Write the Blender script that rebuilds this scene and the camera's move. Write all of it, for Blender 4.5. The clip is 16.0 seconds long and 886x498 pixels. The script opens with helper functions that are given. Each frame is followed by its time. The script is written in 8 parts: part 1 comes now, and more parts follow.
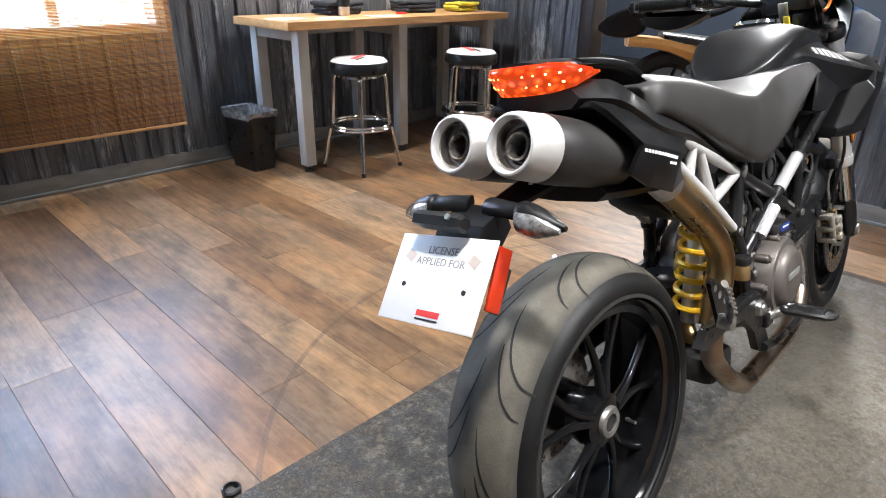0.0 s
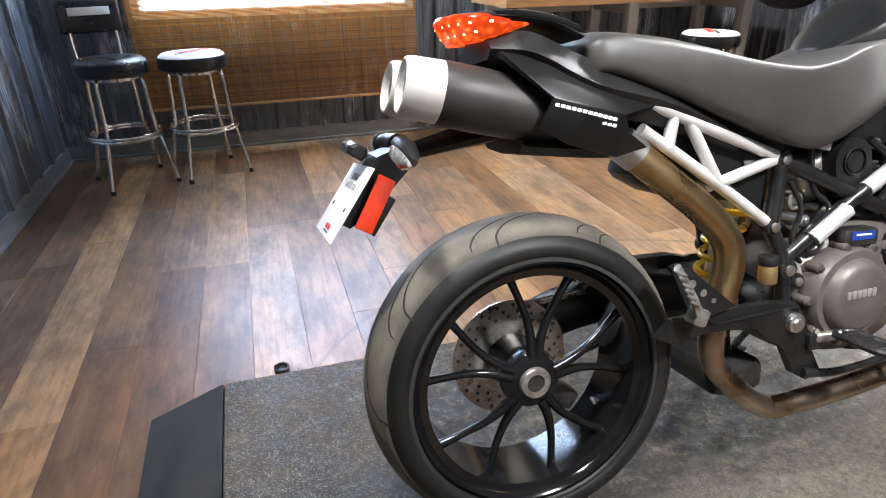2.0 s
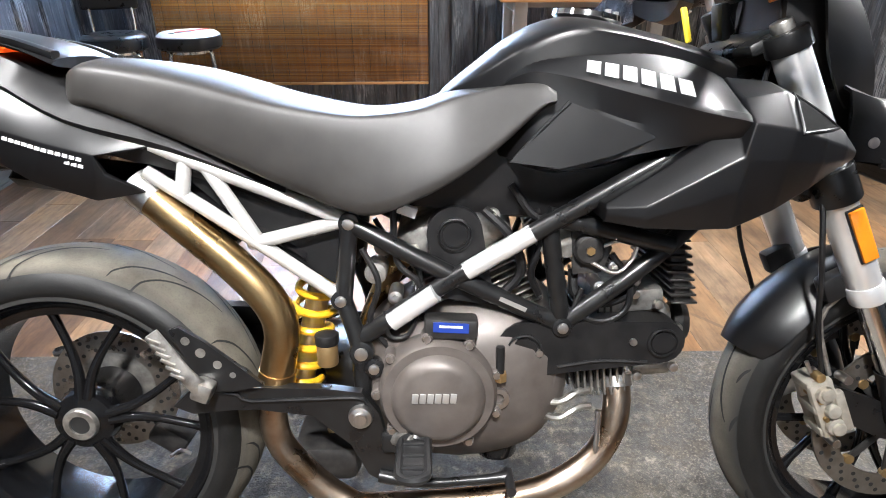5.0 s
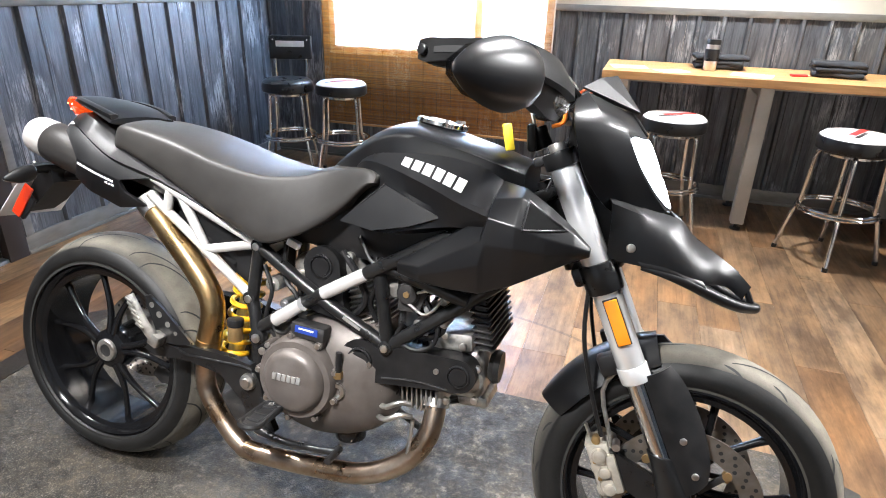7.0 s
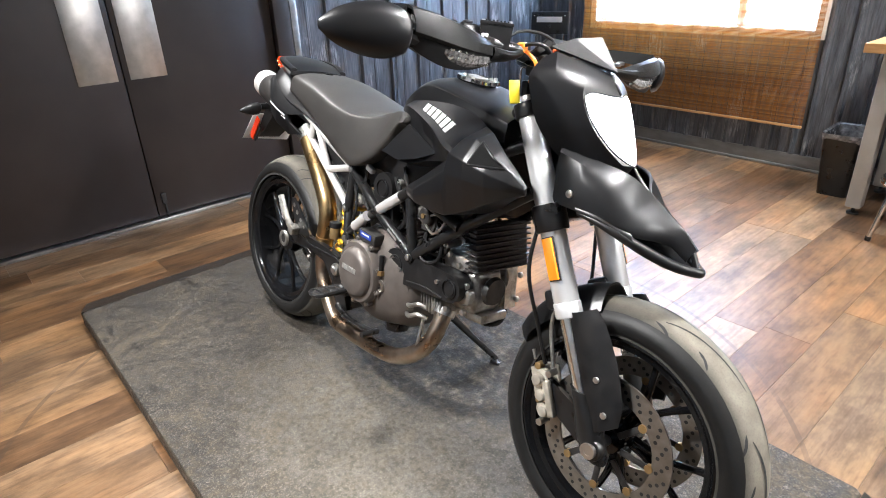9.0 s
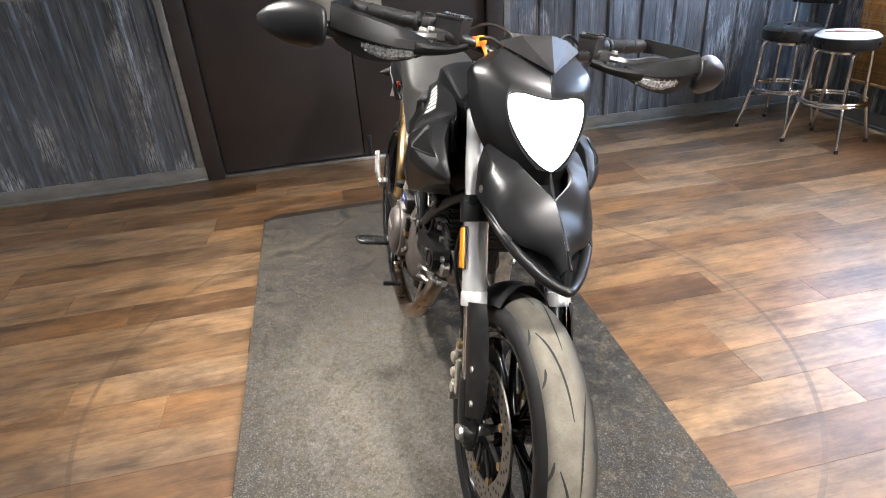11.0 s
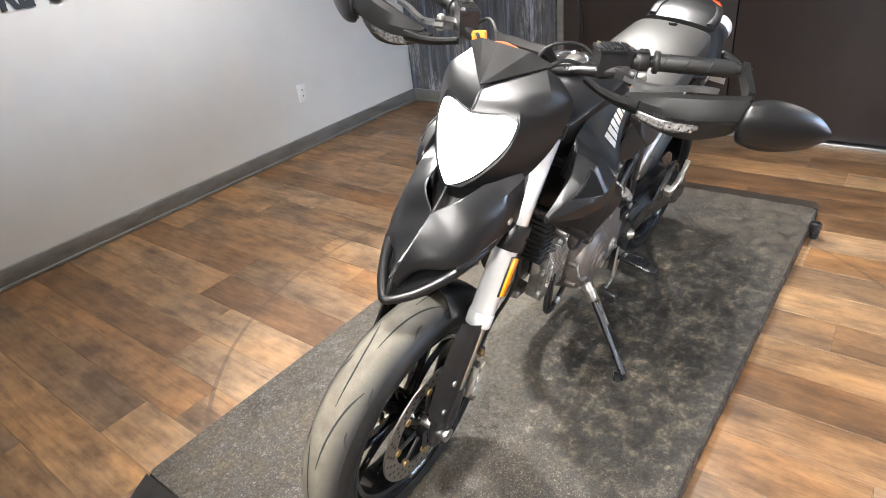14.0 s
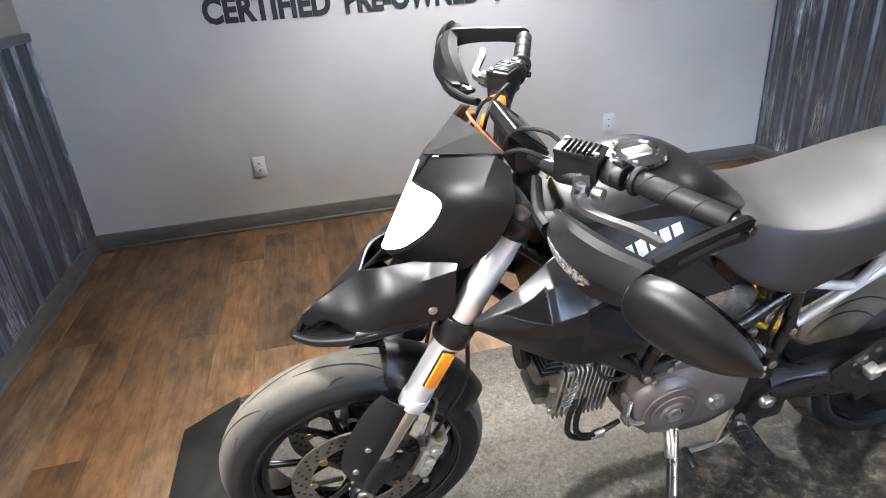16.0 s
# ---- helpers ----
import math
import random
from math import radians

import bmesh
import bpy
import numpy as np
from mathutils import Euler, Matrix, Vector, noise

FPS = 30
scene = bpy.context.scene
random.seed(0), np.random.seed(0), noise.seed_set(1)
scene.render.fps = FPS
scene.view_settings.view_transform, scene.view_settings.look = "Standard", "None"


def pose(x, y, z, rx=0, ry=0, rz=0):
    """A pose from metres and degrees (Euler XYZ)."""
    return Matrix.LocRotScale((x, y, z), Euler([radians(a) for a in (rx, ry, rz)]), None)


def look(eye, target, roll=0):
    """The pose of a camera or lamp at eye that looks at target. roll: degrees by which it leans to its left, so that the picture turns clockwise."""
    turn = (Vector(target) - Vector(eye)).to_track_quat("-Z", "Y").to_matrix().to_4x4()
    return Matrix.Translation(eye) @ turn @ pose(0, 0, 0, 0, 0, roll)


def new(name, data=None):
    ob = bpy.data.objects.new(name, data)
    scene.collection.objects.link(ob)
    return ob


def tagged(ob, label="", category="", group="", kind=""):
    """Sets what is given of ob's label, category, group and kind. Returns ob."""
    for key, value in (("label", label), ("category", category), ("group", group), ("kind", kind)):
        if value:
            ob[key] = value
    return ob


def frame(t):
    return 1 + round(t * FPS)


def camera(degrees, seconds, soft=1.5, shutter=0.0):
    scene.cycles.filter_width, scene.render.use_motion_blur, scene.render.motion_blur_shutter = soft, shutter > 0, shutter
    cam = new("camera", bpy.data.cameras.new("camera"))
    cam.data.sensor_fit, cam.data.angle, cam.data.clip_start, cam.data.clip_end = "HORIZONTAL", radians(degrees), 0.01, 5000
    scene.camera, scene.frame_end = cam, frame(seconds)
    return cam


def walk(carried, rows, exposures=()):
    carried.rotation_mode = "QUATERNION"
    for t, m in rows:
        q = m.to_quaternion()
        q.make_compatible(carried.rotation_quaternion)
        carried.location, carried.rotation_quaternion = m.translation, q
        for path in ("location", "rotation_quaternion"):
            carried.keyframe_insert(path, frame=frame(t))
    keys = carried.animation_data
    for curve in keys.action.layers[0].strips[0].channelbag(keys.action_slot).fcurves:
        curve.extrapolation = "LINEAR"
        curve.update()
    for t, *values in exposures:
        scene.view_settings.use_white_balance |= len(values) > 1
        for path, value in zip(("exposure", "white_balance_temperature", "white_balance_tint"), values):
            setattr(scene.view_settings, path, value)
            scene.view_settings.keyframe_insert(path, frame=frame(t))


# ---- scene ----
# The camera and its walk
cam = camera(72.4, 16.0, soft=1.0)
PATH = [
    (0, (0.096, 0.183, 1.132), (1.405, 1.446, 0.3), 1.2),
    (0.5, (0.182, 0.012, 1.113), (1.176, 1.531, 0.272), 1.4),
    (1, (0.259, -0.182, 1.119), (1.0, 1.475, 0.28), 0.0),
    (1.5, (0.361, -0.238, 1.098), (0.993, 1.463, 0.258), -0.6),
    (2, (0.534, -0.243, 1.093), (1.058, 1.481, 0.226), -1.0),
    (2.5, (0.741, -0.263, 1.097), (1.205, 1.471, 0.214), -1.4),
    (3, (0.928, -0.32, 1.099), (1.277, 1.446, 0.226), -1.0),
    (3.5, (1.128, -0.388, 1.115), (1.33, 1.416, 0.277), -1.5),
    (4, (1.267, -0.363, 1.124), (1.424, 1.462, 0.32), -2.2),
    (4.5, (1.432, -0.276, 1.143), (1.555, 1.521, 0.274), 0.0),
    (5, (1.569, -0.247, 1.139), (1.624, 1.528, 0.221), 0.0),
    (5.2, (1.634, -0.256, 1.144), (1.598, 1.533, 0.251), -0.7),
    (7.3, (2.344, -0.481, 1.304), (1.651, 1.221, 0.514), 0.7),
    (7.5, (2.438, -0.496, 1.301), (1.629, 1.155, 0.515), -0.4),
    (8, (2.671, -0.549, 1.316), (1.659, 0.994, 0.545), -1.9),
    (8.5, (2.821, -0.485, 1.298), (1.697, 0.971, 0.514), -2.2),
    (8.7, (2.866, -0.424, 1.293), (1.634, 0.922, 0.477), -2.3),
    (10.8, (3.352, 0.241, 1.327), (1.624, 0.646, 0.407), -3.0),
    (11, (3.366, 0.31, 1.344), (1.626, 0.632, 0.411), -4.2),
    (11.5, (3.412, 0.512, 1.376), (1.65, 0.601, 0.435), -7.9),
    (12, (3.433, 0.694, 1.385), (1.686, 0.479, 0.436), -8.9),
    (12.5, (3.395, 0.827, 1.375), (1.67, 0.481, 0.425), -9.2),
    (13, (3.288, 0.997, 1.371), (1.606, 0.492, 0.413), -5.8),
    (13.5, (3.206, 1.165, 1.369), (1.637, 0.371, 0.416), -8.0),
    (14, (3.136, 1.403, 1.374), (1.802, 0.289, 0.384), -6.7),
    (14.5, (3.035, 1.542, 1.354), (1.853, 0.253, 0.384), -7.4),
    (15, (2.825, 1.584, 1.348), (1.786, 0.138, 0.438), -3.3),
    (15.5, (2.617, 1.636, 1.345), (1.872, -0.002, 0.473), -5.3),
    (16, (2.389, 1.727, 1.357), (2.034, -0.05, 0.51), -4.2),
]
EXPOSURES = [(0, 0.50, 5550, 10), (2.0, 0.66, 5580, 10), (5.0, 0.94, 5580, 10), (8.0, 0.97, 5600, 10), (11.0, 0.70, 5850, 10), (12.5, 0.78, 6050, 10), (13.5, 0.89, 6080, 10), (14.0, 0.99, 5850, 10), (15.0, 1.27, 5350, 10), (15.5, 1.30, 5250, 10), (16.0, 0.96, 5600, 10)]
walk(cam, [(t, look(eye, target, roll)) for t, eye, target, roll in PATH], EXPOSURES)

# ---- world and lights ----
world = bpy.data.worlds.new("world")
scene.world = world
world.use_nodes = True
wn = world.node_tree.nodes
sky = wn.new("ShaderNodeTexSky")
sky.sky_type, sky.sun_disc, sky.sun_elevation, sky.sun_rotation = "NISHITA", False, radians(35), radians(20)
world.node_tree.links.new(sky.outputs[0], wn["Background"].inputs[0])
wn["Background"].inputs[1].default_value = 0.1


def area_lamp(name, m, sx, sy, watts, color):
    data = bpy.data.lights.new(name, "AREA")
    data.shape, data.size, data.size_y, data.energy, data.color = "RECTANGLE", sx, sy, watts, color
    ob = new(name, data)
    ob.matrix_world = m
    return ob


WARM = (1.0, 0.90, 0.77)
DAY = (0.49, 0.72, 1.0)
CEIL = 2.6
# unseen ceiling spots, some added to brighten wall and table: place, aim, watts
SPOTS = [(1.55, -0.70, 1.65, 0.55), (1.25, 2.80, 1.5, 2.3), (2.85, 1.10, 2.2, 0.85), (0.34, 0.42, 0.78, 0.60), (2.75, 3.10, 2.7, 3.5), (1.5, -1.25, 1.5, -1.5), (4.70, 1.60, 2.3, 0.72)]
for (lx, ly, ax, ay), watts, cone in zip(SPOTS, (84, 26, 72, 48, 60, 27, 66), (70, 92, 100, 74, 104, 110, 62)):
    data = bpy.data.lights.new("ceiling_spot", "SPOT")
    data.energy, data.color, data.spot_size, data.spot_blend, data.shadow_soft_size = watts * 4, WARM, radians(cone), 0.8, 0.10
    new("ceiling_spot", data).matrix_world = look((lx, ly, CEIL - 0.16), (ax, ay, 0.3))
area_lamp("window_daylight", look((0.76, 3.915, 1.45), (0.76, 0.0, 0.5)), 1.5, 1.15, 265, DAY)
# unseen fill added next door to brighten the bike's front
area_lamp("showroom_fill", pose(6.2, 2.6, CEIL - 0.085), 0.6, 2.4, 190, WARM)

# ---- materials ----


def material(name):
    m = bpy.data.materials.new(name)
    m.use_nodes = True
    nt = m.node_tree
    return m, nt, nt.nodes["Principled BSDF"]


def node(nt, kind, **values):
    n = nt.nodes.new(kind)
    for key, value in values.items():
        n.inputs[key.replace("_", " ")].default_value = value
    return n


def ramp(nt, source, stops):
    r = nt.nodes.new("ShaderNodeValToRGB")
    el = r.color_ramp.elements
    while len(el) < len(stops):
        el.new(0.5)
    for e, (at, col) in zip(el, stops):
        e.position, e.color = at, (*col, 1) if len(col) == 3 else col
    nt.links.new(source, r.inputs[0])
    return r.outputs[0]


def mixed(nt, fac, a, b, how="MIX"):
    n = nt.nodes.new("ShaderNodeMix")
    n.data_type, n.blend_type = "RGBA", how
    for slot, value in ((0, fac), (6, a), (7, b)):
        if hasattr(value, "links"):
            nt.links.new(value, n.inputs[slot])
        elif slot == 0:
            n.inputs[0].default_value = value
        else:
            n.inputs[slot].default_value = (*value, 1)
    return n.outputs[2]


def coords(nt, scale=(1, 1, 1), world_space=False, spread=False):
    if world_space:
        out = nt.nodes.new("ShaderNodeNewGeometry").outputs["Position"]
    else:
        out = nt.nodes.new("ShaderNodeTexCoord").outputs["Object"]
    if spread:
        info = nt.nodes.new("ShaderNodeObjectInfo")
        mul = nt.nodes.new("ShaderNodeVectorMath")
        mul.operation = "MULTIPLY_ADD"
        mul.inputs[1].default_value = (37.0, 53.0, 71.0)
        nt.links.new(info.outputs["Random"], mul.inputs[0])
        nt.links.new(out, mul.inputs[2])
        out = mul.outputs[0]
    mp = nt.nodes.new("ShaderNodeMapping")
    mp.inputs["Scale"].default_value = scale
    nt.links.new(out, mp.inputs[0])
    return mp.outputs[0]


def noise_tex(nt, vec, scale, detail=4.0, rough=0.55):
    n = node(nt, "ShaderNodeTexNoise", Scale=scale, Detail=detail, Roughness=rough)
    nt.links.new(vec, n.inputs["Vector"])
    return n.outputs["Fac"]


def relief(nt, bsdf, height, strength, distance=0.002):
    b = node(nt, "ShaderNodeBump", Strength=strength, Distance=distance)
    nt.links.new(height, b.inputs["Height"])
    nt.links.new(b.outputs[0], bsdf.inputs["Normal"])


def surface(name, dark, light, rough=0.5, metal=0.0, scale=40.0, fine=300.0, bump=0.1, stretch=(1, 1, 1), rough_var=0.12, coat=0.0, spec=0.5):
    """Two-scale surface: broad wear between two tones, fine grain in gloss and relief."""
    m, nt, b = material(name)
    vec = coords(nt, stretch)
    broad = noise_tex(nt, vec, scale, 5)
    grain = noise_tex(nt, vec, fine, 3)
    col = ramp(nt, broad, [(0.3, dark), (0.7, light)])
    nt.links.new(col, b.inputs["Base Color"])
    r = node(nt, "ShaderNodeMapRange")
    r.inputs["To Min"].default_value, r.inputs["To Max"].default_value = rough - rough_var, rough + rough_var
    nt.links.new(broad, r.inputs[0])
    nt.links.new(r.outputs[0], b.inputs["Roughness"])
    b.inputs["Metallic"].default_value = metal
    b.inputs["Coat Weight"].default_value = coat
    b.inputs["Specular IOR Level"].default_value = spec
    if bump:
        relief(nt, b, grain, bump, 0.001)
    return m


def glowing(name, color, strength, base=(0.8, 0.8, 0.8)):
    m, nt, b = material(name)
    b.inputs["Base Color"].default_value = (*base, 1)
    b.inputs["Emission Color"].default_value = (*color, 1)
    b.inputs["Emission Strength"].default_value = strength
    b.inputs["Roughness"].default_value = 0.15
    return m


def lens(name, color, rough=0.08, weight=0.6):
    m, nt, b = material(name)
    b.inputs["Base Color"].default_value = (*color, 1)
    b.inputs["Roughness"].default_value = rough
    b.inputs["Transmission Weight"].default_value = weight
    b.inputs["Coat Weight"].default_value = 0.5
    relief(nt, b, noise_tex(nt, coords(nt), 260, 1), 0.4, 0.001)
    return m


SATIN = surface("satin_black_paint", (0.004, 0.004, 0.0045), (0.0065, 0.0065, 0.007), 0.34, 0, 12, 900, 0.04, rough_var=0.04, spec=0.40)
SUEDE = surface("grey_black_seat_vinyl", (0.020, 0.0185, 0.017), (0.029, 0.027, 0.025), 0.47, 0, 25, 1500, 0.12, rough_var=0.05, spec=0.5)
PLASTIC = surface("black_plastic", (0.006, 0.006, 0.0065), (0.013, 0.0125, 0.0125), 0.42, 0, 30, 700, 0.15, spec=0.3)
GLOSS = surface("gloss_black_enamel", (0.004, 0.004, 0.0045), (0.007, 0.007, 0.0075), 0.13, 0, 20, 500, 0.02, rough_var=0.05, coat=0.05, spec=0.28)
FRAMEBLACK = surface("black_frame_enamel", (0.006, 0.006, 0.0065), (0.012, 0.012, 0.012), 0.30, 0, 30, 600, 0.04, spec=0.45)
STEEL = surface("brushed_steel", (0.50, 0.49, 0.47), (0.64, 0.62, 0.60), 0.34, 1, 20, 600, 0.06, (6, 1, 1))
FORKALU = surface("anodised_aluminium", (0.80, 0.80, 0.80), (0.88, 0.88, 0.88), 0.25, 0.62, 16, 500, 0.03, rough_var=0.03)
CHROME = surface("chrome", (0.70, 0.70, 0.70), (0.80, 0.80, 0.80), 0.10, 1, 20, 300, 0.0, rough_var=0.06)
PIPE = surface("heat_tinted_steel_pipe", (0.31, 0.205, 0.085), (0.52, 0.375, 0.19), 0.29, 1, 9, 500, 0.05)
HEADER = surface("browned_steel_header", (0.22, 0.145, 0.085), (0.52, 0.44, 0.36), 0.30, 1, 11, 500, 0.06)
CAN = surface("dark_grey_muffler_coating", (0.026, 0.024, 0.023), (0.042, 0.039, 0.037), 0.46, 0.3, 18, 900, 0.08)
ENGINE = surface("bronze_grey_magnesium", (0.092, 0.079, 0.071), (0.132, 0.115, 0.104), 0.44, 0.35, 25, 900, 0.10)
CASTALU = surface("cast_aluminium", (0.20, 0.19, 0.175), (0.52, 0.505, 0.47), 0.34, 0.8, 45, 500, 0.25)
DULLSTEEL = surface("dull_grey_steel", (0.22, 0.20, 0.18), (0.42, 0.39, 0.36), 0.30, 0.9, 40, 500, 0.1)
CALIPER = surface("cast_caliper_alloy", (0.40, 0.37, 0.31), (0.58, 0.545, 0.47), 0.40, 0.6, 45, 500, 0.2)
LEVER = surface("dark_silver_lever", (0.12, 0.12, 0.12), (0.20, 0.20, 0.20), 0.32, 0.85, 30, 500, 0.05)
DARKMETAL = surface("dark_engine_metal", (0.014, 0.014, 0.014), (0.045, 0.042, 0.040), 0.5, 0.4, 40, 500, 0.2)
SILVER = surface("silver_frame_paint", (0.46, 0.455, 0.44), (0.56, 0.55, 0.53), 0.38, 0.25, 18, 700, 0.03)
YELLOW = surface("yellow_spring_paint", (0.62, 0.35, 0.006), (0.76, 0.46, 0.012), 0.3, 0, 20, 400, 0.03)
DISC = surface("brake_disc_steel", (0.20, 0.175, 0.15), (0.40, 0.37, 0.33), 0.30, 0.9, 30, 700, 0.08)
DARKDISC = surface("front_disc_steel", (0.20, 0.18, 0.155), (0.34, 0.315, 0.28), 0.36, 0.9, 30, 700, 0.08)
GOLD = surface("bronze_carrier", (0.30, 0.20, 0.09), (0.42, 0.29, 0.13), 0.4, 0.8, 30, 500, 0.05)
RED = lens("red_reflector", (0.75, 0.05, 0.01), 0.15, 0.25)
AMBER = lens("amber_reflector", (0.95, 0.30, 0.01), 0.15, 0.2)
PALELENS = surface("pale_indicator_lens", (0.16, 0.15, 0.14), (0.66, 0.65, 0.63), 0.12, 0.6, 120, 420, 0.3, rough_var=0.05)
# near-black, painted where the openings are only shaded inside
HOLLOW = surface("black_hollow_shade", (0.002, 0.002, 0.002), (0.005, 0.005, 0.005), 0.85, 0, 60, 900, 0.3, rough_var=0.08, spec=0.08)
GUARDBLACK = surface("coarse_black_plastic", (0.005, 0.005, 0.005), (0.009, 0.009, 0.009), 0.46, 0, 26, 800, 0.2, spec=0.16)
BLASTED = surface("blasted_silver_metal", (0.62, 0.60, 0.57), (0.74, 0.72, 0.69), 0.50, 0.45, 24, 700, 0.12, rough_var=0.06)
CREST = surface("faded_print", (0.48, 0.40, 0.35), (0.60, 0.52, 0.47), 0.5, 0, 30, 200, 0)
# dark to pale mottle paints the ribbed lens's sparkle into its colour
RIBLENS = surface("sparkle_painted_lens", (0.04, 0.04, 0.04), (0.42, 0.42, 0.42), 0.2, 0.4, 160, 500, 0.5, rough_var=0.08)
RAMPRUBBER = surface("black_ramp_rubber", (0.010, 0.0095, 0.009), (0.028, 0.026, 0.023), 0.34, 0, 18, 260, 0.6)
WHITE = surface("white_print", (0.72, 0.72, 0.71), (0.80, 0.80, 0.79), 0.45, 0, 20, 300, 0.0)
PLATEW = surface("white_card_plate", (0.74, 0.74, 0.73), (0.82, 0.82, 0.81), 0.5, 0, 20, 200, 0.02)
# black print; also painted into bores and slots as their inner shade
BLACKFILL = surface("black_print_and_hole_shade", (0.012, 0.012, 0.012), (0.020, 0.020, 0.020), 0.5, 0, 20, 200, 0)
GREYINK = surface("faded_grey_ink", (0.16, 0.16, 0.16), (0.34, 0.34, 0.34), 0.5, 0, 60, 200, 0)
REDINK = surface("red_ink", (0.55, 0.03, 0.03), (0.65, 0.05, 0.04), 0.5, 0, 20, 200, 0)
BLUEINK = surface("blue_label", (0.015, 0.035, 0.22), (0.02, 0.05, 0.30), 0.35, 0, 20, 200, 0)
REDSTRIPE = surface("orange_red_paint", (0.62, 0.10, 0.03), (0.72, 0.14, 0.04), 0.35, 0, 20, 200, 0.02)
GRIPRUBBER = surface("black_grip_rubber", (0.006, 0.006, 0.006), (0.012, 0.012, 0.012), 0.5, 0, 30, 700, 0.2, spec=0.25)
ORANGE = surface("orange_plastic", (0.80, 0.20, 0.02), (0.92, 0.28, 0.03), 0.4, 0, 20, 200, 0.02)
YELLOWTAG = surface("yellow_tag", (0.75, 0.58, 0.02), (0.85, 0.68, 0.03), 0.45, 0, 20, 200, 0.02)
LOGO = surface("silver_relief_logo", (0.45, 0.44, 0.43), (0.55, 0.54, 0.52), 0.35, 0.7, 20, 200, 0.02)
HEADLIGHT = glowing("lit_headlight", (1.0, 0.97, 0.93), 30.0)
TAIL = glowing("lit_tail_lens", (1.0, 0.085, 0.005), 1.0, (0.16, 0.005, 0.002))
TAIL.node_tree.nodes["Principled BSDF"].inputs["Specular IOR Level"].default_value = 0.2
_tn = TAIL.node_tree
_tv = node(_tn, "ShaderNodeTexVoronoi", Scale=70.0)
_tn.links.new(coords(_tn, (1, 1, 1.3)), _tv.inputs["Vector"])
_tn.links.new(ramp(_tn, _tv.outputs["Distance"], [(0.0, (3.4, 3.4, 3.4)), (0.14, (2.0, 2.0, 2.0)), (0.30, (1.0, 1.0, 1.0)), (0.6, (0.42, 0.42, 0.42))]), _tn.nodes["Principled BSDF"].inputs["Emission Strength"])
LED = glowing("lit_diode", (1.0, 0.30, 0.04), 6.0)
MIRROR, _nt, _b = material("mirror_glass")
_b.inputs["Metallic"].default_value, _b.inputs["Roughness"].default_value = 1.0, 0.02
_b.inputs["Base Color"].default_value = (0.75, 0.76, 0.78, 1)


def tyre_material():
    m, nt, b = material("tyre_rubber")
    vec = coords(nt)
    broad, fine = noise_tex(nt, vec, 14, 6), noise_tex(nt, vec, 220, 4)
    dust = ramp(nt, broad, [(0.35, (0.006, 0.006, 0.006)), (0.75, (0.013, 0.0125, 0.012))])
    speck = ramp(nt, fine, [(0.55, (0.0, 0.0, 0.0)), (0.75, (0.25, 0.25, 0.25))])
    nt.links.new(mixed(nt, speck, dust, (0.022, 0.020, 0.017)), b.inputs["Base Color"])
    b.inputs["Roughness"].default_value = 0.5
    b.inputs["Specular IOR Level"].default_value = 0.3
    relief(nt, b, fine, 0.25, 0.001)
    return m


def crown_material(name, inner, outer):
    """Scrubbed-in tread: brown-grey rubber with fine scuffing."""
    m, nt, b = material(name)
    vec = coords(nt)
    broad, fine = noise_tex(nt, vec, 18, 6), noise_tex(nt, vec, 320, 5)
    col = ramp(nt, broad, [(0.3, (0.086, 0.077, 0.060)), (0.7, (0.150, 0.135, 0.106))])
    col = mixed(nt, ramp(nt, fine, [(0.5, (0, 0, 0)), (0.8, (0.5, 0.5, 0.5))]), col, (0.045, 0.042, 0.036))
    # the scrubbed tone fades out towards the unused shoulders
    sep = nt.nodes.new("ShaderNodeSeparateXYZ")
    nt.links.new(vec, sep.inputs[0])
    ab = nt.nodes.new("ShaderNodeMath")
    ab.operation = "ABSOLUTE"
    nt.links.new(sep.outputs["Y"], ab.inputs[0])
    fade = node(nt, "ShaderNodeMapRange")
    fade.inputs["From Min"].default_value, fade.inputs["From Max"].default_value = inner, outer
    nt.links.new(ab.outputs[0], fade.inputs[0])
    nt.links.new(mixed(nt, fade.outputs[0], col, (0.013, 0.0125, 0.0118)), b.inputs["Base Color"])
    b.inputs["Roughness"].default_value = 0.8
    relief(nt, b, fine, 0.4, 0.001)
    return m


TYRE, CROWN_R, CROWN_F = tyre_material(), crown_material("scrubbed_rear_tread", 0.060, 0.0868), crown_material("scrubbed_front_tread", 0.022, 0.055)
GROOVE = surface("groove_rubber", (0.006, 0.006, 0.006), (0.010, 0.010, 0.010), 0.8, 0, 40, 300, 0)


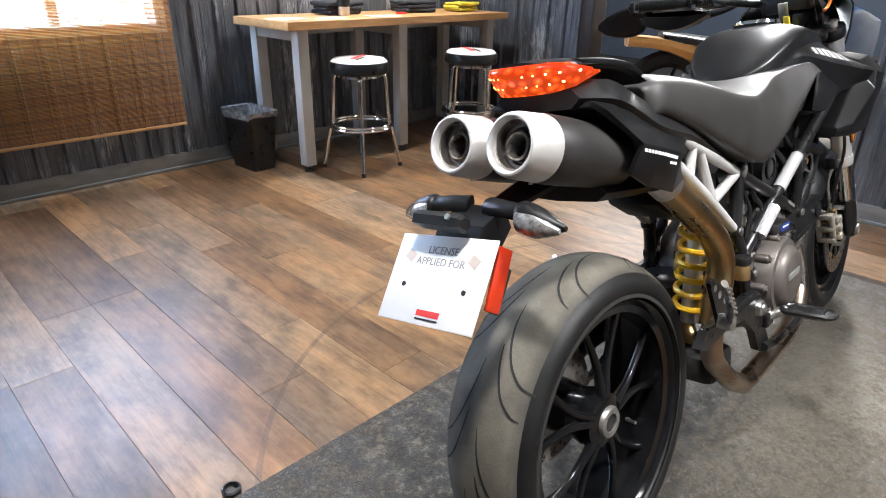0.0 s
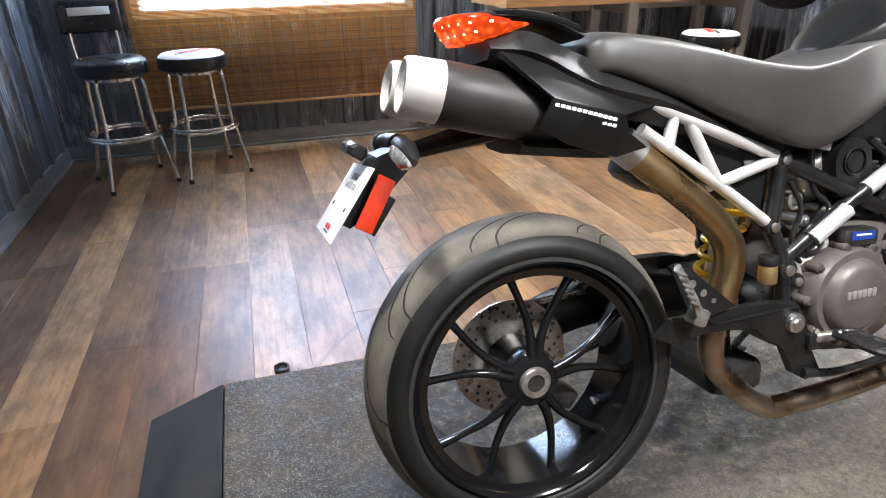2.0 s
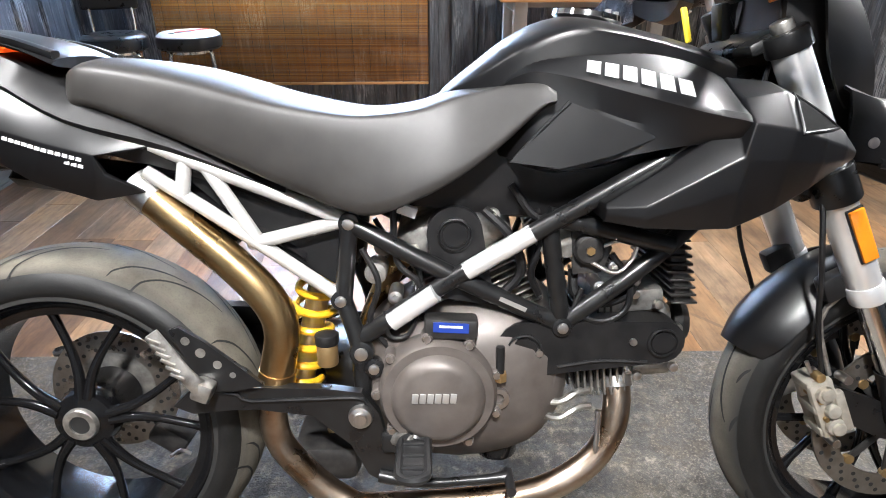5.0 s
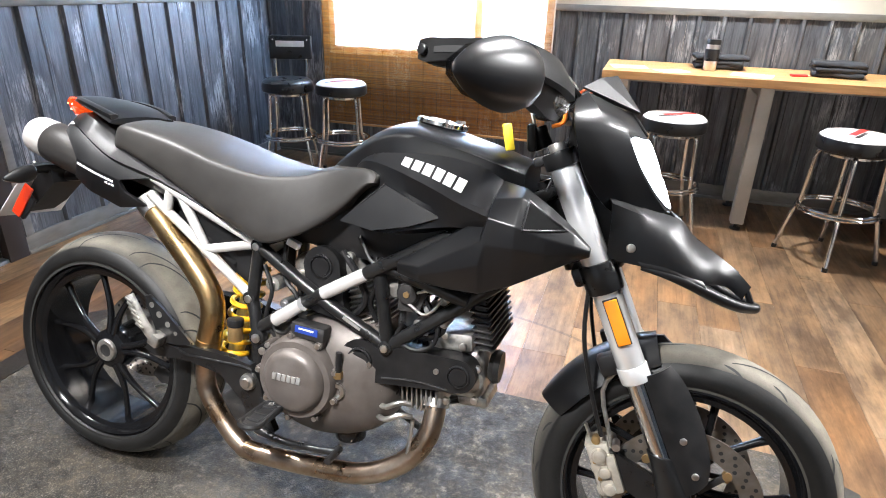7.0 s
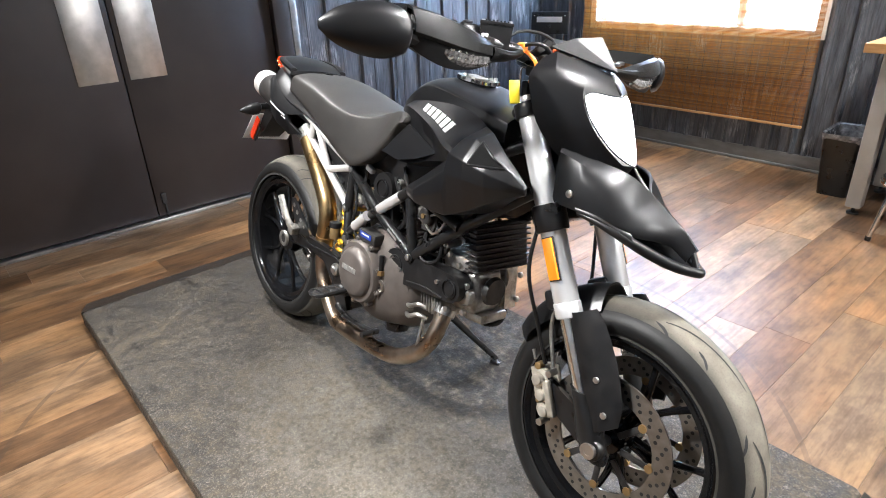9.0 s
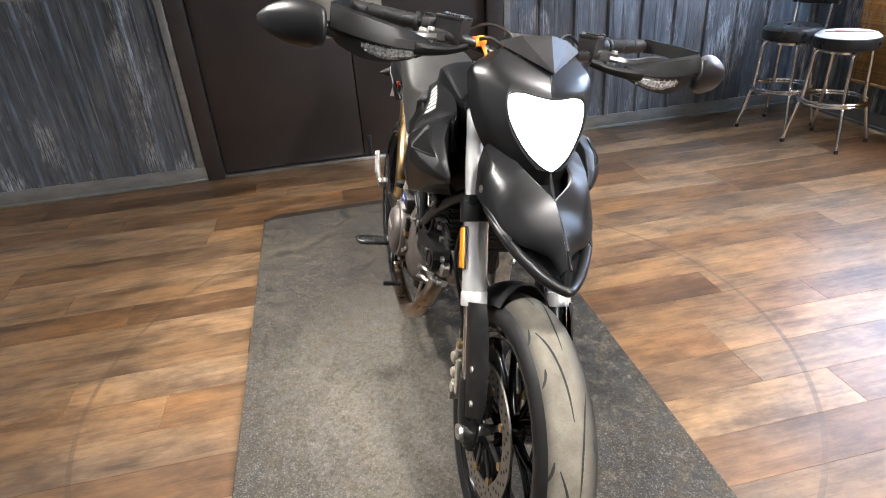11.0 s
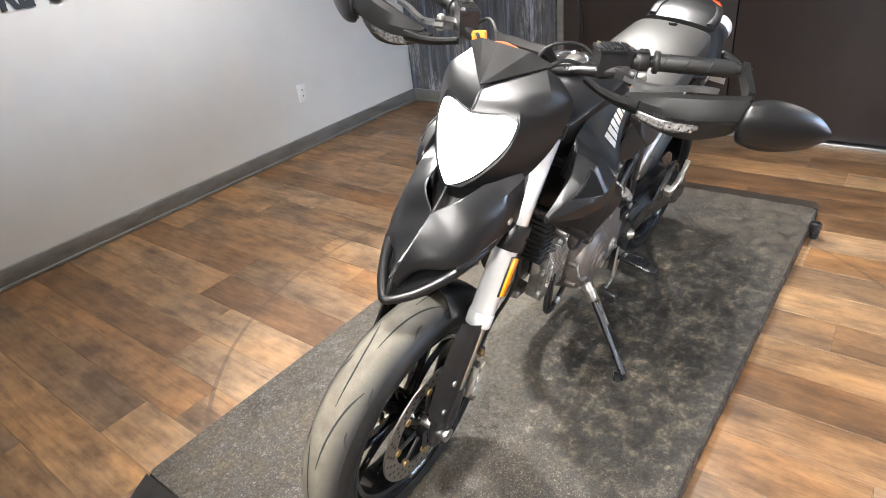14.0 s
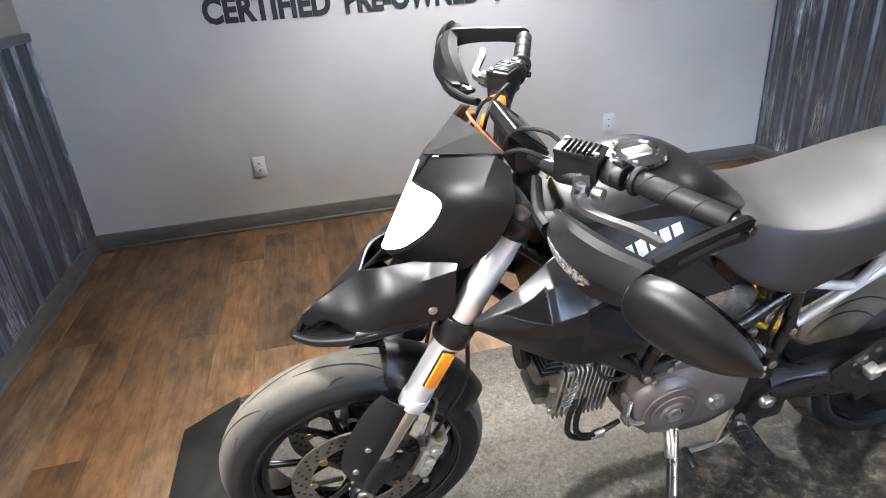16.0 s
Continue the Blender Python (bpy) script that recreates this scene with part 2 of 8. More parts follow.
def plank_material():
    m, nt, b = material("wood_look_vinyl_plank")
    vec = coords(nt, (1, 1, 1), spread=True)
    mp = node(nt, "ShaderNodeMapping")
    mp.inputs["Scale"].default_value = (7.5, 0.42, 1.0)
    nt.links.new(vec, mp.inputs[0])
    grain = noise_tex(nt, mp.outputs[0], 9.0, 8, 0.62)
    mp2 = node(nt, "ShaderNodeMapping")
    mp2.inputs["Scale"].default_value = (2.6, 1.0, 1.0)
    nt.links.new(vec, mp2.inputs[0])
    blot = noise_tex(nt, mp2.outputs[0], 3.4, 9, 0.66)
    tone = nt.nodes.new("ShaderNodeObjectInfo").outputs["Random"]
    base = ramp(nt, tone, [(0.0, (0.098, 0.053, 0.025)), (0.22, (0.170, 0.096, 0.045)), (0.42, (0.135, 0.087, 0.050)), (0.62, (0.232, 0.137, 0.066)), (0.8, (0.178, 0.118, 0.070)), (1.0, (0.300, 0.189, 0.098))])
    stain = ramp(nt, blot, [(0.35, (0.50, 0.46, 0.42)), (0.45, (0.78, 0.75, 0.71)), (0.53, (1.0, 0.985, 0.96)), (0.67, (1.22, 1.20, 1.17))])
    col = mixed(nt, 1.0, base, stain, "MULTIPLY")
    streak = ramp(nt, grain, [(0.32, (0.72, 0.69, 0.66)), (0.46, (0.95, 0.945, 0.94)), (0.70, (1.10, 1.09, 1.07))])
    col = mixed(nt, 1.0, col, streak, "MULTIPLY")
    mp3 = node(nt, "ShaderNodeMapping")
    mp3.inputs["Scale"].default_value = (46.0, 1.3, 1.0)
    nt.links.new(vec, mp3.inputs[0])
    fibre = noise_tex(nt, mp3.outputs[0], 5.0, 8, 0.7)
    col = mixed(nt, 1.0, col, ramp(nt, fibre, [(0.34, (0.88, 0.87, 0.86)), (0.50, (1.0, 1.0, 1.0)), (0.66, (1.06, 1.055, 1.05))]), "MULTIPLY")
    wash = noise_tex(nt, mp2.outputs[0], 1.7, 5, 0.6)
    tint = ramp(nt, wash, [(0.34, (0.84, 0.90, 1.02)), (0.46, (0.97, 1.0, 1.05)), (0.54, (1.0, 0.98, 0.94)), (0.66, (1.06, 0.98, 0.86))])
    col = mixed(nt, 1.0, col, tint, "MULTIPLY")
    worn = noise_tex(nt, mp2.outputs[0], 8.0, 8, 0.72)
    col = mixed(nt, 1.0, col, ramp(nt, worn, [(0.36, (0.74, 0.72, 0.70)), (0.50, (1.0, 1.0, 1.0)), (0.62, (1.16, 1.20, 1.25))]), "MULTIPLY")
    # scuffed ring left by the turning platform
    pos = nt.nodes.new("ShaderNodeNewGeometry").outputs["Position"]
    sub = nt.nodes.new("ShaderNodeVectorMath")
    sub.operation = "DISTANCE"
    sub.inputs[1].default_value = (1.60, 0.60, 0.0)
    nt.links.new(pos, sub.inputs[0])
    ring = nt.nodes.new("ShaderNodeMath")
    ring.operation, ring.use_clamp = "COMPARE", True
    ring.inputs[1].default_value, ring.inputs[2].default_value = 1.212, 0.008
    nt.links.new(sub.outputs["Value"], ring.inputs[0])
    patch = ramp(nt, noise_tex(nt, pos, 5.0, 3), [(0.30, (0.10, 0.10, 0.10)), (0.56, (0.50, 0.50, 0.50))])
    mul = nt.nodes.new("ShaderNodeMath")
    mul.operation = "MULTIPLY"
    nt.links.new(ring.outputs[0], mul.inputs[0])
    nt.links.new(patch, mul.inputs[1])
    col = mixed(nt, mul.outputs[0], col, (0.040, 0.028, 0.020))
    nt.links.new(col, b.inputs["Base Color"])
    rg = ramp(nt, grain, [(0.3, (0.46, 0.46, 0.46)), (0.7, (0.33, 0.33, 0.33))])
    nt.links.new(rg, b.inputs["Roughness"])
    b.inputs["Specular IOR Level"].default_value = 0.42
    relief(nt, b, grain, 0.22, 0.0015)
    return m


def galvanised_material(name="weathered_galvanised_steel", gain=1.0):
    m, nt, b = material(name)
    vec = coords(nt, (6, 6, 0.8), world_space=True)
    streak = noise_tex(nt, vec, 3.5, 7, 0.62)
    vec2 = coords(nt, (2.4, 2.4, 1.0), world_space=True)
    patch = noise_tex(nt, vec2, 1.9, 6, 0.65)
    vec3 = coords(nt, (26, 26, 2.0), world_space=True)
    fine = noise_tex(nt, vec3, 5.0, 6, 0.6)
    col = ramp(nt, streak, [(0.30, (0.075, 0.080, 0.090)), (0.55, (0.150, 0.160, 0.178)), (0.75, (0.25, 0.26, 0.28))])
    scale = ramp(nt, fine, [(0.35, (0.7, 0.7, 0.7)), (0.65, (1.12, 1.12, 1.12))])
    col = mixed(nt, 1.0, col, scale, "MULTIPLY")
    white = ramp(nt, patch, [(0.54, (0, 0, 0)), (0.64, (0.9, 0.9, 0.9))])
    flake = ramp(nt, fine, [(0.42, (0, 0, 0)), (0.56, (1, 1, 1))])
    col = mixed(nt, mixed(nt, 1.0, white, flake, "MULTIPLY"), col, (0.52, 0.53, 0.55))
    nt.links.new(col, b.inputs["Base Color"])
    b.inputs["Metallic"].default_value = 0.45
    nt.links.new(ramp(nt, streak, [(0.3, (0.36, 0.36, 0.36)), (0.7, (0.55, 0.55, 0.55))]), b.inputs["Roughness"])
    relief(nt, b, fine, 0.12, 0.001)
    return m


def mat_material():
    """Dusty textured rubber sheet on the platform."""
    m, nt, b = material("dusty_rubber_sheet")
    pos = coords(nt, world_space=True)
    broad, mid, fine = noise_tex(nt, pos, 2.2, 6, 0.65), noise_tex(nt, pos, 16.0, 10, 0.75), noise_tex(nt, pos, 150, 4, 0.6)
    grit = noise_tex(nt, pos, 230, 3, 0.6)
    base = ramp(nt, grit, [(0.40, (0.007, 0.0062, 0.0055)), (0.52, (0.019, 0.0165, 0.0135)), (0.60, (0.062, 0.053, 0.041)), (0.68, (0.135, 0.120, 0.098))])
    dust = mixed(nt, 1.0, ramp(nt, broad, [(0.38, (0.05, 0.05, 0.05)), (0.60, (0.8, 0.8, 0.8))]), ramp(nt, mid, [(0.43, (0, 0, 0)), (0.60, (1, 1, 1))]), "MULTIPLY")
    col = mixed(nt, dust, base, (0.092, 0.074, 0.049))
    # trodden greasy patch beside the stand, and a pale one under the front wheel

    def blot(cx, cy, inner, outer, rag):
        mp = node(nt, "ShaderNodeMapping")
        mp.inputs["Location"].default_value, mp.inputs["Scale"].default_value = (-0.8 * cx, -1.25 * cy, 0.0), (0.8, 1.25, 0.0)
        nt.links.new(pos, mp.inputs[0])
        ln = nt.nodes.new("ShaderNodeVectorMath")
        ln.operation = "LENGTH"
        nt.links.new(mp.outputs[0], ln.inputs[0])
        sm = nt.nodes.new("ShaderNodeMath")
        sm.operation = "MULTIPLY_ADD"
        sm.inputs[1].default_value = rag
        nt.links.new(mid, sm.inputs[0])
        nt.links.new(ln.outputs["Value"], sm.inputs[2])
        rg = node(nt, "ShaderNodeMapRange")
        rg.inputs["From Min"].default_value, rg.inputs["From Max"].default_value = outer + rag * 0.5, inner + rag * 0.5
        nt.links.new(sm.outputs[0], rg.inputs[0])
        return rg.outputs[0]

    # the pale one is dust with the mat's bright glare painted in
    col = mixed(nt, ramp(nt, blot(1.80, 0.42, 0.20, 0.56, 0.7), [(0, (0, 0, 0)), (1, (0.42, 0.42, 0.42))]), col, (0.175, 0.153, 0.116))
    smear = ramp(nt, noise_tex(nt, pos, 17.0, 13, 0.84), [(0.42, (0.008, 0.0072, 0.006)), (0.495, (0.018, 0.0155, 0.012)), (0.54, (0.048, 0.040, 0.028)), (0.63, (0.130, 0.109, 0.072))])
    col = mixed(nt, ramp(nt, blot(1.42, 0.98, 0.48, 0.66, 1.0), [(0, (0, 0, 0)), (1, (0.9, 0.9, 0.9))]), col, smear)
    crumb = ramp(nt, noise_tex(nt, pos, 34, 8, 0.8), [(0.54, (0, 0, 0)), (0.72, (0.42, 0.42, 0.42))])
    col = mixed(nt, mixed(nt, 1.0, crumb, ramp(nt, noise_tex(nt, pos, 3.5, 4), [(0.42, (0.15, 0.15, 0.15)), (0.6, (1, 1, 1))]), "MULTIPLY"), col, (0.27, 0.245, 0.20))
    pores = ramp(nt, noise_tex(nt, pos, 75, 3, 0.7), [(0.36, (0.60, 0.60, 0.60)), (0.58, (1.1, 1.1, 1.1))])
    col = mixed(nt, 1.0, col, pores, "MULTIPLY")
    speck = ramp(nt, noise_tex(nt, pos, 420, 2), [(0.68, (0, 0, 0)), (0.76, (0.4, 0.4, 0.4))])
    nt.links.new(mixed(nt, speck, col, (0.20, 0.19, 0.17)), b.inputs["Base Color"])
    nt.links.new(ramp(nt, mid, [(0.42, (0.42, 0.42, 0.42)), (0.56, (0.78, 0.78, 0.78))]), b.inputs["Roughness"])
    b.inputs["Specular IOR Level"].default_value = 0.45
    relief(nt, b, grit, 0.8, 0.003)
    return m


def bamboo_material():
    m, nt, b = material("stained_bamboo_slat")
    vec = coords(nt, (1.5, 1, 160), world_space=True)
    n = noise_tex(nt, vec, 1.6, 6, 0.7)
    isl = nt.nodes.new("ShaderNodeNewGeometry").outputs["Random Per Island"]
    tone = ramp(nt, isl, [(0.0, (0.24, 0.085, 0.012)), (0.5, (0.36, 0.140, 0.022)), (1.0, (0.46, 0.21, 0.042))])
    col = mixed(nt, 1.0, tone, ramp(nt, n, [(0.3, (0.6, 0.55, 0.5)), (0.7, (1.1, 1.1, 1.1))]), "MULTIPLY")
    nt.links.new(col, b.inputs["Base Color"])
    b.inputs["Roughness"].default_value = 0.45
    tr = nt.nodes.new("ShaderNodeBsdfTranslucent")
    nt.links.new(col, tr.inputs[0])
    mx = nt.nodes.new("ShaderNodeMixShader")
    mx.inputs[0].default_value = 0.3
    nt.links.new(b.outputs[0], mx.inputs[1])
    nt.links.new(tr.outputs[0], mx.inputs[2])
    nt.links.new(mx.outputs[0], nt.nodes["Material Output"].inputs[0])
    return m


PLANK, GALV, RUBBERMAT, BAMBOO = plank_material(), galvanised_material(), mat_material(), bamboo_material()
WALLGREY = surface("grey_wall_paint", (0.60, 0.585, 0.555), (0.65, 0.635, 0.60), 0.6, 0, 3, 350, 0.12, rough_var=0.05)
WALLCREAM = surface("cream_wall_paint", (0.50, 0.47, 0.40), (0.54, 0.51, 0.44), 0.6, 0, 3, 350, 0.12, rough_var=0.05)
CEILINGW = surface("grey_ceiling_paint", (0.26, 0.26, 0.25), (0.32, 0.32, 0.31), 0.7, 0, 4, 300, 0.1)
TRIMMETAL = surface("grey_metal_trim", (0.20, 0.195, 0.185), (0.28, 0.275, 0.26), 0.36, 0.5, 8, 300, 0.06, (1, 1, 3), rough_var=0.04)
DOORPAINT = surface("dark_brown_door_paint", (0.028, 0.0205, 0.018), (0.036, 0.027, 0.0235), 0.45, 0, 6, 500, 0.06, rough_var=0.06)
SILLMETAL = surface("aluminium_threshold", (0.45, 0.45, 0.45), (0.55, 0.55, 0.55), 0.35, 1, 20, 400, 0.05)
BUTCHER = surface("butcher_block_maple", (0.42, 0.22, 0.08), (0.58, 0.34, 0.14), 0.4, 0, 6, 180, 0.05, (1, 9, 9))
LEGGREY = surface("warm_grey_leg_paint", (0.40, 0.38, 0.34), (0.46, 0.44, 0.40), 0.45, 0, 8, 300, 0.05)
BLACKVINYL = surface("black_vinyl", (0.010, 0.010, 0.011), (0.016, 0.016, 0.016), 0.3, 0, 20, 500, 0.08)
WHITEVINYL = surface("white_vinyl", (0.70, 0.68, 0.67), (0.78, 0.76, 0.75), 0.35, 0, 12, 400, 0.05)
CLOTHDARK = surface("charcoal_cloth", (0.014, 0.016, 0.020), (0.030, 0.033, 0.040), 0.85, 0, 30, 600, 0.3)
CLOTHYELLOW = surface("yellow_cloth", (0.50, 0.42, 0.02), (0.66, 0.56, 0.04), 0.8, 0, 30, 600, 0.3)
BAG = surface("clear_plastic_bag", (0.10, 0.10, 0.105), (0.34, 0.34, 0.345), 0.25, 0, 40, 200, 0.3)
PAPER = surface("white_paper", (0.72, 0.72, 0.72), (0.80, 0.80, 0.79), 0.6, 0, 10, 200, 0.02)
OUTDOOR = glowing("bright_daylight_outside", (0.85, 0.93, 1.0), 7.0, (0.5, 0.5, 0.5))
FARBLUE = surface("dark_blue_wall", (0.030, 0.045, 0.075), (0.045, 0.062, 0.095), 0.5, 0, 4, 300, 0.05)
BLUEPAINT = surface("blue_bodywork", (0.02, 0.05, 0.13), (0.03, 0.07, 0.17), 0.2, 0, 8, 300, 0.02, coat=0.4)
TANPAINT = surface("orange_tan_bodywork", (0.62, 0.30, 0.08), (0.72, 0.37, 0.11), 0.3, 0, 8, 300, 0.02)

# ---- geometry kit ----


def part(name, bm, mat, parent=None, label="", m=None, smooth=True, angle=38):
    """Links a bmesh as one mesh object, under a thing or a part if one is given."""
    bmesh.ops.recalc_face_normals(bm, faces=bm.faces)
    if m is not None:
        bm.transform(m)
    limit = radians(angle)
    for f in bm.faces:
        f.smooth = smooth
    for e in bm.edges:
        e.smooth = len(e.link_faces) == 2 and e.calc_face_angle(0) < limit
    me = bpy.data.meshes.new(name)
    bm.to_mesh(me)
    bm.free()
    me.materials.append(mat)
    ob = new(name, me)
    ob.parent = parent
    if label:
        ob["label"] = label
    return ob


def thing(name, label, category, m=None, group="", kind=""):
    ob = new(name)
    ob.empty_display_size = 0.05
    if m is not None:
        ob.matrix_world = m
    return tagged(ob, label, category, group, kind)


def curve_points(pts, k, closed=False):
    """Catmull-Rom points, k steps a span."""
    p = [np.array(q, float) for q in pts]
    n = len(p)
    if k <= 1 or n < 3:
        return p
    out = []
    for i in range(n if closed else n - 1):
        a = p[(i - 1) % n] if closed or i > 0 else 2 * p[0] - p[1]
        b, c = p[i], p[(i + 1) % n]
        d = p[(i + 2) % n] if closed or i + 2 < n else 2 * p[-1] - p[-2]
        for j in range(k):
            t = j / k
            out.append(0.5 * (2 * b + (c - a) * t + (2 * a - 5 * b + 4 * c - d) * t * t + (3 * b - a - 3 * c + d) * t ** 3))
    if not closed:
        out.append(p[-1])
    return out


def rings_to_faces(bm, rings, closed_ring=True, caps=True, closed_path=False):
    grid = [[bm.verts.new(Vector(q)) for q in ring] for ring in rings]
    m = len(grid[0])
    for i in range(len(grid) if closed_path else len(grid) - 1):
        a, b = grid[i], grid[(i + 1) % len(grid)]
        for j in range(m if closed_ring else m - 1):
            bm.faces.new((a[j], a[(j + 1) % m], b[(j + 1) % m], b[j]))
    if caps and closed_ring and not closed_path:
        bm.faces.new(grid[0][::-1])
        bm.faces.new(grid[-1])
    return bm


def tube(pts, r, n=10, k=5, closed=False, bm=None, flat=1.0):
    """A round bar along smoothed points; r may be a list, one a point."""
    bm = bm or bmesh.new()
    rad = list(r) if isinstance(r, (list, tuple)) else [r] * len(pts)
    path = curve_points([(*q, s) for q, s in zip(pts, rad)], k, closed)
    pos, rr = [Vector(q[:3]) for q in path], [float(q[3]) for q in path]
    c = len(pos)
    tang = []
    for i in range(c):
        a, b = (pos[(i - 1) % c], pos[(i + 1) % c]) if closed else (pos[max(i - 1, 0)], pos[min(i + 1, c - 1)])
        tang.append((b - a).normalized())
    side = tang[0].orthogonal().normalized()
    rings = []
    for i in range(c):
        side = (side - tang[i] * side.dot(tang[i])).normalized()
        up = tang[i].cross(side)
        rings.append([pos[i] + rr[i] * (math.cos(2 * math.pi * j / n) * side + flat * math.sin(2 * math.pi * j / n) * up) for j in range(n)])
    return rings_to_faces(bm, rings, closed_path=closed)


def lathe(prof, n=40, m=None, bm=None, closed=True):
    """Turns (radius, along) about the y axis. closed: the profile is a loop."""
    out = bmesh.new()
    rings = []
    for i in range(n):
        a = 2 * math.pi * i / n
        rings.append([(r * math.cos(a), h, r * math.sin(a)) for r, h in prof])
    rings_to_faces(out, rings, closed_ring=closed, caps=False, closed_path=True)
    bmesh.ops.remove_doubles(out, verts=out.verts, dist=1e-6)
    return merged(bm, out, m)


def merged(bm, extra, m=None):
    """Adds one bmesh to another."""
    if m is not None:
        extra.transform(m)
    if bm is None:
        return extra
    me = bpy.data.meshes.new("tmp")
    extra.to_mesh(me)
    extra.free()
    bm.from_mesh(me)
    bpy.data.meshes.remove(me)
    return bm


def box(c, s, rot=(0, 0, 0), bevel=0.0, bm=None, seg=2):
    out = bmesh.new()
    bmesh.ops.create_cube(out, size=1.0)
    out.transform(Matrix.Diagonal((*s, 1)))
    if bevel:
        bmesh.ops.bevel(out, geom=out.edges[:], offset=bevel, segments=seg, affect="EDGES", profile=0.5)
    return merged(bm, out, pose(*c, *rot))


def rod(a, b, r, n=12, bm=None, r2=None, bevel=0.0):
    """A straight cylinder or cone between two points."""
    out = bmesh.new()
    a, b = Vector(a), Vector(b)
    d = b - a
    bmesh.ops.create_cone(out, cap_ends=True, segments=n, radius1=r, radius2=r if r2 is None else r2, depth=d.length)
    if bevel:
        es = [e for e in out.edges if len(e.link_faces) == 2 and e.calc_face_angle(0) > 1.0]
        bmesh.ops.bevel(out, geom=es, offset=bevel, segments=2, affect="EDGES", profile=0.5)
    m = Matrix.Translation((a + b) / 2) @ d.to_track_quat("Z", "Y").to_matrix().to_4x4()
    return merged(bm, out, m)


def plate(poly, y0, y1, bevel=0.0, bm=None, k=1, m=None):
    """A flat piece: an (x, z) outline given thickness along y."""
    out = bmesh.new()
    pts = curve_points([(x, 0, z) for x, z in poly], k, True) if k > 1 else [(x, 0, z) for x, z in poly]
    a = [out.verts.new((p[0], y0, p[2])) for p in pts]
    b = [out.verts.new((p[0], y1, p[2])) for p in pts]
    out.faces.new(a)
    out.faces.new(b[::-1])
    for i in range(len(a)):
        out.faces.new((a[i], b[i], b[(i + 1) % len(a)], a[(i + 1) % len(a)]))
    if bevel:
        es = [e for e in out.edges if e.calc_face_angle(0) > 1.2]
        bmesh.ops.bevel(out, geom=es, offset=bevel, segments=2, affect="EDGES", profile=0.5)
    return merged(bm, out, m)


def skin(sections, ku=4, kv=4, closed_ring=True, caps=True, bm=None):
    """A smooth body through sections, each a list of as many points."""
    bm = bm or bmesh.new()
    rings = [curve_points(s, ku, closed_ring) for s in sections]
    cols = [curve_points([r[j] for r in rings], kv) for j in range(len(rings[0]))]
    rings = [[cols[j][i] for j in range(len(cols))] for i in range(len(cols[0]))]
    return rings_to_faces(bm, rings, closed_ring, caps)


def shell(sections, thick, ku=4, kv=4):
    """An open sheet through sections, given thickness inwards."""
    bm = skin(sections, ku, kv, closed_ring=False, caps=False)
    bmesh.ops.recalc_face_normals(bm, faces=bm.faces)
    bmesh.ops.solidify(bm, geom=bm.faces[:], thickness=thick)
    return bm


def mirrored(bm):
    bm.transform(Matrix.Diagonal((1, -1, 1, 1)))
    bmesh.ops.reverse_faces(bm, faces=bm.faces)
    return bm


def lettering(name, words, size, mat, parent, m, depth=0.001, squeeze=1.0, label="", align="LEFT", bold=0.0):
    """Words in the built-in font, as a mesh; x along the line, y up, facing +z."""
    cu = bpy.data.curves.new(name, "FONT")
    cu.body, cu.size, cu.extrude, cu.align_x = words, size, depth, align
    cu.resolution_u, cu.offset = 3, bold
    ob = bpy.data.objects.new(name, cu)
    scene.collection.objects.link(ob)
    bpy.context.view_layer.update()
    me = bpy.data.meshes.new_from_object(ob.evaluated_get(bpy.context.evaluated_depsgraph_get()))
    bpy.data.objects.remove(ob)
    bpy.data.curves.remove(cu)
    me.transform(m @ Matrix.Diagonal((squeeze, 1, 1, 1)))
    me.name = name
    me.materials.clear()
    me.materials.append(mat)
    out = new(name, me)
    out.parent = parent
    if label:
        out["label"] = label
    return out


# ---- the room ----
X0, X1, Y0, Y1 = -0.60, 3.71, -1.82, 3.86
WAINSCOT, BASE = 1.15, 0.095
DOOR_S, DOOR_N = -0.37, 1.44
OPEN_S, OPEN_N, X2 = 0.80, 2.68, 4.06


def wall(name, boxes, mat, label):
    bm = None
    for c, s in boxes:
        bm = box(c, s, bm=bm)
    return tagged(part(name, bm, mat, smooth=False), label, "wall", kind="structure")


def span(x0, x1, y0, y1, z0, z1):
    return ((x0 + x1) / 2, (y0 + y1) / 2, (z0 + z1) / 2), (x1 - x0, y1 - y0, z1 - z0)


WIN_X0, WIN_X1, WIN_Z0, WIN_Z1 = -0.02, 1.54, 0.845, 2.05
wall_w = wall("wall_west", [span(X0 - 0.15, X0, Y0 - 0.15, DOOR_S, 0, CEIL), span(X0 - 0.15, X0, DOOR_N, Y1 + 0.15, 0, CEIL), span(X0 - 0.15, X0, DOOR_S, DOOR_N, 2.1, CEIL)],
              WALLCREAM, "cream painted wall above weathered metal wainscot")
wall_n = wall("wall_north", [span(X0, WIN_X0, Y1, Y1 + 0.15, 0, CEIL), span(WIN_X1, X2 + 0.15, Y1, Y1 + 0.15, 0, CEIL), span(WIN_X0, WIN_X1, Y1, Y1 + 0.15, 0, WIN_Z0),
                             span(WIN_X0, WIN_X1, Y1, Y1 + 0.15, WIN_Z1, CEIL)], WALLCREAM, "cream painted window wall above metal wainscot")
wall_s = wall("wall_south", [span(X0, X1, Y0 - 0.15, Y0, 0, CEIL)], WALLGREY, "plain warm grey painted wall with black lettering")
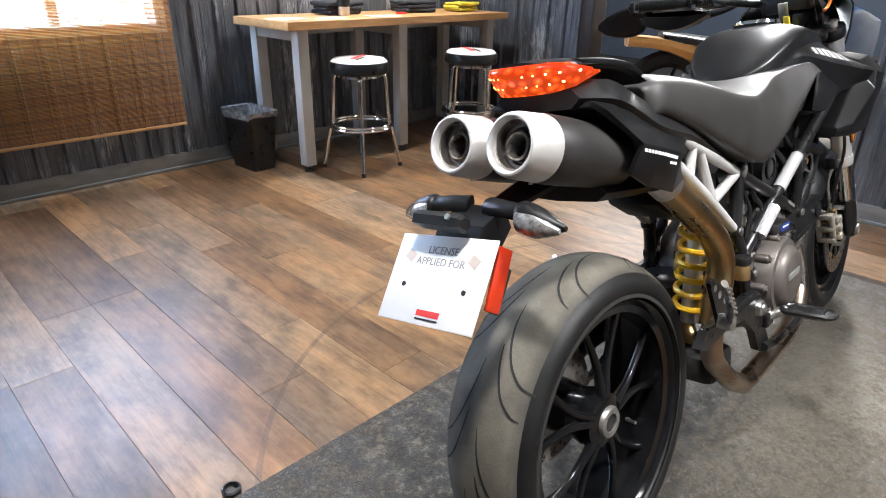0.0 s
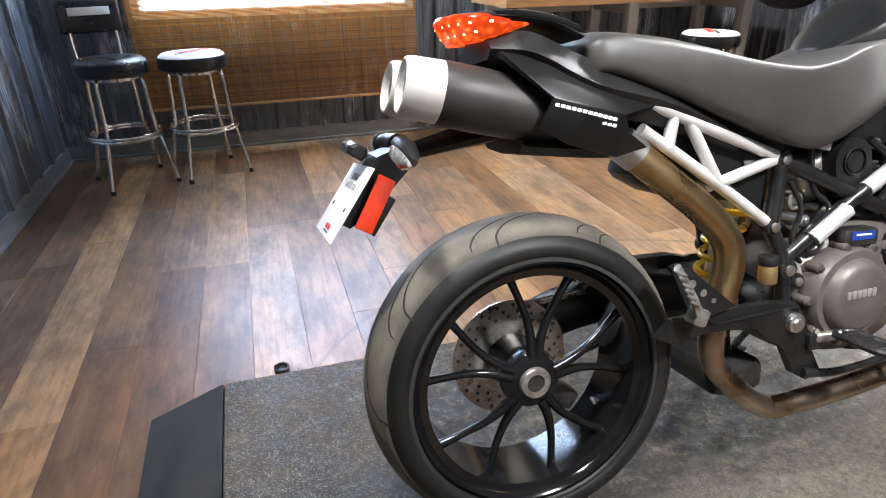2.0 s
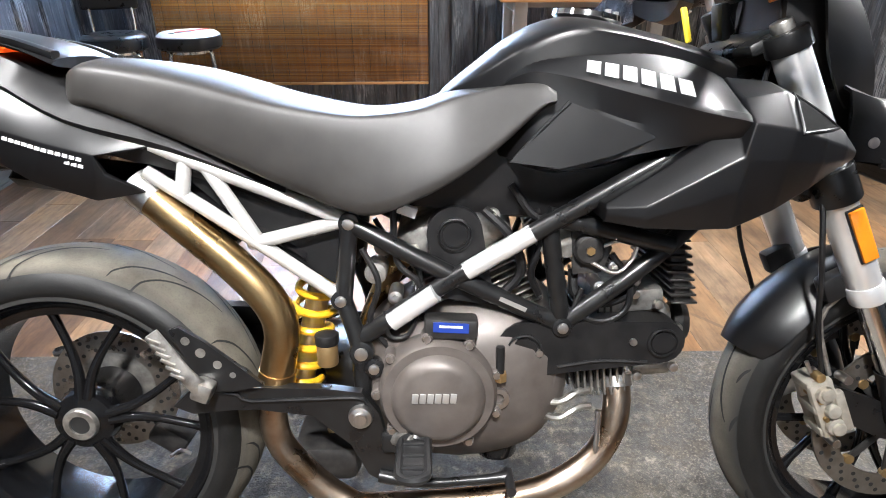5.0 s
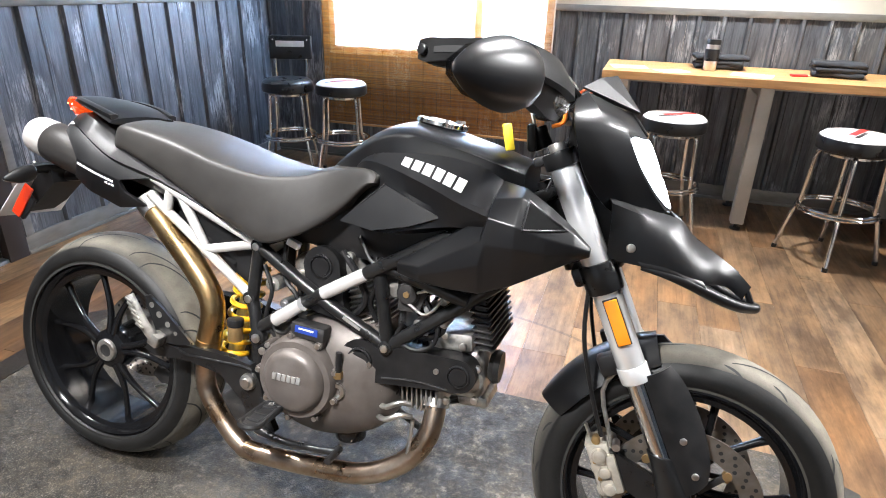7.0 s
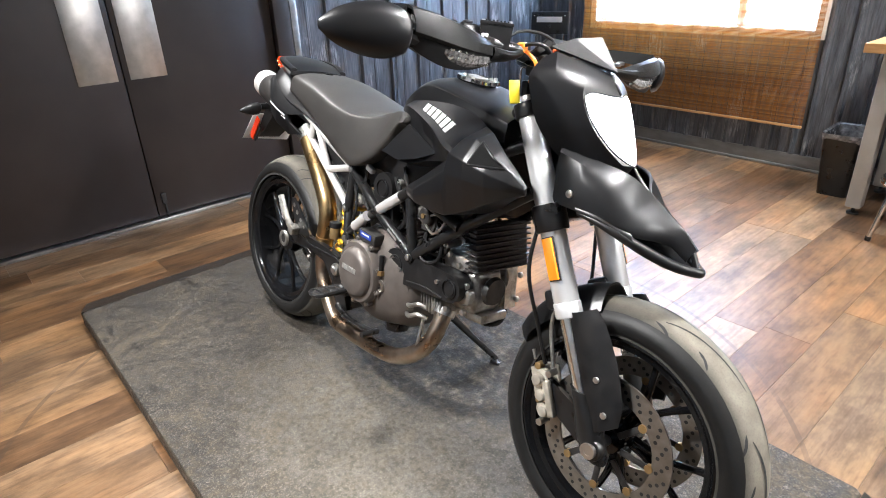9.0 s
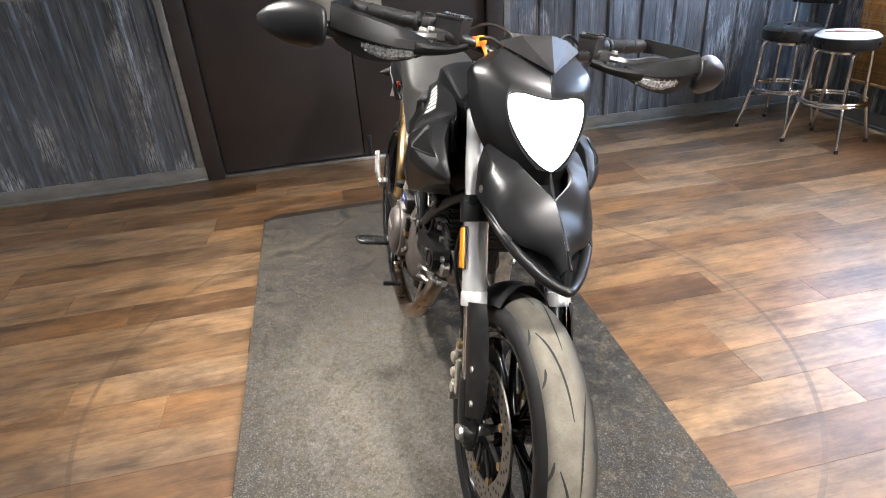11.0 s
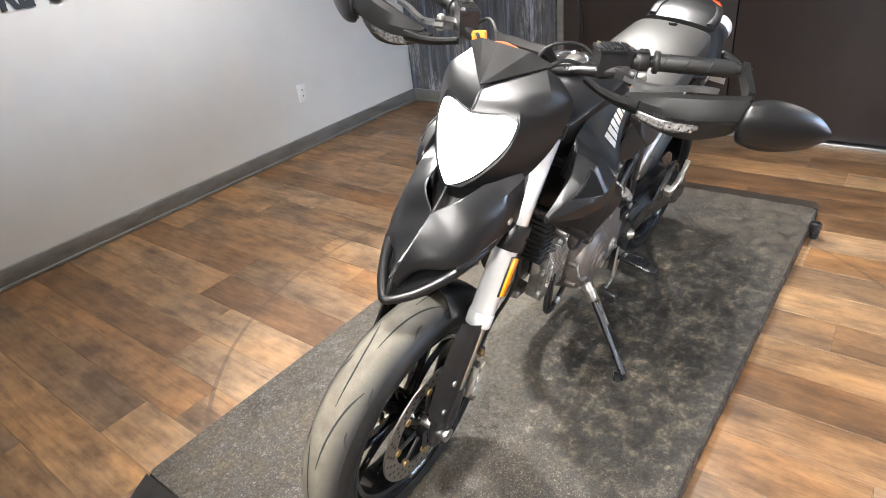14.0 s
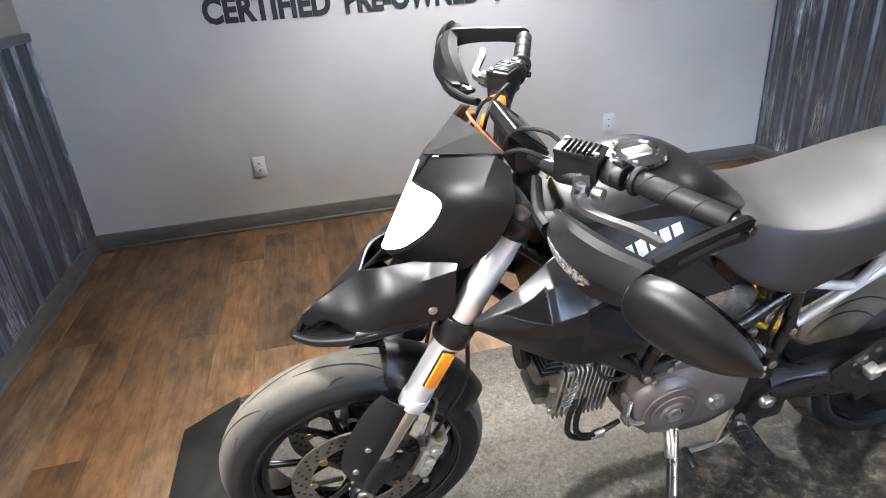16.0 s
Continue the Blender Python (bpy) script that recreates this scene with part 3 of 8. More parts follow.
wall_e = wall("wall_east", [span(X1, X1 + 0.12, Y0 - 0.15, OPEN_S, 0, CEIL), span(X2, X2 + 0.12, OPEN_N, Y1, 0, CEIL), span(X1 + 0.12, 9.0, OPEN_S - 0.12, OPEN_S, 0, CEIL),
                            span(X2 + 0.12, 9.0, 5.4, 5.52, 0, CEIL), span(X2 + 0.03, X2 + 0.12, Y1 + 0.15, 5.52, 0, CEIL)], WALLCREAM, "painted wall with a wide opening to the showroom")
wall_far = wall("wall_far", [span(9.0, 9.12, OPEN_S - 0.12, 5.52, 0, CEIL)], FARBLUE, "dark blue far wall of the next showroom")
ceil_bm = box(*span(X0 - 0.15, 9.12, Y0 - 0.15, 5.52, CEIL, CEIL + 0.1))
tagged(part("ceiling", ceil_bm, CEILINGW, smooth=False), "plain grey painted ceiling", "ceiling", kind="structure")
floor = tagged(part("floor", box(*span(X0 - 0.15, 9.12, Y0 - 0.15, 5.52, -0.12, -0.010)), DARKMETAL, smooth=False),
               "brown wood-look vinyl plank floor with a scuffed ring", "floor", kind="structure")


def rib_sheet(length, height, pitch, phase=0.0, depth=0.019, rib=0.034):
    """A ribbed metal sheet: x along the wall, ribs stand out to -y, z up."""
    xs, at = [(0.0, 0.0)], -pitch + phase
    while at < length:
        for dx, dy in ((0, 0), (0.010, -depth), (0.010 + rib - 0.018, -depth), (rib + 0.002, 0.0), (pitch * 0.45, 0.0), (pitch * 0.47, -0.003), (pitch * 0.53, -0.003), (pitch * 0.55, 0)):
            x = at + dx
            if 0.0005 < x < length - 0.0005 and x > xs[-1][0]:
                xs.append((x, dy))
        at += pitch
    xs.append((length, 0.0))
    bm = bmesh.new()
    low = [bm.verts.new((x, y, 0)) for x, y in xs]
    high = [bm.verts.new((x, y, height)) for x, y in xs]
    for i in range(len(xs) - 1):
        bm.faces.new((low[i], low[i + 1], high[i + 1], high[i]))
    bmesh.ops.recalc_face_normals(bm, faces=bm.faces)
    bmesh.ops.solidify(bm, geom=bm.faces[:], thickness=0.0012)
    return bm


def wainscot(parent, m, length, pitch, z0=BASE, z1=WAINSCOT, sheet=0.9, lift=0.004):
    """Sheets side by side along x of m, standing on the base trim."""
    n = max(1, round(length / sheet))
    w = length / n
    for i in range(n):
        bm = rib_sheet(w - 0.001, z1 - z0, pitch, (-i * w) % pitch)
        part("metal_sheet", bm, GALV, parent, m=m @ pose(i * w, -0.005 - (lift if i % 2 else 0), z0), smooth=False)


def trim(parent, m, length, name="trim_cap", z=WAINSCOT, h=0.042, d=0.030, mat=None):
    part(name, box((length / 2, -d / 2, z + h / 2), (length, d, h), bevel=0.004), mat or TRIMMETAL, parent, m=m)


def base_trim(parent, m, length):
    bm = box((length / 2, -0.010, BASE / 2 + 0.004), (length, 0.020, BASE - 0.008), bevel=0.003)
    box((length / 2, -0.017, 0.009), (length, 0.032, 0.018), bevel=0.004, bm=bm)
    part("baseboard", bm, TRIMMETAL, parent, m=m)


def along(x, y, turn):
    return pose(x, y, 0, 0, 0, turn)


# west wall is seen along +y, so its local x runs north
W_S, W_N = along(X0, Y0, 90), along(X0, DOOR_N + 0.10, 90)
for m, ln, pitch in ((W_S, DOOR_S - 0.10 - Y0, 0.18), (W_N, Y1 - DOOR_N - 0.10, 0.242)):
    wainscot(wall_w, m, ln, pitch)
    trim(wall_w, m, ln)
    base_trim(wall_w, m, ln)
for y in (DOOR_S - 0.125, DOOR_N + 0.125):
    part("corner_trim", box((X0 + 0.014, y, (WAINSCOT + BASE) / 2), (0.028, 0.045, WAINSCOT - BASE), bevel=0.003), TRIMMETAL, wall_w)
N_A, N_B, N_C = along(X0, Y1, 0), along(WIN_X1 + 0.06, Y1, 0), along(WIN_X0 - 0.05, Y1, 0)
wainscot(wall_n, N_A, WIN_X0 - 0.05 - X0, 0.145)
wainscot(wall_n, N_B, X2 - WIN_X1 - 0.06, 0.145)
wainscot(wall_n, N_C, WIN_X1 - WIN_X0 + 0.11, 0.145, z1=WIN_Z0 - 0.05)
trim(wall_n, N_A, WIN_X0 - 0.05 - X0)
trim(wall_n, N_B, X2 - WIN_X1 - 0.06)
base_trim(wall_n, N_A, X2 - X0)
base_trim(wall_s, along(X0, Y0, 0) @ pose(0, 0, 0, 0, 0, 0) @ Matrix.Diagonal((1, -1, 1, 1)), X1 - X0)
E_S = along(X1, OPEN_S, -90)
wainscot(wall_e, E_S, OPEN_S - Y0, 0.2)
trim(wall_e, E_S, OPEN_S - Y0)
base_trim(wall_e, E_S, OPEN_S - Y0)
E_N = along(X2, Y1, -90)
wainscot(wall_e, E_N, Y1 - OPEN_N, 0.145)
trim(wall_e, E_N, Y1 - OPEN_N)
base_trim(wall_e, E_N, Y1 - OPEN_N)
part("opening_post", box((X2 + 0.05, OPEN_N - 0.05, 1.05), (0.16, 0.10, 2.1), bevel=0.006), DOORPAINT, wall_e)

# double door in the west wall
door = tagged(part("door_1", box((X0 - 0.10, (DOOR_S + DOOR_N) / 2, 1.045), (0.10, DOOR_N - DOOR_S, 2.09)), DOORPAINT, smooth=False), "closed dark brown double door with metal push plates", "door", kind="structure")
MID = 0.555
for a, b in ((DOOR_S + 0.012, MID - 0.003), (MID + 0.003, DOOR_N - 0.012)):
    part("door_leaf", box((X0 - 0.035, (a + b) / 2, 1.05), (0.045, b - a, 2.05), bevel=0.004), DOORPAINT, door)
for y in (DOOR_S - 0.045, DOOR_N + 0.045):
    part("door_jamb", box((X0 + 0.004, y, 1.05), (0.055, 0.105, 2.1), bevel=0.005), DOORPAINT, door)
for a, b in ((0.335, 0.525), (0.585, 0.775)):
    part("push_plate", box((X0 - 0.0105, (a + b) / 2, 1.04), (0.004, b - a, 0.49), bevel=0.001), STEEL, door, "brushed metal push plate")
part("threshold", box((X0 - 0.005, (DOOR_S + DOOR_N) / 2, 0.008), (0.05, DOOR_N - DOOR_S, 0.022), bevel=0.004), SILLMETAL, door, "bare aluminium threshold strip")
latch = box((X0 - 0.003, MID + 0.045, 0.13), (0.018, 0.026, 0.06), bevel=0.003)
rod((X0 + 0.004, MID + 0.045, 0.02), (X0 + 0.004, MID + 0.045, 0.10), 0.006, bm=latch)
part("foot_bolt", latch, DARKMETAL, door)

# window, its blind and the brightness behind it
win = tagged(part("window_1", box(((WIN_X0 + WIN_X1) / 2, Y1 + 0.115, (WIN_Z0 + WIN_Z1) / 2), (WIN_X1 - WIN_X0, 0.01, WIN_Z1 - WIN_Z0)), OUTDOOR, smooth=False), "bright daylit window behind a bamboo blind", "window", kind="structure")
wf = None
for c, s in (span(WIN_X0 - 0.05, WIN_X0, Y1 - 0.025, Y1 + 0.10, WIN_Z0 - 0.05, WIN_Z1 + 0.05), span(WIN_X1, WIN_X1 + 0.06, Y1 - 0.025, Y1 + 0.10, WIN_Z0 - 0.05, WIN_Z1 + 0.05),
             span(WIN_X0, WIN_X1, Y1 - 0.025, Y1 + 0.10, WIN_Z1, WIN_Z1 + 0.05)):
    wf = box(c, s, bevel=0.004, bm=wf)
part("window_frame", wf, WHITEVINYL, win)
part("window_sill", box(*span(WIN_X0, WIN_X1, Y1 - 0.03, Y1 + 0.10, WIN_Z0 - 0.05, WIN_Z0), bevel=0.005), WHITEVINYL, win)
part("window_bar", box((1.06, Y1 + 0.06, (WIN_Z0 + WIN_Z1) / 2), (0.05, 0.04, WIN_Z1 - WIN_Z0), bevel=0.004), WHITEVINYL, win)

BX0, BX1, BZ0, BZ1, BY = -0.09, 1.60, 0.278, 2.12, 3.775
blind = thing("bamboo_blind", "stained brown bamboo roll-up blind hanging before the window", "blind")
slats = bmesh.new()
z, i = BZ0 + 0.02, 0
rnd = random.Random(4)
while z < BZ1:
    h = rnd.choice((0.0040, 0.0046, 0.0054))
    y = BY + rnd.uniform(-0.0007, 0.0007)
    a = [slats.verts.new(p) for p in ((BX0, y, z), (BX1, y, z), (BX1, y - 0.0012, z + h / 2), (BX0, y - 0.0012, z + h / 2), (BX1, y, z + h), (BX0, y, z + h))]
    slats.faces.new((a[0], a[1], a[2], a[3]))
    slats.faces.new((a[3], a[2], a[4], a[5]))
    z += h + 0.0017
tagged(part("slats", slats, BAMBOO, blind, smooth=False), kind="stuff")
for j in range(16):
    x = BX0 + 0.06 + j * (BX1 - BX0 - 0.12) / 15
    part("cord", rod((x, BY - 0.0035, BZ0 + 0.015), (x, BY - 0.0035, BZ1), 0.0011, 5), DOORPAINT, blind)
part("bottom_rail", box(((BX0 + BX1) / 2, BY, BZ0 + 0.008), (BX1 - BX0, 0.012, 0.017), bevel=0.004), BUTCHER, blind, "pale bound lower edge")
part("head_rail", box(((BX0 + BX1) / 2, BY + 0.02, BZ1 + 0.015), (BX1 - BX0, 0.04, 0.05), bevel=0.004), BUTCHER, blind)

# outlets on the south wall
for x in (2.726, 0.539):
    ob = thing("wall_outlet", "white plastic duplex outlet on the grey wall", "outlet", pose(x, Y0, 0.374), group="wall outlets")
    part("cover_plate", box((0, 0.003, 0), (0.072, 0.006, 0.116), bevel=0.002), WHITE, ob)
    for dz in (-0.02, 0.02):
        face = rod((0, 0.005, dz), (0, 0.008, dz), 0.016, 16)
        part("socket", face, PLATEW, ob)
        part("slot", box((0, 0.0085, dz), (0.011, 0.0012, 0.008)), BLACKFILL, ob)

words = thing("wall_lettering", "large black capital lettering on the grey wall", "lettering")
for word, xa, xb in (("CERTIFIED", 2.855, 2.195), ("PRE-OWNED", 2.125, 1.36), ("POWERSPORTS", 1.28, 0.215)):
    at = Matrix.Translation((xa, Y0 + 0.002, 1.163)) @ Matrix.Rotation(radians(180), 4, "Z") @ Matrix.Rotation(radians(90), 4, "X")
    ob = lettering("word", word, 0.172, BLACKFILL, words, Matrix.Identity(4), 0.0015, bold=0.0075)
    long = max(v.co.x for v in ob.data.vertices)
    ob.data.transform(at @ Matrix.Diagonal(((xa - xb) / long, 1, 1, 1)))

# ---- ceiling lights ----
for lx, ly, ax, ay in SPOTS:
    m = look((lx, ly, CEIL - 0.10), (ax, ay, 0.3))
    ob = thing("ceiling_light", "small white ceiling spotlight out of view, switched on", "lamp", group="ceiling spotlights")
    shade = part("shade", lathe([(0.050, -0.10), (0.068, -0.10), (0.070, 0.075), (0.066, 0.078), (0.066, -0.095), (0.0, -0.098)], 28, m @ Matrix.Rotation(radians(90), 4, "X") @ Matrix.Diagonal((1, -1, 1, 1)), closed=False), CEILINGW, ob)
    part("stem", rod((lx, ly, CEIL - 0.005), (lx, ly, CEIL - 0.06), 0.012, 12), CEILINGW, ob)
    part("canopy", rod((lx, ly, CEIL), (lx, ly, CEIL - 0.015), 0.05, 24), CEILINGW, ob)

# ---- stools ----


def leg_points(a):
    c, s = math.cos(a), math.sin(a)
    return [(0.125 * c, 0.125 * s, 0.575), (0.150 * c, 0.150 * s, 0.555), (0.158 * c, 0.158 * s, 0.50), (0.172 * c, 0.172 * s, 0.28), (0.188 * c, 0.188 * s, 0.245), (0.238 * c, 0.238 * s, 0.012)]


def make_stool(name, label, top, back, m, turn):
    ob = thing(name, label, "stool", m @ pose(0, 0, 0, 0, 0, turn), group="bar stools")
    rot = Matrix.Rotation(radians(-90), 4, "X")
    part("seat", lathe([(0.0, -0.575), (0.165, -0.575), (0.176, -0.585), (0.178, -0.62), (0.172, -0.642), (0.150, -0.652), (0.0, -0.654)], 40, rot, closed=False), BLACKVINYL, ob, "black vinyl padded seat band")
    part("seat_top", lathe([(0.0, -0.648), (0.150, -0.6475), (0.166, -0.643), (0.169, -0.646), (0.152, -0.660), (0.10, -0.664), (0.0, -0.665)], 40, rot, closed=False), top, ob)
    if top is WHITEVINYL:
        part("printed_stripe", box((0.02, 0.02, 0.6645), (0.20, 0.035, 0.003), (0, 0, 25), bevel=0.001), REDINK, ob, "red stripe printed on the seat")
        part("printed_bar", box((-0.03, -0.04, 0.6645), (0.15, 0.018, 0.003), (0, 0, 25), bevel=0.001), BLACKFILL, ob)
    for i in range(4):
        a = radians(45 + 90 * i)
        leg = part("leg", tube(leg_points(a), 0.0115, 10, 4), CHROME, ob)
        part("foot_cap", rod((0.238 * math.cos(a), 0.238 * math.sin(a), 0.0), (0.236 * math.cos(a), 0.236 * math.sin(a), 0.022), 0.014, 10), BLACKVINYL, leg)
    for r, z in ((0.188, 0.262), (0.183, 0.278)):
        pts = [(r * math.cos(2 * math.pi * i / 32), r * math.sin(2 * math.pi * i / 32), z) for i in range(32)]
        part("foot_ring", tube(pts, 0.0085, 8, 1, True), CHROME, ob)
    part("swivel_plate", rod((0, 0, 0.555), (0, 0, 0.577), 0.13, 24), CHROME, ob)
    if back:
        for s in (-1, 1):
            part("back_post", tube([(-0.10, 0.09 * s, 0.575), (-0.17, 0.10 * s, 0.575), (-0.20, 0.105 * s, 0.60), (-0.215, 0.11 * s, 0.70), (-0.225, 0.11 * s, 0.80)], 0.009, 8, 4), CHROME, ob)
        rest = part("backrest", box((-0.235, 0, 0.845), (0.035, 0.30, 0.165), (0, -4, 0), bevel=0.014, seg=3), BLACKVINYL, ob, "black vinyl backrest with a plain white mark")
        part("printed_mark", box((-0.2130, 0, 0.872), (0.005, 0.20, 0.040), (0, -4, 0), bevel=0.0015), WHITE, rest)
        for y in (-0.12, 0.12):
            for z in (0.79, 0.90):
                part("stud", rod((-0.2195, y, z), (-0.214, y, z), 0.005, 8), CHROME, rest)
    return ob


make_stool("bar_stool", "black vinyl stool with backrest and chrome legs beside the blind", BLACKVINYL, True, pose(-0.145, 3.33, 0), -68)
make_stool("bar_stool", "chrome stool with a white printed seat before the blind", WHITEVINYL, False, pose(0.245, 3.38, 0), 20)
make_stool("bar_stool", "chrome stool with a white printed seat at the bar table", WHITEVINYL, False, pose(2.41, 3.14, 0), 8)
make_stool("bar_stool", "chrome stool with a white printed seat under the table", WHITEVINYL, False, pose(3.27, 3.02, 0), 35)

# ---- bar table ----
TX0, TX1, TY0, TY1, TZ = 1.985, 3.87, 3.20, 3.80, 0.870
table = thing("bar_table", "long butcher-block table on pale grey square legs", "table")
rnd = random.Random(9)
n = 12
for i in range(n):
    w = (TY1 - TY0) / n
    part("board", box(((TX0 + TX1) / 2, TY0 + (i + 0.5) * w, TZ - 0.022 + rnd.uniform(-0.0004, 0.0004)), (TX1 - TX0, w - 0.0004, 0.044), bevel=0.0012, seg=1), BUTCHER, table)
for x in (2.10, 2.857, 3.72):
    for y in (3.275, 3.725):
        leg = part("leg", box((x, y, 0.435), (0.072, 0.072, 0.79), bevel=0.006), LEGGREY, table)
        foot = rod((x, y, 0.0), (x, y, 0.012), 0.030, 16, bevel=0.003)
        rod((x, y, 0.012), (x, y, 0.045), 0.010, 10, bm=foot)
        part("levelling_foot", foot, DARKMETAL, leg)
    part("cross_rail", box((x, 3.50, 0.79), (0.05, 0.40, 0.06), bevel=0.004), LEGGREY, table)
part("apron", box((2.91, 3.725, 0.785), (1.56, 0.03, 0.07), bevel=0.004), LEGGREY, table)


def folded_cloth(label, mat, c, s, seed):
    """A loosely folded garment: a soft stack with rumpled layers."""
    ob = thing("folded_cloth", label, "clothing", pose(*c))
    rn = random.Random(seed)
    for i in range(3):
        bm = box((0, 0, 0), (s[0] * rn.uniform(0.86, 1.0), s[1] * rn.uniform(0.86, 1.0), s[2] / 3), bevel=s[2] * 0.14, seg=3)
        bmesh.ops.subdivide_edges(bm, edges=[e for e in bm.edges if e.calc_length() > 0.03], cuts=7, use_grid_fill=True)
        for v in bm.verts:
            q = noise.noise_vector(v.co * 14 + Vector((seed, i * 7, 0)))
            v.co += q * 0.007
        part("fold", bm, mat, ob, m=pose(rn.uniform(-0.01, 0.01), rn.uniform(-0.01, 0.01), s[2] * (i + 0.5) / 3 + 0.004, 0, 0, rn.uniform(-9, 9)))
    return ob


folded_cloth("folded charcoal garment lying on the table", CLOTHDARK, (2.62, 3.62, TZ), (0.30, 0.20, 0.075), 3)
folded_cloth("folded charcoal garment lying beside a yellow cloth", CLOTHDARK, (3.24, 3.55, TZ), (0.28, 0.22, 0.075), 8)
folded_cloth("rumpled yellow cloth on the table end", CLOTHYELLOW, (3.62, 3.45, TZ), (0.22, 0.18, 0.060), 5)
mug = thing("travel_mug", "black and steel insulated travel mug on the table", "mug", pose(2.565, 3.47, TZ))
rx = Matrix.Rotation(radians(-90), 4, "X")
part("body", lathe([(0, 0), (0.033, 0), (0.036, -0.005), (0.037, -0.06), (0.040, -0.062), (0.040, -0.115), (0.037, -0.118), (0.037, -0.145), (0, -0.145)], 28, rx, closed=False), STEEL, mug)
part("grip_band", lathe([(0.0375, -0.055), (0.041, -0.057), (0.041, -0.118), (0.0375, -0.120)], 28, rx), BLACKVINYL, mug, "black rubber grip band")
part("lid", lathe([(0, -0.145), (0.039, -0.145), (0.040, -0.160), (0.036, -0.172), (0, -0.173)], 28, rx, closed=False), BLACKVINYL, mug)
for x, y, r, sx, sy in ((2.12, 3.42, 12, 0.20, 0.15), (2.78, 3.35, -14, 0.21, 0.15), (2.36, 3.33, 30, 0.17, 0.12), (3.74, 3.60, 8, 0.20, 0.14)):
    sheet = thing("paper_sheet", "loose white printed paper lying on the table", "paper", pose(x, y, TZ, 0, 0, r), group="papers on the table")
    part("sheet", box((0, 0, 0.0016), (sx, sy, 0.0022), bevel=0.0005), PAPER, sheet)
    part("printed_bar", box((0.01, sy * 0.2, 0.0032), (sx * 0.6, 0.012, 0.001)), BLACKFILL, sheet)
tag = thing("red_tag", "small red tag lying on the table", "tag", pose(3.03, 3.45, TZ, 0, 0, 15))
part("tag_body", box((0, 0, 0.006), (0.085, 0.04, 0.012), bevel=0.004), REDINK, tag)
part("tag_ring", tube([(0.05 + 0.012 * math.cos(2 * math.pi * i / 12), 0.012 * math.sin(2 * math.pi * i / 12), 0.004) for i in range(12)], 0.0015, 6, 1, True), CHROME, tag)

# ---- waste bin ----
bin_ob = thing("waste_bin", "black plastic waste bin with a clear bag liner", "bin", pose(1.915, 3.60, 0, 0, 0, 3))


def bin_ring(z, hx, hy, r=0.03):
    pts = []
    for cx, cy, a0 in ((hx - r, hy - r, 0), (-hx + r, hy - r, 90), (-hx + r, -hy + r, 180), (hx - r, -hy + r, 270)):
        for j in range(5):
            a = radians(a0 + 22.5 * j)
            pts.append((cx + r * math.cos(a), cy + r * math.sin(a), z))
    return pts


bm = rings_to_faces(bmesh.new(), [bin_ring(0.0, 0.078, 0.125), bin_ring(0.33, 0.100, 0.155), bin_ring(0.34, 0.106, 0.161), bin_ring(0.35, 0.104, 0.159), bin_ring(0.345, 0.097, 0.152), bin_ring(0.02, 0.072, 0.118)])
part("body", bm, BLACKVINYL, bin_ob)
bm = rings_to_faces(bmesh.new(), [bin_ring(0.322, 0.1035, 0.1585), bin_ring(0.338, 0.1075, 0.1625), bin_ring(0.356, 0.107, 0.162), bin_ring(0.350, 0.094, 0.149), bin_ring(0.30, 0.086, 0.138), bin_ring(0.20, 0.074, 0.122)], caps=False)
rn = random.Random(2)
for v in bm.verts:
    v.co += Vector((rn.uniform(-1, 1), rn.uniform(-1, 1), rn.uniform(-7, 4) if v.co.z < 0.33 else 1)) * 0.0025
part("bag_liner", bm, BAG, bin_ob, "crumpled translucent bag folded over the rim")

# ---- the low platform ----
PZ = 0.063
plat = thing("display_platform", "low platform covered with dusty dark grey rubber", "platform")
# the four corners of the deck, a little out of square: rear left, front left, front right, rear right
CORNERS = [(0.345, 1.200), (2.775, 1.160), (2.775, -0.082), (0.352, -0.068)]


def deck_ring(z, inset=0.0, c=0.012):
    pts = []
    mx, my = sum(p[0] for p in CORNERS) / 4, sum(p[1] for p in CORNERS) / 4
    for i, (x, y) in enumerate(CORNERS):
        sx, sy = (1 if x > mx else -1), (1 if y > my else -1)
        a, b = (x - sx * inset, y - sy * (inset + c), z), (x - sx * (inset + c), y - sy * inset, z)
        pts += [a, b] if i in (0, 2) else [b, a]
    return pts


part("deck", rings_to_faces(bmesh.new(), [deck_ring(0.006), deck_ring(PZ - 0.006), deck_ring(PZ, 0.004)]), RUBBERMAT, plat, smooth=False)
for (xa, ya), (xb, yb), s in ((CORNERS[0], CORNERS[3], -1), (CORNERS[1], CORNERS[2], 1)):
    ramp_bm = bmesh.new()
    xa, xb = xa + s * 0.002, xb + s * 0.002
    pts = [(xb, yb, PZ - 0.002), (xa, ya, PZ - 0.002), (xa + s * 0.19, ya - 0.02, 0.004), (xb + s * 0.19, yb + 0.05, 0.004), (xb, yb, 0.0), (xa, ya, 0.0), (xa + s * 0.192, ya - 0.02, 0.0), (xb + s * 0.192, yb + 0.05, 0.0)]
    v = [ramp_bm.verts.new(p) for p in pts]
    for q in ((0, 1, 2, 3), (4, 7, 6, 5), (0, 4, 5, 1), (2, 6, 7, 3), (1, 5, 6, 2), (0, 3, 7, 4)):
        ramp_bm.faces.new([v[i] for i in q])
    part("ramp", ramp_bm, RAMPRUBBER, plat, "sloping black ramp lip", smooth=False)
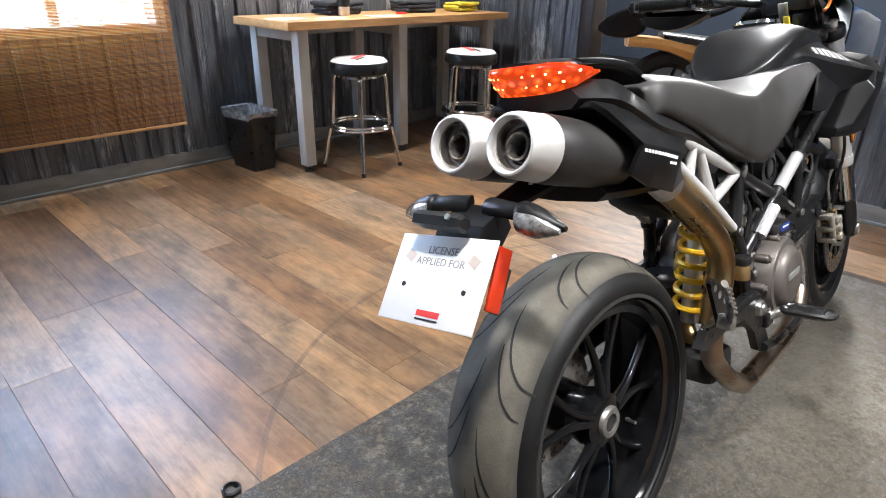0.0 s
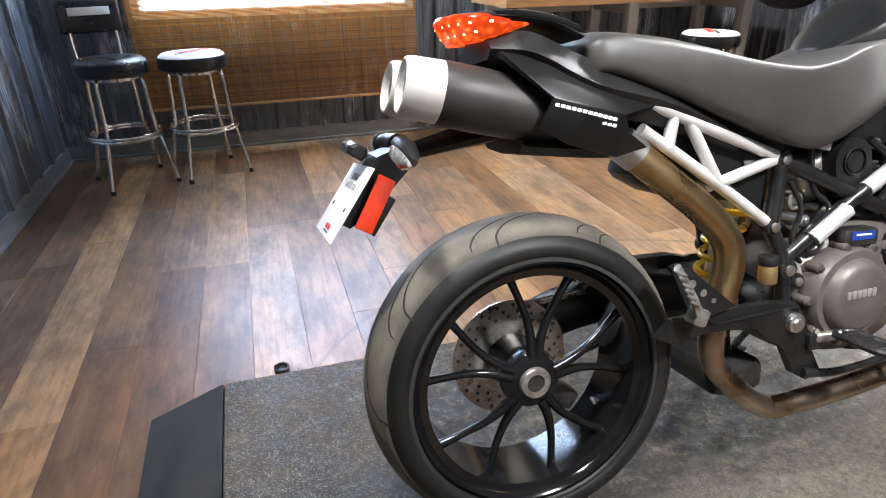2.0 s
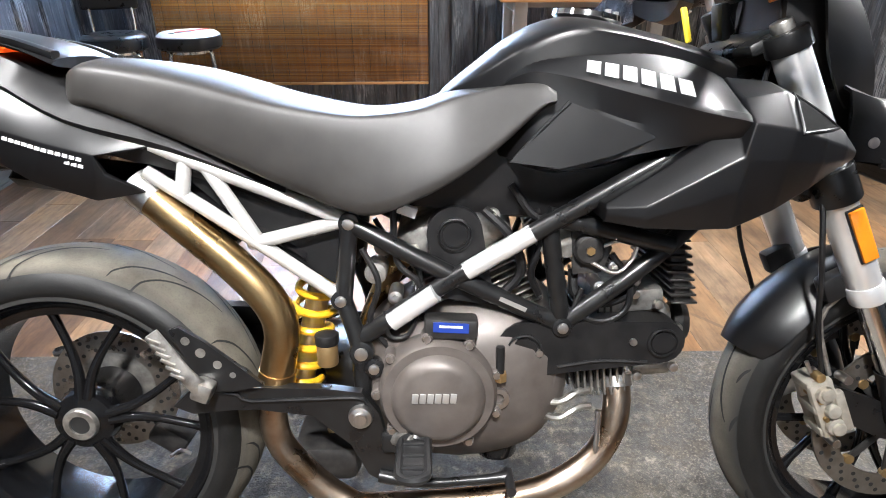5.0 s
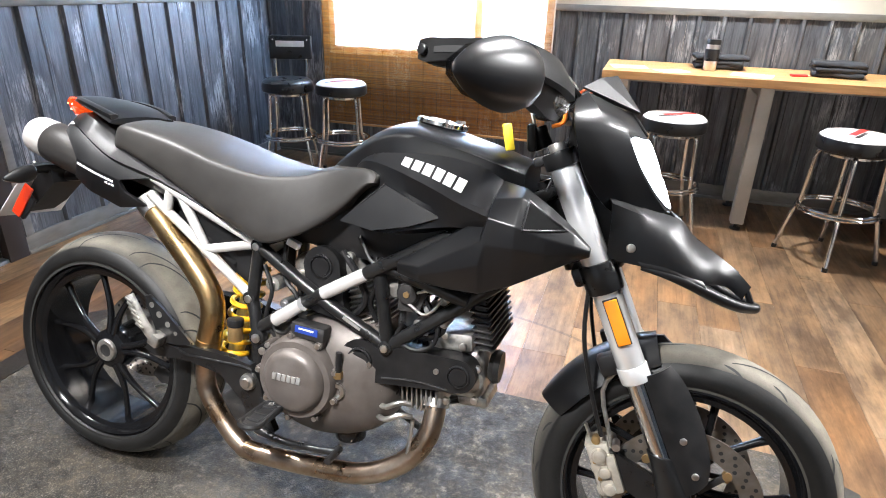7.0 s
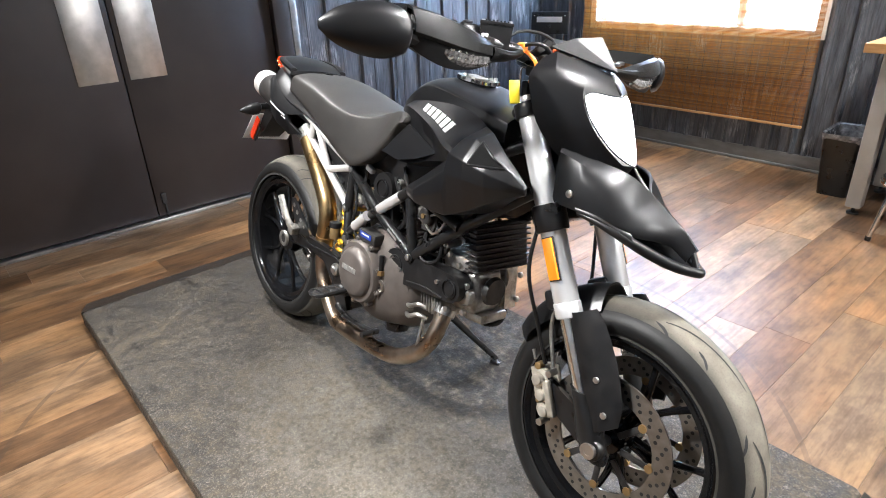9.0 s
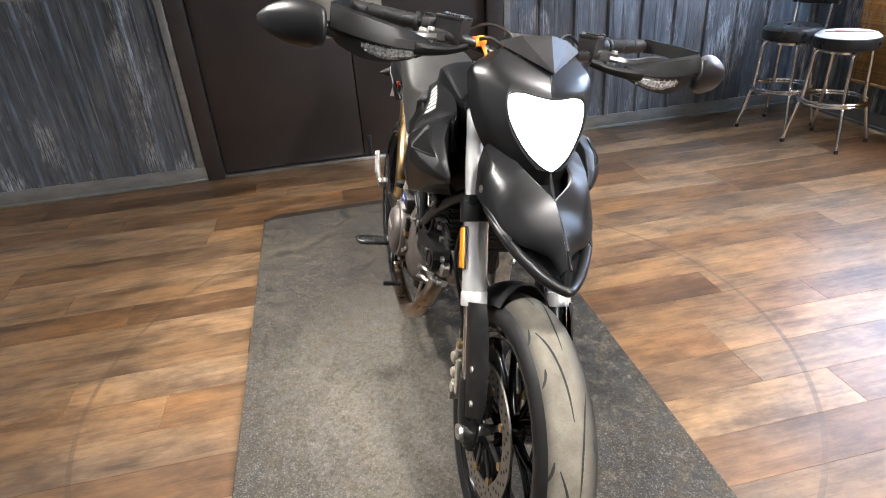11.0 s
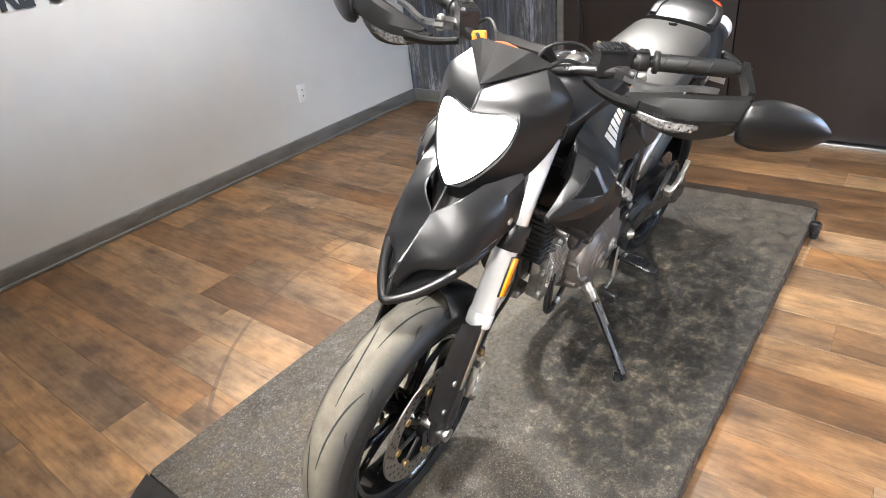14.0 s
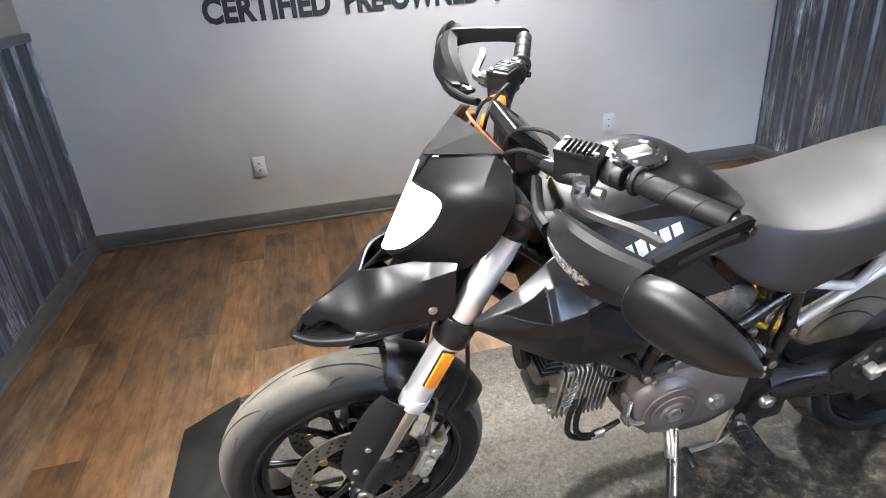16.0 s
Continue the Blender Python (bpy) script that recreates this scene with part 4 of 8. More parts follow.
part("corner_buffer", lathe([(0.0, 0.0), (0.016, 0.0), (0.022, 0.060), (0.022, 0.068), (0.017, 0.070), (0.015, 0.060), (0.0, 0.060)], 24, pose(0.50, 1.219, 0) @ Matrix.Rotation(radians(90), 4, "X"), closed=False), BLACKVINYL, plat, "black rubber buffer at the deck edge")
from mathutils.bvhtree import BVHTree


# ---- the motorcycle on the platform ----
# built upright: x forward from the rear axle, y to its left, z up from the tyres; then leant on its stand
BIKE = pose(0.958, 0.577, 0.059, 0, 0, -0.9) @ pose(0, 0, 0, -11.5, 0, 0)
bike = thing("motorcycle", "matte black naked motorcycle leaning on its side stand", "motorcycle", BIKE)
AXLE_F, AXLE_R = (1.452, 0.0, 0.300), (0.0, 0.0, 0.311)
HEAD = Vector((1.12, 0.0, 0.90))
AXIS = Vector((-0.42, 0.0, 0.907)).normalized()
STEER = Matrix.Translation(HEAD) @ Matrix.Rotation(radians(2.0), 4, AXIS) @ Matrix.Translation(-HEAD)
FORK = Matrix.Translation((-0.006, 0, 0)) @ STEER


def both(name, make, mat, parent=bike, label="", m=None, angle=38):
    """The same part on the right and, mirrored, on the left."""
    for s in (0, 1):
        bm = make()
        if s:
            mirrored(bm)
        part(name, bm, mat, parent, label, m, angle=angle)


def fork_x(z):
    return 1.452 + (0.300 - z) * 0.490


# --- wheels


def tread_radius(prof, y):
    ys, rs = [p[1] for p in prof], [p[0] for p in prof]
    return float(np.interp(abs(y), ys, rs))


def tyre_parts(parent, centre, prof, m, reps, wave, crown_w, cut=0.0021, rubber=CROWN_F):
    """prof: (radius, half width) from crown to bead."""
    loop = [(r, y) for r, y in prof] + [(r, -y) for r, y in prof[:0:-1]]
    inner = [(prof[-1][0] - 0.004, -prof[-1][1] + 0.012), (prof[-1][0] - 0.004, prof[-1][1] - 0.012)]
    ring = [(r, y) for r, y in reversed(prof)][:-1] + [prof[0]] + [(r, -y) for r, y in prof[1:]]
    dense = [tuple(q) for q in curve_points([(r, y, 0) for r, y in ring], 3)]
    place = m @ Matrix.Translation(centre)
    tyre = part("tyre", lathe([(q[0], q[1]) for q in dense] + inner, 72, place), TYRE, parent, "worn black sport tyre with dusty tread", angle=60)
    strip = [(tread_radius(prof, y) + 0.0009, y) for y in np.linspace(-crown_w, crown_w, 17)]
    part("tread_band", lathe(strip + [(r - 0.003, y) for r, y in strip[::-1]], 96, place), rubber, tyre, "scrubbed brown-grey tread band", angle=60)
    for s in (-1, 1):
        bm = bmesh.new()
        for i in range(reps):
            for pts in wave:
                path = []
                base = 2 * math.pi * (i + (0.5 if s > 0 else 0)) / reps
                for da, y in [(q[0], q[1]) for q in curve_points([(a, b, 0) for a, b in pts], 5)]:
                    r = tread_radius(prof, y) + 0.0021
                    ang = base + da
                    path.append(((r * math.cos(ang), s * y, r * math.sin(ang)), ang, y))
                w = cut
                left, right = [], []
                for j, (p, ang, y) in enumerate(path):
                    a, b = Vector(path[max(j - 1, 0)][0]), Vector(path[min(j + 1, len(path) - 1)][0])
                    nrm = Vector((math.cos(ang), 0, math.sin(ang)))
                    d = (b - a).cross(nrm).normalized() * w * min(1.0, 0.35 + 3 * min(j, len(path) - 1 - j) / len(path))
                    lv, rv = Vector(p) + d, Vector(p) - d
                    for q in (lv, rv):
                        rad = tread_radius(prof, q.y) + 0.0021
                        f = rad / math.hypot(q.x, q.z)
                        q.x, q.z = q.x * f, q.z * f
                    left.append(bm.verts.new(lv))
                    right.append(bm.verts.new(rv))
                for j in range(len(left) - 1):
                    bm.faces.new((left[j], left[j + 1], right[j + 1], right[j]))
        tagged(part("tread_groove", bm, GROOVE, tyre, "dark curved tread grooves", place), kind="stuff")
    return tyre


def rim_profile(half, r):
    return [(r + 0.008, half), (r + 0.010, half + 0.004), (r + 0.001, half + 0.006), (r - 0.010, half - 0.004), (r - 0.016, half * 0.55), (r - 0.018, 0),
            (r - 0.016, -half * 0.55), (r - 0.010, -half + 0.004), (r + 0.001, -half - 0.006), (r + 0.010, -half - 0.004), (r + 0.008, -half)]


def spokes(parent, place, r_in, r_out, y_in, y_out, turn, pairs=5, wide=0.017):
    for i in range(pairs):
        a = radians(turn) + 2 * math.pi * i / pairs
        for s in (-1, 1):
            pts, rad = [], []
            for t, off, w in ((0.0, 0.16, wide), (0.25, 0.13, wide * 0.85), (0.5, 0.19, wide * 0.72), (0.8, 0.27, wide * 0.72), (1.0, 0.31, wide * 0.95)):
                r = r_in + (r_out - r_in) * t
                ang = a + s * off * (1.0 if t > 0 else 0.9)
                pts.append((r * math.cos(ang), y_in + (y_out - y_in) * t, r * math.sin(ang)))
                rad.append(w * 0.62)
            part("spoke", tube(pts, rad, 10, 3), GLOSS, parent, m=place)


def disc_parts(parent, place, y, r, inner, hole_rows, count, carrier, bobbins, steel=DISC):
    """A brake disc: black dots paint the shade of its drilled holes."""
    bm = bmesh.new()
    d = part("brake_disc", lathe([(inner, y - 0.0022), (r, y - 0.0022), (r, y + 0.0022), (inner, y + 0.0022)], 64, place), steel, parent, "drilled steel brake disc")
    for i in range(count):
        for j, rr in enumerate(hole_rows):
            a = 2 * math.pi * (i + 0.33 * j) / count
            rod((rr * math.cos(a), y - 0.0027, rr * math.sin(a)), (rr * math.cos(a), y + 0.0027, rr * math.sin(a)), 0.0042, 8, bm=bm)
    tagged(part("hole_dot", bm, BLACKFILL, d, m=place), kind="stuff")
    for i in range(bobbins):
        a = 2 * math.pi * i / bobbins
        p = ((inner - 0.004) * math.cos(a), 0, (inner - 0.004) * math.sin(a))
        part("bobbin", rod((p[0], y - 0.005, p[2]), (p[0], y + 0.005, p[2]), 0.009, 12), GOLD, d, m=place)
        part("carrier_arm", box((0, 0, 0), (inner - 0.045, 0.005, 0.014), bevel=0.0015), carrier, d, m=place @ pose(0, y, 0, 0, -math.degrees(a), 0) @ pose((inner + 0.035) / 2, 0, 0))


rear = part("rear_wheel", lathe(rim_profile(0.074, 0.232) + [(0.208, -0.066), (0.206, 0), (0.208, 0.066)], 72, Matrix.Translation(AXLE_R)), GLOSS, bike, "gloss black five-spoke rear wheel")
PR = [(0.3095, 0.0), (0.3078, 0.02), (0.3030, 0.04), (0.2940, 0.061), (0.2815, 0.078), (0.2700, 0.0868), (0.2600, 0.0895), (0.2500, 0.0880), (0.241, 0.0815)]
WAVE_R = [[(-0.05, 0.010), (0.10, 0.016), (0.26, 0.032), (0.37, 0.056), (0.40, 0.078), (0.39, 0.0862)], [(0.20, 0.012), (0.32, 0.020), (0.46, 0.036), (0.54, 0.056), (0.56, 0.070)]]
tyre_parts(rear, AXLE_R, PR, Matrix.Identity(4), 9, WAVE_R, 0.0866, 0.0019, CROWN_R)
PL_R = Matrix.Translation(AXLE_R)
spokes(rear, PL_R, 0.045, 0.216, -0.050, -0.036, 82)
part("hub", lathe([(0.0, -0.062), (0.030, -0.062), (0.052, -0.055), (0.058, -0.030), (0.050, 0.0), (0.055, 0.05), (0.0, 0.05)], 36, PL_R, closed=False), GLOSS, rear)
PL_N = PL_R @ Matrix.Translation((0, 0.013, 0))
nut = part("axle_nut", lathe([(0.018, -0.083), (0.028, -0.083), (0.031, -0.079), (0.031, -0.062), (0.036, -0.060), (0.036, -0.052), (0.018, -0.052)], 32, PL_N), CASTALU, rear, "large bare steel axle nut")
part("nut_clip", tube([(0.0335 * math.cos(2 * math.pi * i / 24), -0.066, 0.0335 * math.sin(2 * math.pi * i / 24)) for i in range(23)], 0.0014, 6, 1), GOLD, nut, m=PL_N)
# black disc paints the shade inside the hollow axle
part("axle_bore", rod((0, -0.080, 0), (0, -0.058, 0), 0.0175, 20), BLACKFILL, nut, m=PL_N)
disc_parts(rear, PL_R, 0.062, 0.1225, 0.078, (0.088, 0.100, 0.112), 20, CASTALU, 0)
part("disc_carrier", lathe([(0.045, 0.058), (0.080, 0.060), (0.080, 0.066), (0.045, 0.068)], 36, PL_R), CASTALU, rear)
part("valve_stem", tube([(0.188 * math.cos(-0.55), -0.01, 0.188 * math.sin(-0.55)), (0.168 * math.cos(-0.55), -0.015, 0.168 * math.sin(-0.55)), (0.160 * math.cos(-0.55), -0.04, 0.160 * math.sin(-0.55))], 0.0035, 8, 3), STEEL, rear, m=PL_R)
sprocket = part("rear_sprocket", lathe([(0.06, 0.094), (0.084, 0.094), (0.084, 0.100), (0.06, 0.100)], 42, PL_R), DARKMETAL, rear)
for i in range(42):
    a = 2 * math.pi * i / 42
    part("tooth", box((0, 0, 0), (0.010, 0.005, 0.006)), DARKMETAL, sprocket, m=PL_R @ pose(0.087 * math.cos(a), 0.097, 0.087 * math.sin(a), 0, -math.degrees(a), 0))
caliper = part("rear_caliper", box((0.10, 0.055, 0.215), (0.075, 0.055, 0.045), (0, 35, 0), bevel=0.010), DARKMETAL, bike, "black rear brake caliper")

fwheel = part("front_wheel", lathe(rim_profile(0.048, 0.224) + [(0.202, -0.040), (0.200, 0), (0.202, 0.040)], 72, FORK @ Matrix.Translation(AXLE_F)), GLOSS, bike, "gloss black five-spoke front wheel")
PF = [(0.302, 0.0), (0.300, 0.014), (0.295, 0.028), (0.286, 0.042), (0.2745, 0.053), (0.263, 0.0595), (0.253, 0.0610), (0.243, 0.0590), (0.232, 0.053)]
WAVE_F = [[(-0.12, 0.004), (0.12, 0.008), (0.34, 0.018), (0.50, 0.032)], [(0.10, 0.046), (0.16, 0.039), (0.22, 0.036)], [(0.42, 0.050), (0.48, 0.044), (0.55, 0.040)]]
tyre_parts(fwheel, AXLE_F, PF, FORK, 7, WAVE_F, 0.055)
PL_F = FORK @ Matrix.Translation(AXLE_F)
spokes(fwheel, PL_F, 0.035, 0.208, 0.0, 0.0, 60, wide=0.018)
part("hub", lathe([(0.0, -0.055), (0.030, -0.055), (0.036, -0.045), (0.036, 0.045), (0.030, 0.055), (0.0, 0.055)], 32, PL_F, closed=False), GLOSS, fwheel)
for s in (-1, 1):
    disc_parts(fwheel, PL_F, 0.066 * s, 0.1525, 0.110, (0.122, 0.132, 0.142), 24, DARKMETAL, 8, DARKDISC)
bm = rod((0, -0.128, 0), (0, 0.122, 0), 0.012, 16)
part("front_axle", bm, STEEL, bike, "bare steel front axle", PL_F)
for s in (-1, 1):
    part("axle_end", lathe([(0.009, 0.118 * s), (0.017, 0.118 * s), (0.017, 0.130 * s), (0.009, 0.130 * s)], 24, PL_F), STEEL, bike)
    # black disc for the shaded inside of the axle end
    part("axle_bore", rod((0, 0.1185 * s, 0), (0, 0.1215 * s, 0), 0.0100, 16), BLACKFILL, bike, "", PL_F)
    part("axle_clamp", lathe([(0.0175, 0.098 * s), (0.027, 0.098 * s), (0.027, 0.116 * s), (0.024, 0.121 * s), (0.0175, 0.121 * s)], 28, PL_F), FRAMEBLACK, bike)

# --- fork


def fork_rod(z0, z1, y, r, dx=0.0, **kw):
    return rod((fork_x(z0) + dx, y, z0), (fork_x(z1) + dx, y, z1), r, 28, **kw)


FY = 0.100
for s in (-1, 1):
    y = FY * s
    leg = part("fork_tube", fork_rod(0.555, 0.940, y, 0.0275, bevel=0.002), FORKALU, bike, "satin silver upper fork tube", FORK)
    part("tube_collar", fork_rod(0.545, 0.575, y, 0.0295, bevel=0.003), FORKALU, leg, "", FORK)
    part("fork_cap", fork_rod(0.955, 0.971, y, 0.016, bevel=0.003), CASTALU, leg, "bare fork cap", FORK)
    part("stanchion", fork_rod(0.37, 0.555, y, 0.0215), CHROME, bike, "chromed fork stanchion", FORK)
    foot = skin([[(fork_x(z) + w * math.cos(a) + dx, y + s * oy + h * math.sin(a), z) for a in np.linspace(0, 2 * math.pi, 10, endpoint=False)]
                 for z, w, h, dx, oy in ((0.41, 0.027, 0.026, 0, 0), (0.37, 0.030, 0.028, 0, 0), (0.325, 0.034, 0.025, -0.004, 0.002), (0.29, 0.033, 0.020, -0.004, 0.003), (0.272, 0.020, 0.014, -0.002, 0.003))], 2, 3)
    part("fork_foot", foot, FRAMEBLACK, bike, "black cast fork foot", FORK)
    lug = plate([(fork_x(0.33) - 0.02, 0.345), (1.30, 0.39), (1.285, 0.375), (1.30, 0.335), (1.40, 0.285), (1.44, 0.275)], y - 0.012 * s - 0.006, y - 0.012 * s + 0.006, 0.003)
    part("caliper_bracket", lug, FRAMEBLACK, bike, "", FORK)
    # leaf-shaped guard before the stanchion
    guard = shell([[(fork_x(z) + 0.026 + f * w, y + s * (0.020 - 0.024 * abs(f) ** 2), z + 0.02 * f) for f in (-0.15, 0.15, 0.45, 0.75, 1.0)]
                   for z, w in ((0.565, 0.040), (0.54, 0.054), (0.49, 0.062), (0.44, 0.062), (0.385, 0.052), (0.345, 0.034))], 0.003)
    gd = part("fork_guard", guard, PLASTIC, bike, "black plastic fork guard", FORK)
    for z in (0.45, 0.385):
        p = (fork_x(z) + 0.052, y + s * 0.014, z)
        part("guard_screw", rod(p, (p[0], p[1] + 0.005 * s, p[2]), 0.007, 12, bevel=0.001), STEEL, gd, "", FORK)
    rz = 0.660
    rf = box((0, 0, 0), (0.024, 0.008, 0.088), bevel=0.002)
    refl = part("fork_reflector", rf, AMBER, bike, "amber side reflector", FORK @ pose(fork_x(rz) + 0.004, y + s * 0.031, rz, 0, -26.1, 0))
    part("reflector_backing", box((0, 0, 0), (0.028, 0.005, 0.093), bevel=0.0015), PLASTIC, refl, "", FORK @ pose(fork_x(rz) + 0.004, y + s * 0.0275, rz, 0, -26.1, 0))
    # radial caliper behind the leg
    cal = box((1.300, 0.090 * s, 0.345), (0.044, 0.018, 0.112), (0, -24, 0), bevel=0.007, seg=2)
    box((1.300, 0.052 * s, 0.345), (0.044, 0.018, 0.112), (0, -24, 0), bevel=0.007, seg=2, bm=cal)
    for k in (-1, 0, 1):
        box((1.290 - 0.018 * k, 0.071 * s, 0.345 + 0.043 * k), (0.030, 0.050, 0.020), (0, -24, 0), bevel=0.005, bm=cal)
    box((1.322, 0.100 * s, 0.345), (0.018, 0.016, 0.080), (0, -24, 0), bevel=0.005, bm=cal)
    for z in (0.375, 0.315):
        rod((1.30 - (z - 0.345) * 0.45, 0.096 * s, z), (1.30 - (z - 0.345) * 0.45, 0.108 * s, z), 0.016, 16, bevel=0.003, bm=cal)
    cp = part("brake_caliper", cal, CALIPER, bike, "bare cast four-piston brake caliper", FORK)
    for z in (0.405, 0.285):
        part("caliper_bolt", rod((1.315, 0.085 * s, z), (1.315, 0.112 * s, z), 0.008, 10), STEEL, cp, "", FORK)
    for z in (0.378, 0.345, 0.312):
        part("piston_boss", rod((1.302 - (z - 0.345) * 0.45, 0.098 * s, z), (1.302 - (z - 0.345) * 0.45, 0.113 * s, z), 0.0125, 16, bevel=0.004), CALIPER, cp, "", FORK)
    for z in (0.362, 0.328):
        part("pad_pin", rod((1.288 - (z - 0.345) * 0.45, 0.060 * s, z), (1.288 - (z - 0.345) * 0.45, 0.105 * s, z), 0.0045, 10), GOLD, cp, "", FORK)
    part("hose_banjo", rod((1.276, 0.082 * s, 0.404), (1.276, 0.100 * s, 0.404), 0.0085, 12, bevel=0.001), GOLD, cp, "brass hose union", FORK)
    part("bleed_nipple", rod((1.262, 0.090 * s, 0.412), (1.252, 0.090 * s, 0.432), 0.0038, 8), STEEL, cp, "", FORK)
    part("brake_hose", tube([(1.285, 0.085 * s, 0.41), (1.255, 0.10 * s, 0.50), (1.225, 0.125 * s, 0.62), (1.215, 0.10 * s, 0.75), (1.17, 0.05 * s, 0.86)], 0.0045, 8, 5), PLASTIC, bike, "", FORK)
    part("fender_stay", tube([(fork_x(0.55) - 0.03, y * 0.95, 0.565), (1.275, 0.075 * s, 0.50), (1.305, 0.078 * s, 0.40)], 0.0045, 8, 3), CASTALU, bike, "", FORK)
for z, r, tall in ((0.943, 0.033, 0.014), (0.735, 0.036, 0.026)):
    bm = box((fork_x(z) - 0.02, 0, z), (0.070, 0.20, tall * 1.5), (0, -26, 0), bevel=0.008)
    for s in (-1, 1):
        fork_rod(z - tall, z + tall, FY * s, r, bm=bm, bevel=0.003)
    part("triple_clamp", bm, FRAMEBLACK, bike, "black fork clamp", FORK)
part("steering_head", rod((1.11, 0, 0.90), (1.19, 0, 0.73), 0.034, 20), FRAMEBLACK, bike)

# front mudguard hugging the rear of the tyre
mud = []
for a, w in ((155, 0.052), (147, 0.074), (137, 0.078), (126, 0.076), (115, 0.070), (106, 0.058)):
    r = 0.330
    c, sn = math.cos(radians(a)), math.sin(radians(a))
    sec = []
    for f in (-1.0, -0.8, -0.4, 0.0, 0.4, 0.8, 1.0):
        rr = r - 0.052 * abs(f) ** 2.4
        sec.append((1.452 + rr * c, w * f, 0.300 + rr * sn))
    mud.append(sec)
part("front_mudguard", shell(mud, 0.003, 3, 3), SATIN, bike, "short black front mudguard", FORK)
both("mudguard_clamp", lambda: box((1.285, -0.082, 0.565), (0.055, 0.030, 0.045), (0, -26, 0), bevel=0.008), PLASTIC, m=FORK)

# --- nose, headlight and beak


NOSE = [((1.248, 1.035), (1.204, 0.045, 1.052), (1.162, 0.083, 1.067), (1.142, 0.100, 1.052)),
        ((1.266, 1.012), (1.236, 0.070, 1.020), (1.192, 0.116, 1.028), (1.148, 0.141, 1.018)),
        ((1.285, 0.985), (1.248, 0.088, 0.985), (1.200, 0.124, 0.978), (1.156, 0.143, 0.985)),
        ((1.311, 0.930), (1.277, 0.080, 0.932), (1.226, 0.110, 0.925), (1.176, 0.130, 0.925)),
        ((1.331, 0.888), (1.308, 0.052, 0.890), (1.262, 0.080, 0.882), (1.215, 0.105, 0.872)),
        ((1.342, 0.864), (1.330, 0.025, 0.864), (1.292, 0.055, 0.856), (1.250, 0.080, 0.846))]


def nose_ring(sec, lift=0.0):
    c, m, sd, r = sec
    return [(r[0] + lift, -r[1], r[2]), (sd[0] + lift, -sd[1], sd[2]), (m[0] + lift, -m[1], m[2]), (c[0] + lift, 0, c[1]), (m[0] + lift, m[1], m[2]), (sd[0] + lift, sd[1], sd[2]), (r[0] + lift, r[1], r[2])]


def nose_x(y, z):
    zs, xs = [c[0][1] for c in NOSE][::-1], [c[0][0] for c in NOSE][::-1]
    return float(np.interp(z, zs, xs)) - 0.43 * abs(y)


nose = part("nose_fairing", shell([nose_ring(c) for c in NOSE], 0.004, 1, 3), SATIN, bike, "matte black shield-shaped headlight fairing", STEER, angle=22)
part("nose_ridge", tube([(1.249, 0, 1.036), (1.266, 0, 1.013), (1.279, 0, 0.998)], [0.002, 0.004, 0.002], 8, 2), SATIN, nose, "", STEER)
sb = bmesh.new()
st, sv = [sb.verts.new(p) for p in ((1.203, 0, 1.103), (1.255, 0, 1.038))]
for s in (-1, 1):
    sc, se = sb.verts.new((1.150, 0.091 * s, 1.073)), sb.verts.new((1.176, 0.050 * s, 1.094))
    for tri in ((st, se, sv), (se, sc, sv)):
        sb.faces.new(tri if s > 0 else tri[::-1])
sb.normal_update()
bmesh.ops.solidify(sb, geom=sb.faces[:], thickness=0.005)
part("fly_screen", sb, PLASTIC, bike, "small matte black folded fly screen", STEER, angle=12)
half = [(0.0, 0.992), (0.030, 0.993), (0.064, 0.998), (0.082, 0.986), (0.078, 0.945), (0.050, 0.899), (0.023, 0.876), (0.006, 0.868)]
outline = half + [(-y, z) for y, z in half[:0:-1]]
mid_z = 0.935
rings = []
for grow, lift in ((1.02, -0.008), (1.0, 0.0015), (0.95, 0.003), (0.6, 0.004), (0.2, 0.004)):
    ring = []
    for q in curve_points([(y, z, 0) for y, z in outline], 3, True):
        y, z = float(q[0]) * grow, mid_z + (float(q[1]) - mid_z) * grow
        ring.append((nose_x(y, z) + lift, y, z))
    rings.append(ring)
light = part("headlight", rings_to_faces(bmesh.new(), rings), HEADLIGHT, bike, "lit shield-shaped headlight glowing white", STEER)
part("headlight_rim", tube([(p[0] - 0.003, p[1] * 1.02, mid_z + (p[2] - mid_z) * 1.02) for p in rings[1]], 0.003, 8, 1, True), SATIN, light, "", STEER)
part("nose_chin", shell([[(1.262, -0.078, 0.856), (1.300, -0.050, 0.860), (1.332, -0.020, 0.864), (1.339, 0, 0.866), (1.332, 0.020, 0.864), (1.300, 0.050, 0.860), (1.262, 0.078, 0.856)],
                        [(1.255, -0.085, 0.835), (1.285, -0.058, 0.834), (1.312, -0.025, 0.830), (1.322, 0, 0.830), (1.312, 0.025, 0.830), (1.285, 0.058, 0.834), (1.255, 0.085, 0.835)],
                        [(1.262, -0.086, 0.795), (1.300, -0.060, 0.790), (1.345, -0.022, 0.786), (1.365, 0, 0.785), (1.345, 0.022, 0.786), (1.300, 0.060, 0.790), (1.262, 0.086, 0.795)]], 0.003, 2, 2), PLASTIC, bike, "dark recess under the headlight", STEER)
part("chin_rib", tube([(1.342, 0, 0.862), (1.362, 0, 0.840), (1.386, 0, 0.820)], [0.002, 0.004, 0.003], 8, 3), SATIN, bike, "", STEER)
